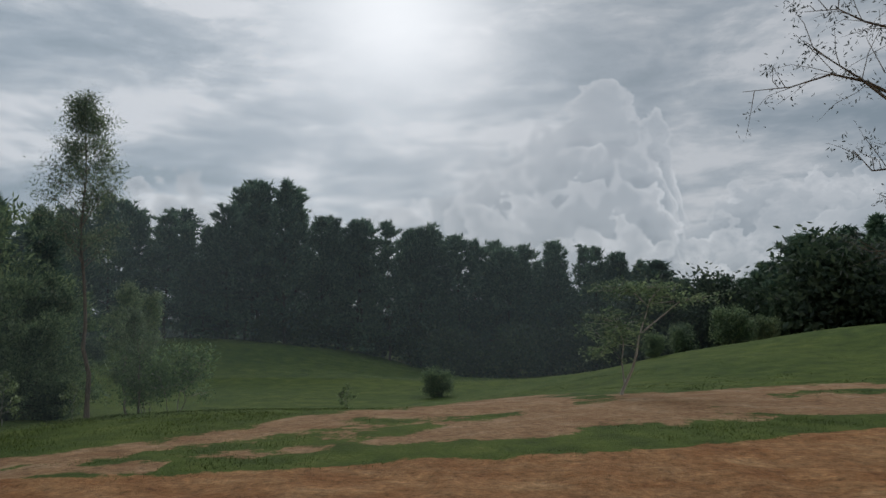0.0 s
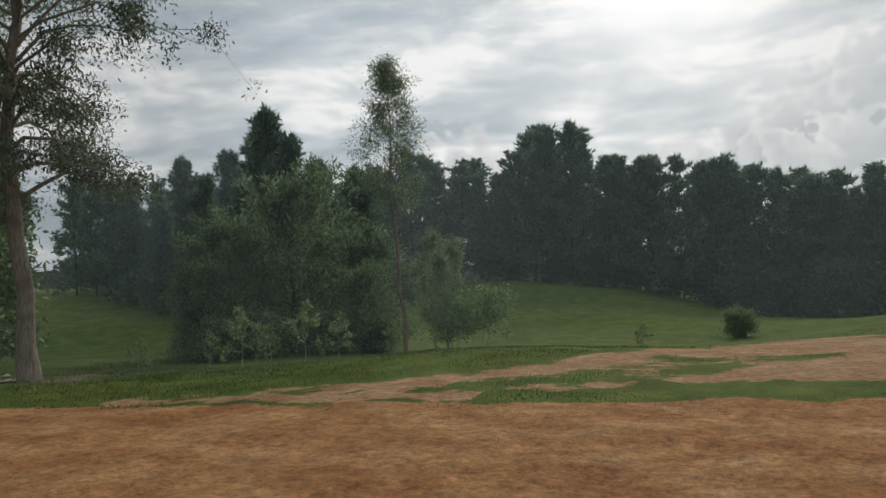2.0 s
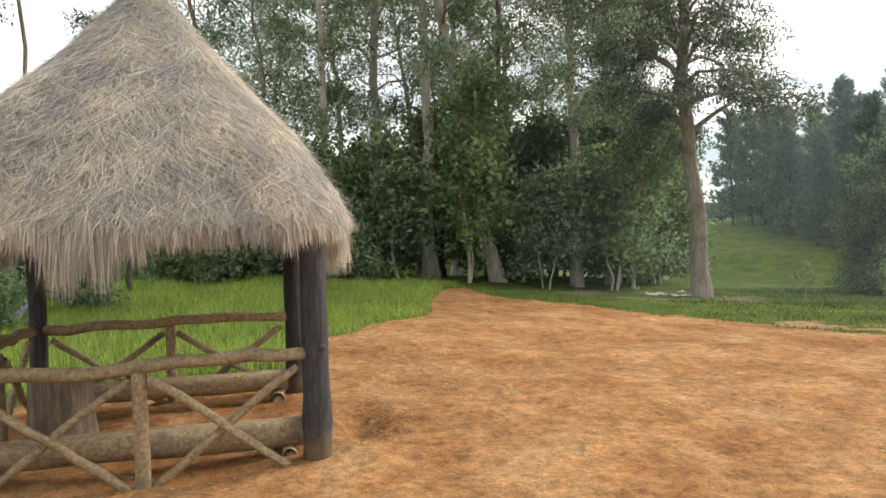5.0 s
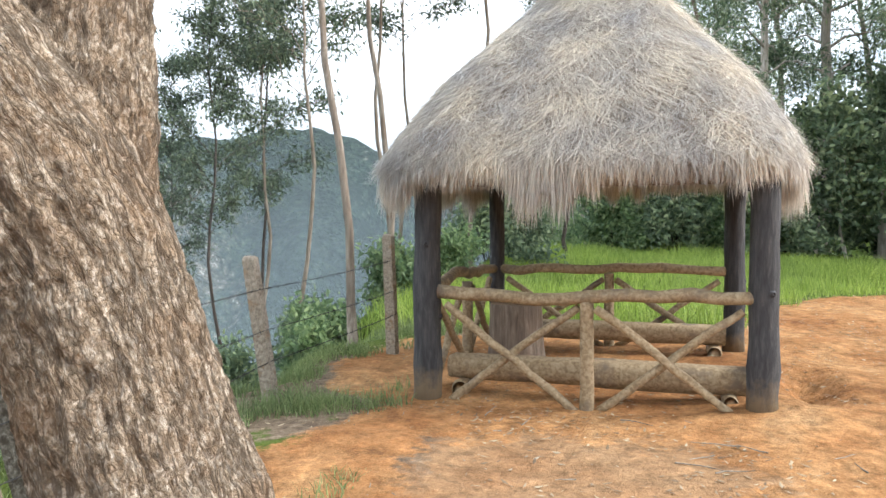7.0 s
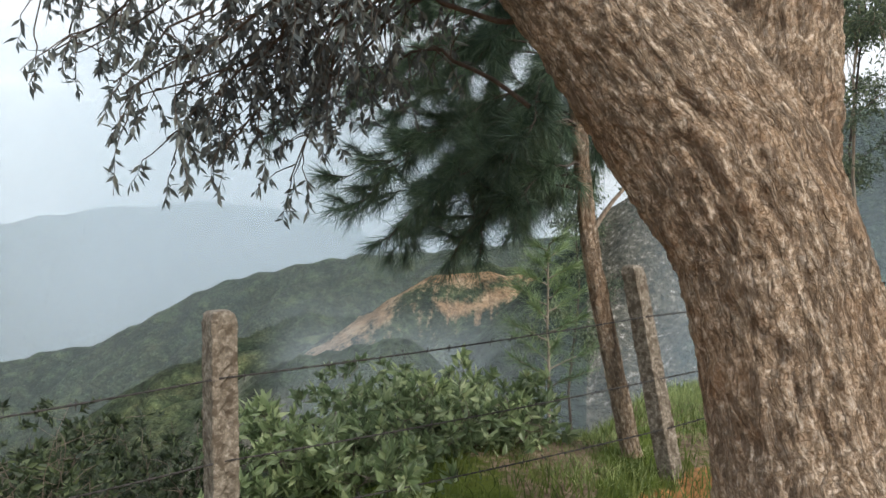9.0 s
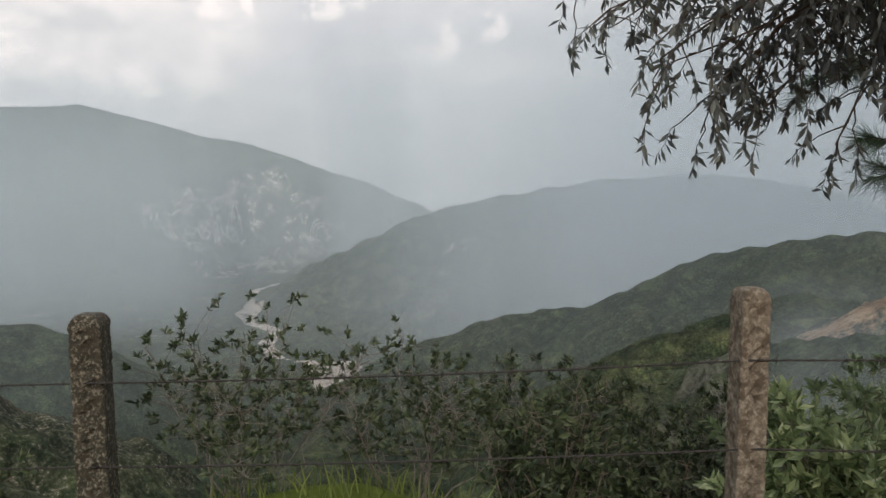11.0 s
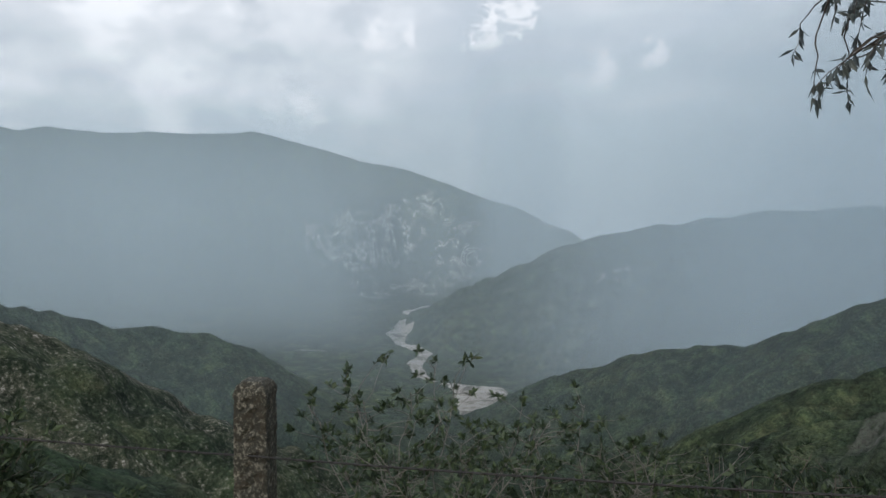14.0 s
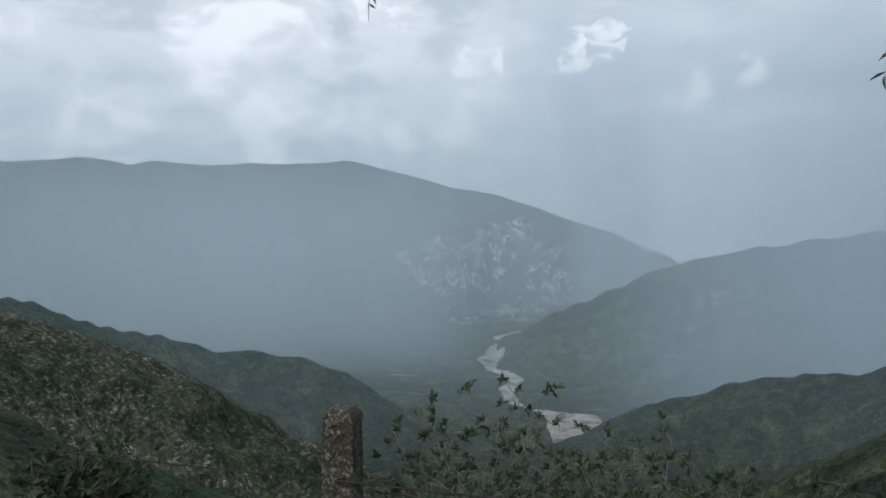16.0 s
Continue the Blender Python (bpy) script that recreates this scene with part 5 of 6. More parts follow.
def railing(a, b, foot, seed, braces=True):
    """Top rail, middle stake and two crosses between two posts."""
    a, b = np.array(a, float), np.array(b, float)
    m = (a + b) / 2
    out = unit(np.cross(b - a, [0, 0, 1.0])) * 0.05
    log_part("top_rail", (*a[:2], 0.80), (*b[:2], 0.80), 0.052, seed, wobble=0.025, taper=0.92, knots=3)
    log_part("stake", (*m[:2], foot - 0.06), (*m[:2], 0.76), 0.056, seed + 1, wobble=0.01)
    for k, (p, q) in enumerate(((a, m), (m, b))):
        p, q = p + (q - p) * 0.06, q - (q - p) * 0.05
        log_part("brace", (*(p - out * 0.6)[:2], foot + 0.02), (*(q - out * 0.6)[:2], 0.70), 0.034, seed + 3 + k, n=7, wobble=0.015)
        log_part("brace", (*(p + out * 0.5)[:2], 0.70), (*(q + out * 0.5)[:2], foot + 0.02), 0.034, seed + 6 + k, n=7, wobble=0.015)


railing((-1.13, -0.02, 0), (1.13, -0.02, 0), -0.10, 520)
railing((-1.15, 2.38, 0), (1.12, 2.38, 0), -0.02, 540)
railing((-1.22, 0.1, 0), (-1.22, 2.3, 0), -0.06, 560)


def bench(a, b, seed):
    """A split log laid on two short billets."""
    t = thing("log_bench", "split log bench resting on short log billets inside the hut", "bench", (0, 0, 0), "benches in the hut")
    rng = np.random.default_rng(seed)
    a, b = np.array(a, float), np.array(b, float)
    p = bend(a, b, 12, 0.008, rng)
    v, f = tube(p, 0.125 * np.ones(12), 14, False, 0.012, rng)[0]
    v[:, 2] = np.minimum(v[:, 2], a[2] + 0.06 + 0.004 * rng.normal(size=len(v)))
    k = len(v)
    ends = np.vstack([v, p[0], p[-1]])
    q = np.arange(14)
    tri = np.vstack([np.stack([q, np.full(14, k), (q + 1) % 14], -1), np.stack([k - 14 + (q + 1) % 14, np.full(14, k + 1), k - 14 + q], -1)])
    part("seat", mesh_of("seat", [(ends, f), (None, tri)], LOG, True), t)
    w = unit(np.cross(b - a, [0, 0, 1.0]))
    for s in (0.05, 0.95):
        c = a + (b - a) * s
        zb = ground_z(c[0], c[1]) - 0.02
        h = a[2] - 0.115
        log_part("billet", (*(c - w * 0.16)[:2], (zb + h) / 2), (*(c + w * 0.16)[:2], (zb + h) / 2), max((h - zb) / 2, 0.05), seed + 3 + int(s * 9), LOG, t, 12, 0.004, 1.0, 0)
    return t


bench((-1.12, 0.30, 0.19), (1.12, 0.30, 0.17), 601)
bench((-0.95, 2.05, 0.24), (1.10, 2.05, 0.24), 611)


def stump(at, r, h, seed):
    rng = np.random.default_rng(seed)
    t = thing("stump_table", "thick upright tree stump with rough split sides used as a table", "stump", at)
    k = 36
    ang = np.arange(k) * 2 * np.pi / k
    ridge = 1 + 0.05 * np.sin(ang * 5 + 1) + 0.03 * np.sin(ang * 11) + 0.02 * rng.normal(size=k)
    rings = []
    for z, s in ((-0.05, 1.16), (0.05, 1.08), (0.2, 1.0), (0.45, 0.97), (h - 0.015, 0.96), (h, 0.94)):
        rr = r * s * (1 + (ridge - 1) * (1.4 - z))
        rings.append(np.stack([rr * np.cos(ang), rr * np.sin(ang), np.full(k, z)], 1))
    v = np.concatenate(rings)
    i, j = np.meshgrid(np.arange(5), np.arange(k), indexing="ij")
    f = np.stack([i * k + j, i * k + (j + 1) % k, (i + 1) * k + (j + 1) % k, (i + 1) * k + j], -1).reshape(-1, 4)
    part("block", mesh_of("block", [(v, f)], BROWN_BARK), t)
    top = rings[-1]
    face = np.vstack([top, [[0, 0, h]]])
    part("cut_top", mesh_of("cut_top", [(face, np.stack([np.arange(k), (np.arange(k) + 1) % k, np.full(k, k)], -1))], END_WOOD), t)


stump((-0.78, 1.25, ground_z(-0.78, 1.25)), 0.24, 0.60, 620)


def roof_half(z):
    """Half the width of the roof at a height."""
    return np.interp(z, [1.5, 1.66, 1.8, 2.0, 2.2, 2.4, 2.65, 2.9, 3.2, 3.45, 3.65, 3.80], [1.62, 1.61, 1.57, 1.47, 1.34, 1.20, 0.98, 0.75, 0.48, 0.27, 0.12, 0.03])


def roof_point(u, z, off=0.0):
    """A place on the rounded square roof: u runs once round it."""
    a = u * 2 * np.pi
    c, s = np.cos(a), np.sin(a)
    e = np.interp(z, [1.5, 2.6, 3.5], [5.0, 4.0, 2.4])
    rad = roof_half(z) / (np.abs(c) ** e + np.abs(s) ** e) ** (1 / e) + off
    return np.stack([rad * c + np.interp(z, [1.7, 3.2], [-0.10, 0.0]), 1.2 + rad * s, z], -1)


def thatch():
    rng = np.random.default_rng(640)
    U, Z = np.meshgrid(np.linspace(0, 1, 97)[:-1], np.linspace(1.72, 3.80, 26), indexing="ij")
    v = roof_point(U.ravel(), Z.ravel(), -0.05 + 0.015 * rng.normal(size=U.size))
    n, k = 96, 26
    i, j = np.meshgrid(np.arange(n), np.arange(k - 1), indexing="ij")
    f = np.stack([i * k + j, ((i + 1) % n) * k + j, ((i + 1) % n) * k + j + 1, i * k + j + 1], -1).reshape(-1, 4)
    inner = v.copy()
    mid = np.array([0, 1.2, 0])
    inner[:, :2] = mid[:2] + (inner[:, :2] - mid[:2]) * 0.86
    inner[:, 2] -= 0.05
    rim = np.stack([np.arange(n) * k, ((np.arange(n) + 1) % n) * k, ((np.arange(n) + 1) % n) * k + n * k, np.arange(n) * k + n * k], -1)
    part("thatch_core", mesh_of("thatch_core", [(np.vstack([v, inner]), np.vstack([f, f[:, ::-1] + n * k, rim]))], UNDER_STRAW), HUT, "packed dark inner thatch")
    # straw laid in courses, tips hanging free
    N = 84000
    z0 = 1.80 + 1.99 * rng.uniform(0, 1, N) ** 1.45
    u = rng.uniform(0, 1, N)
    L = rng.uniform(0.09, 0.24, N)
    lift = rng.uniform(-0.01, 0.045, N) + 0.025 * fractal(u * 34, z0 * 3.5, 1.0, 3, 58)
    swing = (rng.normal(size=N) * 0.02 + 0.012 * fractal(u * 40, z0 * 5, 1.0, 2, 57)) / np.maximum(roof_half(z0), 0.15)
    rows = []
    for s in (0.0, 0.5, 1.0):
        z = z0 - L * s * 0.82
        below = np.clip(1.60 - z, 0, None)
        p = roof_point(u + swing * s, np.maximum(z, 1.62), lift + 0.012 * s + 0.05 * rng.normal(size=N) * (s == 1.0))
        p[:, 2] = np.minimum(p[:, 2], z)
        rows.append(p)
    w = rng.uniform(0.0012, 0.0028, N)[:, None]
    a = u * 2 * np.pi
    side = np.stack([-np.sin(a), np.cos(a), 0 * a], 1) + 0.6 * rng.normal(size=(N, 3))
    side = unit(side) * w
    v = np.stack([rows[0] - side, rows[0] + side, rows[1] + side, rows[1] - side, rows[2]], 1).reshape(-1, 3)
    b = np.arange(N)[:, None] * 5
    part("thatch", mesh_of("thatch", [(v, b + np.array([0, 1, 2, 3])), (None, b + np.array([3, 2, 4]))], STRAW, False), HUT, "loose grey-brown straw thatch")
    # the ragged fringe along the eaves
    N = 24000
    u = rng.uniform(0, 1, N)
    deep = 0.15 + 0.19 * np.clip(fractal(u * 46, u * 0, 1.0, 3, 55) * 1.3 + 0.25, 0, 1.2) + 0.06 * rng.uniform(size=N)
    a = u * 2 * np.pi
    top = roof_point(u, np.full(N, 1.78), rng.uniform(-0.14, 0.03, N))
    tip = top + np.stack([0.03 * rng.normal(size=N) + 0.02 * np.cos(a), 0.03 * rng.normal(size=N) + 0.02 * np.sin(a), -deep * rng.uniform(0.6, 1.3, N)], 1)
    mid = (top + tip) / 2 + 0.008 * rng.normal(size=(N, 3))
    side = unit(np.stack([-np.sin(a), np.cos(a), 0 * a], 1) + 0.6 * rng.normal(size=(N, 3))) * rng.uniform(0.002, 0.0045, N)[:, None]
    v = np.stack([top - side, top + side, mid + side, mid - side, tip], 1).reshape(-1, 3)
    b = np.arange(N)[:, None] * 5
    part("eaves_fringe", mesh_of("eaves_fringe", [(v, b + np.array([0, 1, 2, 3])), (None, b + np.array([3, 2, 4]))], STRAW, False), HUT, "ragged hanging straw fringe")


thatch()
for i, (a, b) in enumerate((((-1.1, 0, 1.82), (1.1, 0, 1.82)), ((-1.1, 2.4, 1.82), (1.1, 2.4, 1.82)), ((-1.2, 0.1, 1.80), (-1.2, 2.3, 1.80)), ((1.2, 0.1, 1.80), (1.2, 2.3, 1.80)))):
    log_part("eaves_beam", a, b, 0.06, 660 + i, POST_WOOD, wobble=0.01, knots=0)

# ---- the old tree by the fence ----
def barked(line, radii, n, rng_seed, deep=0.014):
    """A thick trunk with plated bark as relief: rings along the line, ridges running up it."""
    p, r = np.asarray(line, float), np.asarray(radii, float)
    cum = np.concatenate([[0], np.cumsum(np.linalg.norm(np.diff(p, axis=0), axis=1))])
    s = np.arange(0, cum[-1], 0.014)
    fine = np.stack([np.interp(s, cum, p[:, k]) for k in range(3)], 1)
    for _ in range(12):
        fine[1:-1] = (fine[:-2] + fine[2:]) / 2 * 0.5 + fine[1:-1] * 0.5
    rad = np.interp(s, cum, r)
    t = unit(np.gradient(fine, axis=0))
    a = unit(np.cross(t, [0.3, 1.0, 0.1]))
    b = np.cross(t, a)
    ang = np.arange(n) * 2 * np.pi / n
    S, A = np.meshgrid(s, ang, indexing="ij")
    ring = A / (2 * np.pi) * round(2 * np.pi * rad.mean() / 0.03) * 0.03
    wrap = np.sin(A * 3 + S * 2.1) * 0.03 + np.sin(A * 2 - S * 1.3 + 1) * 0.035
    twist = ring + 0.12 * S
    plates = 1 - np.abs(fractal(twist, S * 0.33, 0.045, 3, rng_seed)) * 1.9
    flakes = fractal(twist, S * 0.6, 0.02, 3, rng_seed + 9)
    # meet the seam smoothly
    blend = np.clip(np.minimum(A, 2 * np.pi - A) / 0.25, 0, 1)
    rr = rad[:, None] * (1 + wrap) + deep * (0.75 * plates + 0.35 * flakes) * blend
    v = fine[:, None] + rr[..., None] * (np.cos(A)[..., None] * a[:, None] + np.sin(A)[..., None] * b[:, None])
    i, j = np.meshgrid(np.arange(len(s) - 1), np.arange(n), indexing="ij")
    k = (j + 1) % n
    f = np.stack([i * n + j, (i + 1) * n + j, (i + 1) * n + k, i * n + k], -1).reshape(-1, 4)
    straight = np.stack([rr * np.cos(A), rr * np.sin(A), S + 0 * A], -1).reshape(-1, 3)
    return v.reshape(-1, 3), f, straight


def bark_mesh(name, made, mat):
    """The mesh of a barked stem, with a layer that tells how far up and round the stem a point lies."""
    v, f, straight = made
    me = mesh_of(name, [(v, f)], mat)
    at = me.attributes.new("stem", "FLOAT_VECTOR", "POINT")
    at.data.foreach_set("vector", straight.astype(np.float32).ravel())
    return me


OLD = thing("old_leaning_tree", "thick old leaning tree with flaking brown and grey bark", "tree", (-0.90, -3.55, 0.0))
o = np.array([-0.90, -3.55, 0.0])
stem = np.array([(-0.86, -3.56, -0.25), (-0.88, -3.58, -0.02), (-0.92, -3.60, 0.2), (-0.955, -3.605, 0.43), (-1.005, -3.625, 0.65), (-1.07, -3.655, 0.95), (-1.14, -3.69, 1.25), (-1.24, -3.75, 1.5), (-1.38, -3.84, 1.75), (-1.59, -3.97, 2.07), (-2.02, -4.22, 2.65), (-2.55, -4.55, 3.3)])
part("trunk", bark_mesh("trunk", barked(stem - o, [0.52, 0.43, 0.37, 0.34, 0.302, 0.278, 0.272, 0.30, 0.30, 0.275, 0.22, 0.16], 190, 700), BIG_BARK), OLD)
fork = np.array([(-1.10, -3.66, 1.1), (-1.15, -3.65, 1.4), (-1.19, -3.60, 1.7), (-1.24, -3.53, 2.1), (-1.28, -3.42, 2.7), (-1.25, -3.25, 3.5)])
part("fork_limb", bark_mesh("fork_limb", barked(fork - o, [0.15, 0.19, 0.20, 0.185, 0.17, 0.13], 130, 710), BIG_BARK), OLD)
root = np.array([(-0.85, -3.6, 0.12), (-0.70, -3.9, 0.06), (-0.55, -4.15, -0.03), (-0.48, -4.3, -0.12)])
part("root", bark_mesh("root", barked(root - o, [0.22, 0.15, 0.10, 0.05], 60, 720, 0.012), BIG_BARK), OLD)


def hanging(parent, origin, ends, seed, start, thick=0.012, sub=18, per=13, leaf=0.06, mat=DARK_GUM):
    """Drooping leafy boughs from a limb to the given ends."""
    rng = np.random.default_rng(seed)
    for e in ends:
        e = np.array(e)
        a = np.array(start) + rng.normal(size=3) * 0.26
        p = bend(a, e, 12, 0.07, rng, sag=-0.12)
        bough = tube(p - origin, np.linspace(thick, 0.003, 12), 6, False)
        ats, ways = [], []
        for j in range(sub):
            s = 0.38 + 0.62 * (j + rng.uniform()) / sub
            q = np.array([np.interp(s, np.linspace(0, 1, 12), p[:, k]) for k in range(3)])
            d = unit(unit(e - a) * 0.5 + rng.normal(size=3) * 0.7 + np.array([0, 0, -0.35]))
            t = bend(q, q + d * rng.uniform(0.10, 0.28), 6, 0.12, rng)
            t[:, 2] -= 0.10 * np.linspace(0, 1, 6) ** 2
            bough += tube(t - origin, np.linspace(0.0035, 0.0012, 6), 4, False)
            w = rng.uniform(0.3, 1, per) ** 0.6
            ats.append(np.stack([np.interp(w, np.linspace(0, 1, 6), t[:, k]) for k in range(3)], 1))
            ways.append(rng.normal(size=(per, 3)) * 0.5 + np.array([0, 0, -0.75]))
        b = part("bough", mesh_of("bough", bough, DARK_BARK), parent)
        part("foliage", mesh_of("foliage", [leaves(rng, np.concatenate(ats) - origin, np.concatenate(ways), leaf, leaf * 0.3)], mat, False), b)


EYE10 = np.array([0.32, -5.98, 1.38])
far_ends = [(-3.31, -5.57, 1.75), (-3.19, -5.14, 1.34), (-3.08, -4.55, 1.24), (-3.21, -5.01, 1.9), (-3.33, -5.53, 2.2), (-3.15, -4.75, 1.7), (-3.12, -4.39, 2.2), (-3.2, -5.3, 2.0), (-3.2, -4.9, 1.5), (-3.15, -4.6, 1.45), (-3.3, -5.2, 2.35), (-3.2, -4.8, 2.4), (-3.2, -5.25, 1.55), (-3.1, -4.3, 1.75)]
ends = [EYE10 + (np.array(e) + [0, 0.05, 0.34 - 0.12 * max(e[2] - 1.3, 0)] - EYE10) * 0.92 for e in far_ends]
hanging(OLD, o, ends + [(-3.36, -5.40, 2.06), (-3.3, -5.36, 2.3), (-2.9, -5.36, 1.86), (-2.88, -5.15, 1.54), (-2.72, -4.70, 1.48), (-2.8, -4.95, 1.6), (-2.9, -5.3, 1.75), (-2.85, -5.1, 1.95), (-2.8, -4.8, 1.85)], 730, (-1.75, -4.3, 2.45))
hanging(OLD, o, [(-3.7, -5.42, 2.2), (-3.8, -4.85, 1.75), (-3.75, -5.3, 2.5), (-3.8, -5.0, 2.6), (-3.0, -5.0, 2.7)], 740, (-2.3, -4.5, 3.0))
hanging(OLD, o, [(-2.98, -7.6, 2.68)], 745, (-2.6, -5.6, 3.4), 0.008, 5, 5)
hanging(OLD, o, [(-3.3, -5.60, 2.12), (-3.3, -5.58, 2.3)], 747, (-2.5, -5.0, 3.2), 0.008, 7, 9)

# ---- young pine leaning beside the fence ----
PINE = thing("young_pine_tree", "young pine with long dark drooping needles beside the fence", "tree", (-2.47, -2.72, ground_z(-2.47, -2.72)))
po = np.array(PINE.location)
rng = np.random.default_rng(750)
stem = np.array([(-2.44, -2.68, po[2] - 0.2), (-2.51, -2.75, -0.19), (-2.64, -2.86, 0.57), (-2.73, -2.93, 1.13), (-2.81, -2.97, 1.92), (-2.88, -3.02, 2.7), (-2.95, -3.05, 3.6)])
part("trunk", bark_mesh("trunk", barked(stem - po, [0.062, 0.056, 0.05, 0.047, 0.042, 0.034, 0.02], 40, 751, 0.006), BIG_BARK), PINE)
tips = [(-3.69, -4.36, 1.80), (-3.35, -3.90, 1.15), (-3.08, -3.48, 1.18), (-3.27, -3.65, 2.2), (-4.07, -3.83, 1.35), (-3.76, -3.61, 1.10), (-3.45, -3.31, 1.16), (-3.10, -3.10, 1.34), (-3.60, -3.42, 2.1), (-3.6, -3.6, 2.45), (-3.39, -2.89, 1.25), (-3.0, -3.2, 2.5),
        (-3.5, -4.1, 2.3), (-3.9, -3.6, 1.9), (-3.4, -3.9, 1.6), (-3.2, -3.5, 1.6), (-3.8, -4.0, 1.5), (-3.1, -3.6, 2.0), (-3.5, -3.2, 1.6), (-3.7, -4.2, 2.6), (-3.3, -3.3, 2.9), (-3.9, -3.4, 2.6), (-2.95, -2.6, 1.9), (-2.6, -3.35, 2.6),
        (-3.5, -2.9, 1.7), (-3.4, -2.7, 2.2), (-3.6, -3.1, 1.95), (-3.3, -3.0, 1.5), (-3.45, -3.5, 1.35), (-3.5, -3.6, 1.75), (-3.65, -3.9, 2.0), (-3.3, -4.0, 1.9), (-3.2, -3.2, 2.2), (-3.6, -2.6, 1.5), (-3.8, -3.2, 1.5), (-3.25, -3.8, 2.6), (-3.1, -2.5, 1.6), (-3.5, -4.0, 1.35), (-3.4, -3.0, 2.6), (-3.7, -3.8, 2.9), (-2.64, -3.76, 1.23), (-2.54, -3.63, 1.33), (-2.58, -3.68, 1.57), (-2.71, -3.85, 1.16), (-2.50, -3.59, 1.69), (-2.78, -3.95, 1.39)]
for e in tips:
    e = np.array(e)
    h = min(max(e[2] + rng.uniform(0.1, 0.7), 1.3 + rng.uniform(0, 0.9)), 3.4)
    a = np.array([np.interp(h, stem[:, 2], stem[:, k]) for k in range(3)])
    p = bend(a, e, 9, 0.05, rng, sag=-0.10)
    bough = tube(p - po, np.linspace(0.008, 0.003, 9), 5, False)
    ats, ways = [], []
    for j in range(15):
        s = 0.25 + 0.75 * (j + rng.uniform()) / 15
        q = np.array([np.interp(s, np.linspace(0, 1, 9), p[:, k]) for k in range(3)])
        d = unit(unit(e - a) + rng.normal(size=3) * 0.6)
        t = bend(q, q + d * rng.uniform(0.06, 0.2), 4, 0.1, rng)
        bough += tube(t - po, np.linspace(0.005, 0.003, 4), 4, False)
        for w in np.linspace(0.2, 1, 6):
            ats.append(np.array([np.interp(w, np.linspace(0, 1, 4), t[:, k]) for k in range(3)]))
            ways.append(d + np.array([0, 0, -0.45]))
    b = part("bough", mesh_of("bough", bough, DARK_BARK), PINE)
    part("needle_tuft", mesh_of("needle_tuft", [needles(rng, np.array(ats) - po, np.array(ways), 24, 0.19, 0.0036, 0.85)], NEAR_PINE, False), b)
p = bend((-2.80, -2.97, 1.86), (-2.98, -3.22, 1.72), 6, 0.05, rng)
part("bough", mesh_of("bough", tube(p - po, np.linspace(0.017, 0.012, 6), 7), GREY_TWIG), PINE, "bare grey broken bough")
p = bend((-2.74, -2.94, 1.2), (-2.55, -2.8, 1.52), 6, 0.05, rng)
part("bough", mesh_of("bough", tube(p - po, np.linspace(0.017, 0.008, 6), 7), GREY_TWIG), PINE, "bare grey broken bough")

# ---- small pine seedling on the slope ----
SEEDLING = thing("pine_seedling", "small young pine seedling with long soft light green needles", "tree", (-3.47, -2.59, ground_z(-3.47, -2.59)))
so = np.array(SEEDLING.location)
rng = np.random.default_rng(770)
stem = bend((0, 0, -0.1), (0.06, -0.05, 1.12 - so[2]), 10, 0.02, rng)
part("trunk", mesh_of("trunk", tube(stem, np.linspace(0.016, 0.004, 10), 7, True, 0.03, rng), GREY_TWIG), SEEDLING)
for i in range(22):
    h = 0.42 + 0.58 * i / 21
    a = np.array([np.interp(h, np.linspace(0, 1, 10), stem[:, k]) for k in range(3)])
    q = 2.4 * i
    L = 0.42 * (1.12 - h) + 0.06
    p = bend(a, a + np.array([math.cos(q) * L, math.sin(q) * L, 0.5 * L]), 6, 0.05, rng)
    twig = part("bough", mesh_of("bough", tube(p, np.linspace(0.005, 0.002, 6), 4, False), GREY_TWIG), SEEDLING)
    w = np.linspace(0.25, 1, 8)
    at = np.stack([np.interp(w, np.linspace(0, 1, 6), p[:, k]) for k in range(3)], 1)
    part("needle_tuft", mesh_of("needle_tuft", [needles(rng, at, np.repeat((unit(p[-1] - p[0]) + np.array([0, 0, 0.1]))[None], 8, 0), 16, 0.17, 0.0035, 0.8)], YOUNG_PINE, False), twig)

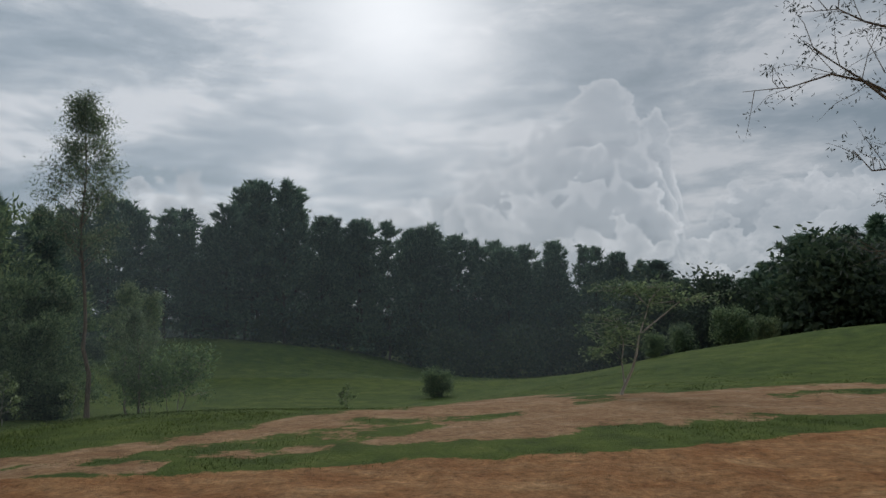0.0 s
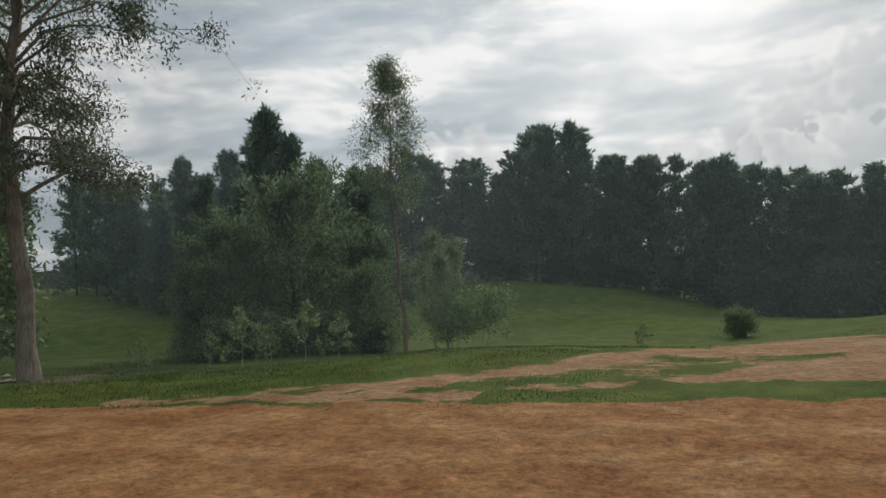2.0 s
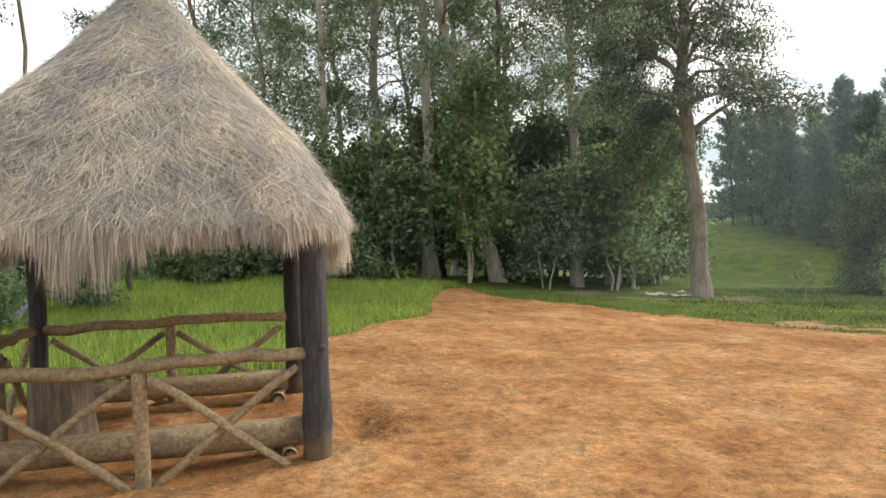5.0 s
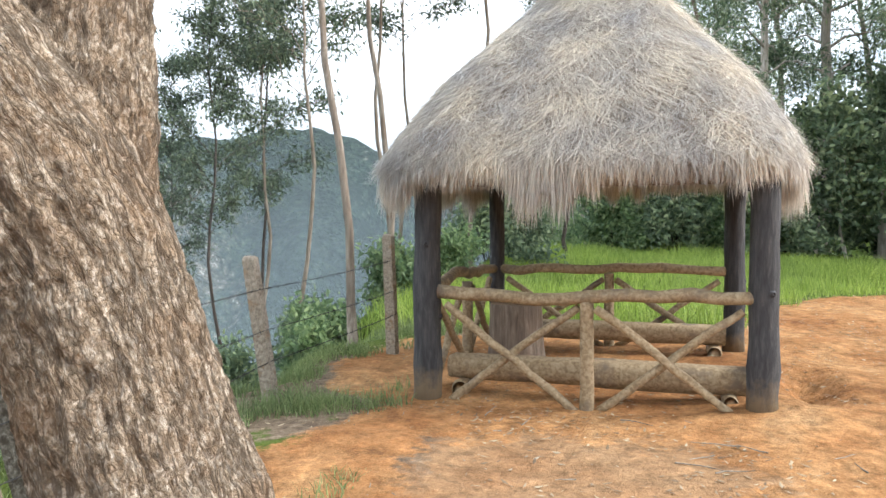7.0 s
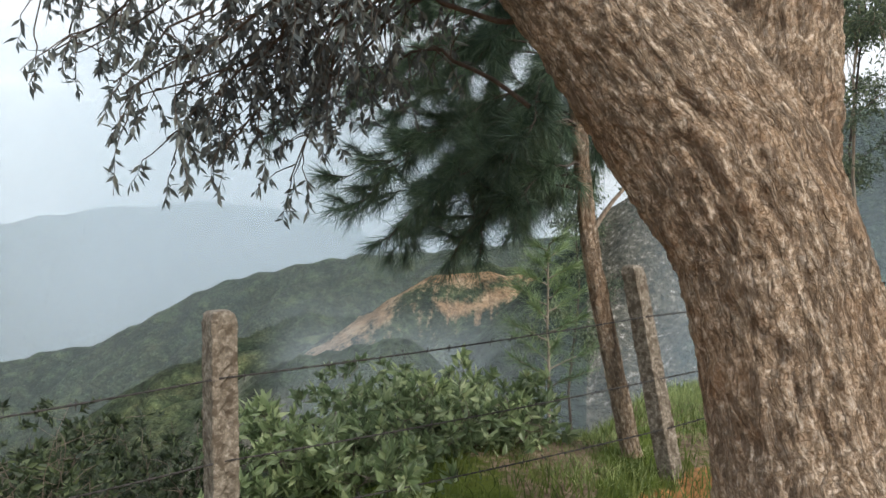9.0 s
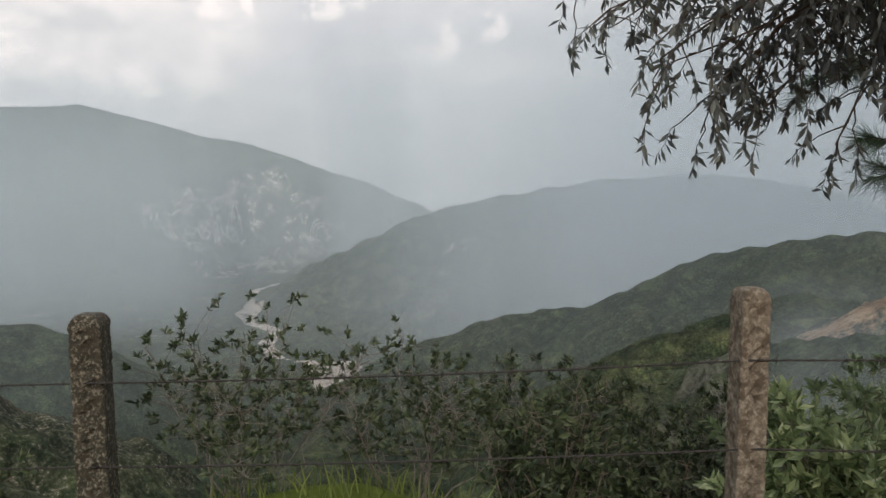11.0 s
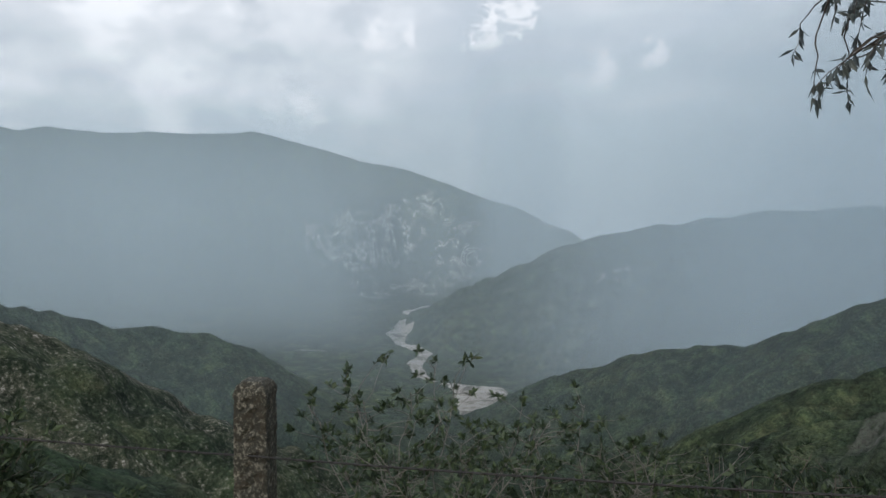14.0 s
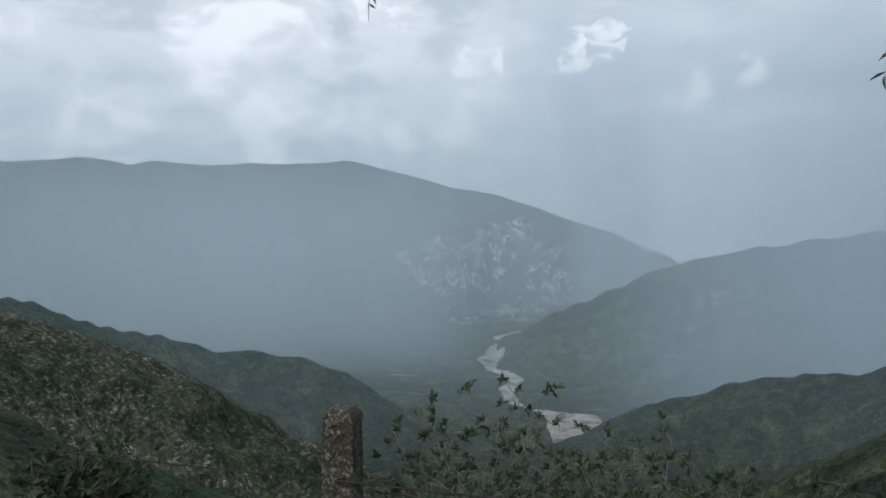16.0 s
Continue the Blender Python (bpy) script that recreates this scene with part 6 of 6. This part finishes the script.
# ---- fence ----
def fence_post(at, top, half, seed, lean=(0, 0), turn=0.0, mat=None):
    """A cast concrete post: four worn sides, blunt peaked head, a groove down one side."""
    rng = np.random.default_rng(seed)
    x, y = at
    z0 = ground_z(x, y) - 0.25
    t = thing("fence_post", "square lichen-stained concrete fence post with a blunt peaked top", "post", (x, y, z0), "fence posts")
    H = top - z0
    side = np.array([-0.93, -0.6, -0.2, 0.2, 0.6, 0.93])
    ring = np.concatenate([np.stack([side, -np.ones(6)], 1), np.stack([np.ones(6), side], 1), np.stack([-side, np.ones(6)], 1), np.stack([-np.ones(6), -side], 1)])
    k = 24
    zs = np.concatenate([np.linspace(0, H - 0.045, 60), [H - 0.03, H - 0.012, H]])
    rings = []
    for z in zs:
        s = np.interp(z, [0, H - 0.045, H - 0.03, H - 0.012, H], [1.04, 1.0, 0.98, 0.86, 0.62])
        px, py = (half * s * ring + 0.0016 * rng.normal(size=(k, 2))).T
        groove = (np.abs(py) < half * 0.2) & (px > 0)
        px = np.where(groove & (z < H - 0.05), px - 0.012, px)
        a = radians(turn)
        rings.append(np.stack([px * math.cos(a) - py * math.sin(a) + lean[0] * z, px * math.sin(a) + py * math.cos(a) + lean[1] * z, np.full(k, z)], 1))
    v = np.concatenate(rings)
    v = np.vstack([v, rings[-1].mean(0)])
    m = len(zs)
    i, j = np.meshgrid(np.arange(m - 1), np.arange(k), indexing="ij")
    f = np.stack([i * k + j, i * k + (j + 1) % k, (i + 1) * k + (j + 1) % k, (i + 1) * k + j], -1).reshape(-1, 4)
    q = np.arange(k)
    tri = np.stack([(m - 1) * k + q, (m - 1) * k + (q + 1) % k, np.full(k, m * k)], -1)
    part("shaft", mesh_of("shaft", [(v, f), (None, tri)], mat or CONCRETE, False), t)


# place at the foot, head height, lean of each post
POSTS = [((-2.47, -7.46), 0.89, 0.056, (0, 0), 8), ((-2.46, -5.09), 0.985, 0.05, (0.01, 0), 6), ((-2.10, -2.88), 1.05, 0.046, (-0.32, 0.05), 6),
         ((-2.33, -0.42), 1.07, 0.05, (-0.22, 0.12), 5), ((-2.12, 1.62), 1.19, 0.05, (-0.03, 0.0), 0), ((-2.5, -9.9), 0.85, 0.062, (0, 0), 3)]
for i, (at, top, half, lean, turn) in enumerate(POSTS):
    fence_post(at, top, half, 800 + i, lean, turn, MOSSY if i in (0, 5) else PALE_POST if i in (3, 4) else CONCRETE)


def strand(level, seed):
    """One barbed wire along all posts: two twisted strands and knots of barbs."""
    rng = np.random.default_rng(seed)
    w = thing("barbed_wire", "rusty twisted barbed wire strung between the fence posts", "wire", (0, 0, 0), "wires of the fence")
    pts = []
    order = sorted(POSTS, key=lambda q: q[0][1])
    for (x, y), top, half, lean, _ in order:
        z0 = ground_z(x, y) - 0.25
        z = top - level - (0.0 if y < -4 else 0.02)
        pts.append((x + lean[0] * (z - z0) + half * 0.98, y + lean[1] * (z - z0), z))
    line = []
    for a, b in zip(pts[:-1], pts[1:]):
        s = np.linspace(0, 1, 40)[:-1, None]
        q = np.array(a) + (np.array(b) - np.array(a)) * s
        q[:, 2] -= 0.012 * 4 * (s * (1 - s))[:, 0]
        line.append(q)
    line = np.vstack(line + [np.array([pts[-1]])])
    cum = np.concatenate([[0], np.cumsum(np.linalg.norm(np.diff(line, axis=0), axis=1))])
    s = np.arange(0, cum[-1], 0.02)
    mid = np.stack([np.interp(s, cum, line[:, k]) for k in range(3)], 1)
    for ph in (0.0, np.pi):
        q = mid + 0.0021 * np.stack([np.cos(s * 75 + ph), 0 * s, np.sin(s * 75 + ph)], 1)
        part("twisted_strand", mesh_of("twisted_strand", tube(q, 0.0025, 5, False), WIRE), w)
    for c in np.arange(0.06, cum[-1], 0.115):
        at = np.array([np.interp(c, s, mid[:, k]) for k in range(3)])
        pieces = []
        for _ in range(2):
            d = unit(np.array([rng.normal(), rng.normal() * 0.25, rng.normal()])) * 0.022
            pieces += tube(np.array([at - d, at, at + d]), [0.001, 0.002, 0.001], 4, False)
        pieces += tube(np.array([at - [0, 0.006, 0], at, at + [0, 0.006, 0]]), [0.004, 0.0046, 0.004], 6, True)
        part("barb", mesh_of("barb", pieces, WIRE), w)


for i, level in enumerate((0.245, 0.56, 0.80)):
    strand(level, 820 + i)


# ---- shrubs behind the fence ----
def shrub_meshes(seed, height, width, stems, twigs, per, leaf, ratio, foliage, bare=0.3, up=0.5, wood_mat=None):
    """Thin forked stems with small leaves in sprays at the ends."""
    rng = np.random.default_rng(seed)
    wood, at, way = [], [], []
    for i in range(stems):
        a = 2.4 * i + rng.uniform(-0.5, 0.5)
        out = width * 0.5 * rng.uniform(0.25, 1.0)
        tip = np.array([math.cos(a) * out, math.sin(a) * out, height - 0.45 * rng.uniform(0.0, 1.0) ** 1.5 - 0.1])
        p = bend((0.03 * math.cos(a), 0.03 * math.sin(a), -0.1), tip, 10, 0.09, rng)
        wood += tube(p, np.linspace(0.006, 0.0016, 10), 5, False)
        for j in range(twigs):
            s = bare + (1 - bare) * (j + rng.uniform()) / twigs
            q = np.array([np.interp(s, np.linspace(0, 1, 10), p[:, k]) for k in range(3)])
            d = unit(np.array([rng.normal(), rng.normal(), up + 0.4 * rng.normal()]))
            t = bend(q, q + d * rng.uniform(0.08, 0.26), 5, 0.1, rng)
            wood += tube(t, np.linspace(0.0020, 0.0009, 5), 4, False)
            w = rng.uniform(0.35 if wood_mat is None else 0.72, 1.0, per) ** 0.7
            at.append(np.stack([np.interp(w, np.linspace(0, 1, 5), t[:, k]) for k in range(3)], 1))
            way.append(rng.normal(size=(per, 3)) * 0.8 + d * 0.7 + np.array([0, 0, 0.25]))
    at, way = np.concatenate(at), np.concatenate(way)
    return mesh_of("stem_work", wood, wood_mat or SHRUB_TWIG), mesh_of("foliage", [leaves(rng, at, way, leaf, leaf * ratio)], foliage, False)


def put_shrub(name, seed, x, y, top, shape, label, turn=0.0):
    """A shrub rooted on the ground whose head reaches the height top. shape: width, stems, twigs, leaves a twig, leaf, foliage, bare part."""
    z = ground_z(x, y)
    width, stems, twigs, per, leaf, foliage, bare = shape
    meshes = shrub_meshes(seed, top - z, width, stems, twigs, per, leaf, 0.42, foliage, bare, 0.5, PALE_TWIG if stems == 17 else None)
    t = thing(name, label, "shrub", (x, y, z), "", turn)
    part("stem_work", meshes[0], t)
    part("foliage", meshes[1], t)


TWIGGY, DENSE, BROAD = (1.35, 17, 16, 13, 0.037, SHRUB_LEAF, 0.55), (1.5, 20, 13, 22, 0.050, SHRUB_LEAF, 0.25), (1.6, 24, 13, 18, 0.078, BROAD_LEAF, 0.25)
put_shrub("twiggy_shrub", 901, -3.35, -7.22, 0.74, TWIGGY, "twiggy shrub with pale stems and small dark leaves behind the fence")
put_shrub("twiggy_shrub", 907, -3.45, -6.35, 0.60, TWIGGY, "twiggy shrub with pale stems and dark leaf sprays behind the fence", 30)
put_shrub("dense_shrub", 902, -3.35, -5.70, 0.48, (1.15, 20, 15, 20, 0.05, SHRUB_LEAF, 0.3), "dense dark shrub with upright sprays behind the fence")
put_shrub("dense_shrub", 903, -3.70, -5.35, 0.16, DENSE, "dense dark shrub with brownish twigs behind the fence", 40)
put_shrub("broad_leaved_bush", 904, -3.15, -4.25, 0.42, BROAD, "bushy plant with broad grey-green leaves at the fence")
put_shrub("broad_leaved_bush", 905, -3.25, -3.35, 0.40, BROAD, "bushy plant with broad grey-green leaves beside the pine", 70)
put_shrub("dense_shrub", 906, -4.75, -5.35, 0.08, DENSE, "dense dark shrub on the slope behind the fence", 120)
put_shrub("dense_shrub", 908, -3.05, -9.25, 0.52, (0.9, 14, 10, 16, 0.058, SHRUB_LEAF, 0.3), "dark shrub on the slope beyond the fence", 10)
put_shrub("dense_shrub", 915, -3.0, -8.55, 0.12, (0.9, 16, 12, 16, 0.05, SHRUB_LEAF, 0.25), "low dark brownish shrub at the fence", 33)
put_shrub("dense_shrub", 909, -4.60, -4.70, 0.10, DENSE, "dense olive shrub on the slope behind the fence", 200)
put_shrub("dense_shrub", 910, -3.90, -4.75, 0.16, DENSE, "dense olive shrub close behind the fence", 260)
put_shrub("broad_leaved_bush", 911, -4.20, -3.50, 0.25, BROAD, "olive bush on the slope below the pine", 20)


# ---- grass, stones, fallen leaves ----
def scatter(rng, n, x0, x1, y0, y1, keep):
    x, y = rng.uniform(x0, x1, n), rng.uniform(y0, y1, n)
    z = land(x, y)
    a, _ = covers(x, y, z)
    k = rng.uniform(size=n) < keep(x, y, a)
    return np.stack([x, y, z], 1)[k]


def grass_patch(name, label, pts, height, width, mat, lean=0.45, seed=0):
    rng = np.random.default_rng(950 + seed)
    h = height * (0.55 + 0.9 * np.clip(fractal(pts[:, 0], pts[:, 1], 1.4, 3, 95) * 0.5 + 0.5, 0, 1))
    tagged(new(name, mesh_of(name, blades(rng, pts - [0, 0, 0.02], h, width, lean), mat, False)), label, "grass", kind="stuff")


rng = np.random.default_rng(940)
turfy = lambda x, y, a: (1 - a[:, 0]) * np.clip(1.1 - 1.9 * a[:, 1], 0, 1)
grass_patch("tall_grass", "lush bright green grass behind the hut", scatter(rng, 46000, -3.4, 6.5, 3.0, 15.5, lambda x, y, a: np.clip(1.4 * (1 - a[:, 0]) - 0.3, 0, 1) * (edge_of_top(x, y) < 1.5)), 0.25, 0.006, LUSH, 0.7, 1)
grass_patch("edge_grass", "green grass along the slope's edge", scatter(rng, 46000, -3.6, -1.0, -3.4, 3.4, lambda x, y, a: np.clip(1.2 * (1 - a[:, 0]) - 0.55 + 1.2 * fractal(x, y, 0.5, 3, 44), 0, 1)), 0.12, 0.004, EDGE_GRASS, 0.8, 2)
grass_patch("fence_grass", "rank grass along the fence", scatter(rng, 12000, -3.3, -1.7, -10.5, -1.9, lambda x, y, a: np.clip(0.35 + 0.5 * (y > -3.8), 0, 1) * (y > -7.2)), 0.16, 0.0045, GRASS, 0.6, 3)
grass_patch("verge_grass", "short tufted grass on the verge of the track", scatter(rng, 130000, 8.0, 24.0, -16, 10, lambda x, y, a: turfy(x, y, a) * np.clip(0.55 + 0.9 * fractal(x, y, 0.8, 3, 46), 0.1, 1)), 0.055, 0.005, GRASS, 0.9, 4)
grass_patch("meadow_grass", "rough grass at the edge of the thicket", scatter(rng, 28000, 7.0, 26.0, 4, 17, turfy), 0.075, 0.009, GRASS, 0.8, 5)
grass_patch("far_meadow_grass", "rough grass on the near rise of the field", scatter(rng, 18000, 20, 40, -22, 4, turfy), 0.05, 0.014, GRASS, 0.8, 6)


def stones(name, label, pts, lo, hi, mat, seed):
    rng = np.random.default_rng(seed)
    base = np.array([(1, 0, 0), (-1, 0, 0), (0, 1, 0), (0, -1, 0), (0, 0, 1), (0, 0, -1)], float)
    tri = np.array([(0, 2, 4), (2, 1, 4), (1, 3, 4), (3, 0, 4), (2, 0, 5), (1, 2, 5), (3, 1, 5), (0, 3, 5)])
    n = len(pts)
    s = rng.uniform(lo, hi, (n, 1, 3)) * np.array([1, 1, 0.35]) * rng.uniform(0.4, 1, (n, 1, 1))
    v = base * s * rng.uniform(0.7, 1.2, (n, 6, 1))
    a = rng.uniform(0, 6.3, n)
    c, d = np.cos(a)[:, None], np.sin(a)[:, None]
    v = np.stack([v[..., 0] * c - v[..., 1] * d, v[..., 0] * d + v[..., 1] * c, v[..., 2]], -1) + pts[:, None]
    f = (np.arange(n)[:, None, None] * 6 + tri).reshape(-1, 3)
    tagged(new(name, mesh_of(name, [(v.reshape(-1, 3), f)], mat, False)), label, "stones", kind="stuff")


CLOD = grained("earth_clod", (0.26, 0.13, 0.07), (0.40, 0.22, 0.12), (0.55, 0.34, 0.2), 30, (1, 1, 1), 0.95, 0.01, own=False)
bare_soil = lambda x, y, a: a[:, 0] * np.clip(0.5 + 0.8 * fractal(x, y, 1.6, 3, 99), 0.05, 1)
stones("loose_clods", "loose crumbs of red earth on the track", scatter(rng, 9000, -2, 12, -12, 11, bare_soil), 0.003, 0.010, CLOD, 961)
stones("earth_crumbs", "larger crumbs of dry earth and grit on the track", scatter(np.random.default_rng(941), 9000, -1.5, 13, -11, 11, lambda x, y, a: a[:, 0] * np.clip(0.3 + 0.9 * fractal(x, y, 2.2, 3, 98), 0.03, 1)), 0.010, 0.026, CLOD, 963)
pts = scatter(rng, 16000, -3.0, 6, -5, 8, lambda x, y, a: np.clip(a[:, 0] * (1.15 - a[:, 0]) * 3 + 0.004 * a[:, 0] + 0.6 * a[:, 3] * (x < 0), 0, 1))
r2 = np.random.default_rng(962)
turn = r2.uniform(0, 2 * np.pi, len(pts))
long = r2.uniform(0.035, 0.07, len(pts))[:, None]
lie = np.stack([np.cos(turn), np.sin(turn), 0.12 * r2.normal(size=len(pts))], 1)
across = np.stack([-np.sin(turn), np.cos(turn), 0.15 * r2.normal(size=len(pts))], 1) * 0.16
base = pts + [0, 0, 0.006]
flat = np.stack([base, base + (lie * 0.45 + across) * long, base + lie * long + [0, 0, 0.004], base + (lie * 0.45 - across) * long], 1).reshape(-1, 3)
tagged(new("fallen_leaves", mesh_of("fallen_leaves", [(flat, np.arange(len(flat)).reshape(-1, 4))], DRY_LEAF, False)), "dry fallen gum leaves scattered on the earth", "leaves", kind="stuff")
pieces = []
for x, y in zip(r2.uniform(-1.6, 2.5, 70), r2.uniform(-4.6, 0.0, 70)):
    a, L = r2.uniform(0, 6.3), r2.uniform(0.06, 0.3)
    z = ground_z(x, y) + 0.012
    pieces += tube(bend((x, y, z), (x + L * math.cos(a), y + L * math.sin(a), z + 0.01), 5, 0.06, r2), np.linspace(0.005, 0.002, 5), 5, True)
tagged(new("fallen_twigs", mesh_of("fallen_twigs", pieces, GREY_TWIG)), "dry fallen twigs lying on the earth", "twigs", kind="stuff")

PALE_ROCK = grained("pale_rock", (0.22, 0.19, 0.15), (0.42, 0.38, 0.32), (0.62, 0.58, 0.52), 9, (1, 1, 1), 0.9, 0.02, own=False)
r3 = np.random.default_rng(971)
heap = np.stack([12.60 + 0.5 * r3.normal(size=26), 14.01 + 0.5 * r3.normal(size=26)], 1)
heap = np.column_stack([heap, land(heap[:, 0], heap[:, 1]) + 0.05])
stones("pale_rocks", "heap of pale broken rocks by the gum tree", heap, 0.10, 0.30, PALE_ROCK, 972)

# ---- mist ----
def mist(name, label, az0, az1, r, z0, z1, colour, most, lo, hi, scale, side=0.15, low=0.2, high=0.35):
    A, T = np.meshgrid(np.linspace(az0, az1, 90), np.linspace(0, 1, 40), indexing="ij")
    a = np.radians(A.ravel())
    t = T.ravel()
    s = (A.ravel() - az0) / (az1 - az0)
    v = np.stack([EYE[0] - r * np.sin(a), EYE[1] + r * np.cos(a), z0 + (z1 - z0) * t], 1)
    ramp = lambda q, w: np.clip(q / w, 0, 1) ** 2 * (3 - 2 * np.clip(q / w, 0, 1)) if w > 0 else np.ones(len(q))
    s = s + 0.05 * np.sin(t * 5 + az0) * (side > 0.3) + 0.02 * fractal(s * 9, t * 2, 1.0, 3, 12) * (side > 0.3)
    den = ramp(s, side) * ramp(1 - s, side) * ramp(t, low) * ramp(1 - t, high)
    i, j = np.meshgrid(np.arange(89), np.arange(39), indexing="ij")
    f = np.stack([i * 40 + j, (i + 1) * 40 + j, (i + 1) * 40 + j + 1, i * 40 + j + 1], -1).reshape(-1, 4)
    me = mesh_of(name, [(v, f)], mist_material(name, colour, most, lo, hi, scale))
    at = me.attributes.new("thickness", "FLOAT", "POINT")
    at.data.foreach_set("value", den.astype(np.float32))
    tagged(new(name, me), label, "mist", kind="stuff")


# added upright sheets: their pale blue colour imitates hazy air and lightens what stands behind
HAZE_TINT = (0.645, 0.765, 0.84)
mist("woodland_haze", "thin blue haze before the pine wood", -106, -26, 62, -12, 26, HAZE_TINT, 0.085, 0.7, 1.0, 0.02, 0.2, 0.05, 0.45)
mist("thicket_haze", "bluish haze between the thicket and the gum grove", -78, -16, 20.0, -5, 11, HAZE_TINT, 0.035, 0.85, 1.0, 0.03, 0.25, 0.05, 0.5)
mist("thicket_haze", "thin haze over the near field", -106, -28, 21.5, -6, 12, HAZE_TINT, 0.022, 0.8, 1.0, 0.03, 0.2, 0.05, 0.6)
mist("slope_haze", "blue haze before the wooded canyon side", 0, 45, 200, -170, 60, HAZE_TINT, 0.20, 0.85, 1.0, 0.01, 0.15, 0.1, 0.4)
mist("slope_haze", "blue haze drifting low along the wooded canyon side", -2, 45, 260, -200, 78, HAZE_TINT, 0.14, 0.8, 1.0, 0.01, 0.15, 0.1, 0.4)
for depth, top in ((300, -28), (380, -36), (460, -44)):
    mist("near_slope_haze", "thin blue haze before the bare spur", 34, 72, depth, -0.8 * depth, top, HAZE_TINT, 0.20, 0.8, 1.0, 0.006, 0.14, 0.2, 0.25)
mist("canyon_haze", "thin haze beyond the near canyon ridges", 36, 165, 1080, -470, 260, HAZE_TINT, 0.12, 0.7, 1.0, 0.003, 0.1, 0.3, 0.6)
mist("rain_veil", "drifting veil of rain over the canyon", 20, 180, 1900, -540, 620, HAZE_TINT, 0.24, 0.8, 1.0, 0.0014, 0.1, 0.2, 0.6)
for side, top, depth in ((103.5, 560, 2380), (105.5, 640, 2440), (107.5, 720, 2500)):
    mist("rain_curtain", "pale rain curtain hanging before the far mountain", side, 190, depth, -540, top, HAZE_TINT, 0.24, 0.85, 1.0, 0.0012, 0.12, 0.2, 0.6)
mist("valley_mist", "mist lying in the far valley", 88, 175, 3300, -520, 800, HAZE_TINT, 0.235, 0.8, 1.0, 0.001, 0.12, 0.2, 0.6)
mist("valley_mist", "mist before the saddle of the far mountain", 86, 116, 3360, -540, 900, HAZE_TINT, 0.24, 0.85, 1.0, 0.001, 0.3, 0.15, 0.5)
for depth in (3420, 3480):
    mist("valley_mist", "mist thickening round the saddle of the far mountain", 94.2, 103.4, depth, -560, 950, HAZE_TINT, 0.24, 0.9, 1.0, 0.001, 0.35, 0.15, 0.5)
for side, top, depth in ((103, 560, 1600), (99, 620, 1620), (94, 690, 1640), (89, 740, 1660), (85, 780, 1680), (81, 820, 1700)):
    mist("hill_mist", "grey mist wrapping the middle hill", 45, side, depth, -540, top, HAZE_TINT, 0.24, 0.85, 1.0, 0.0012, 0.15, 0.12, 0.5)
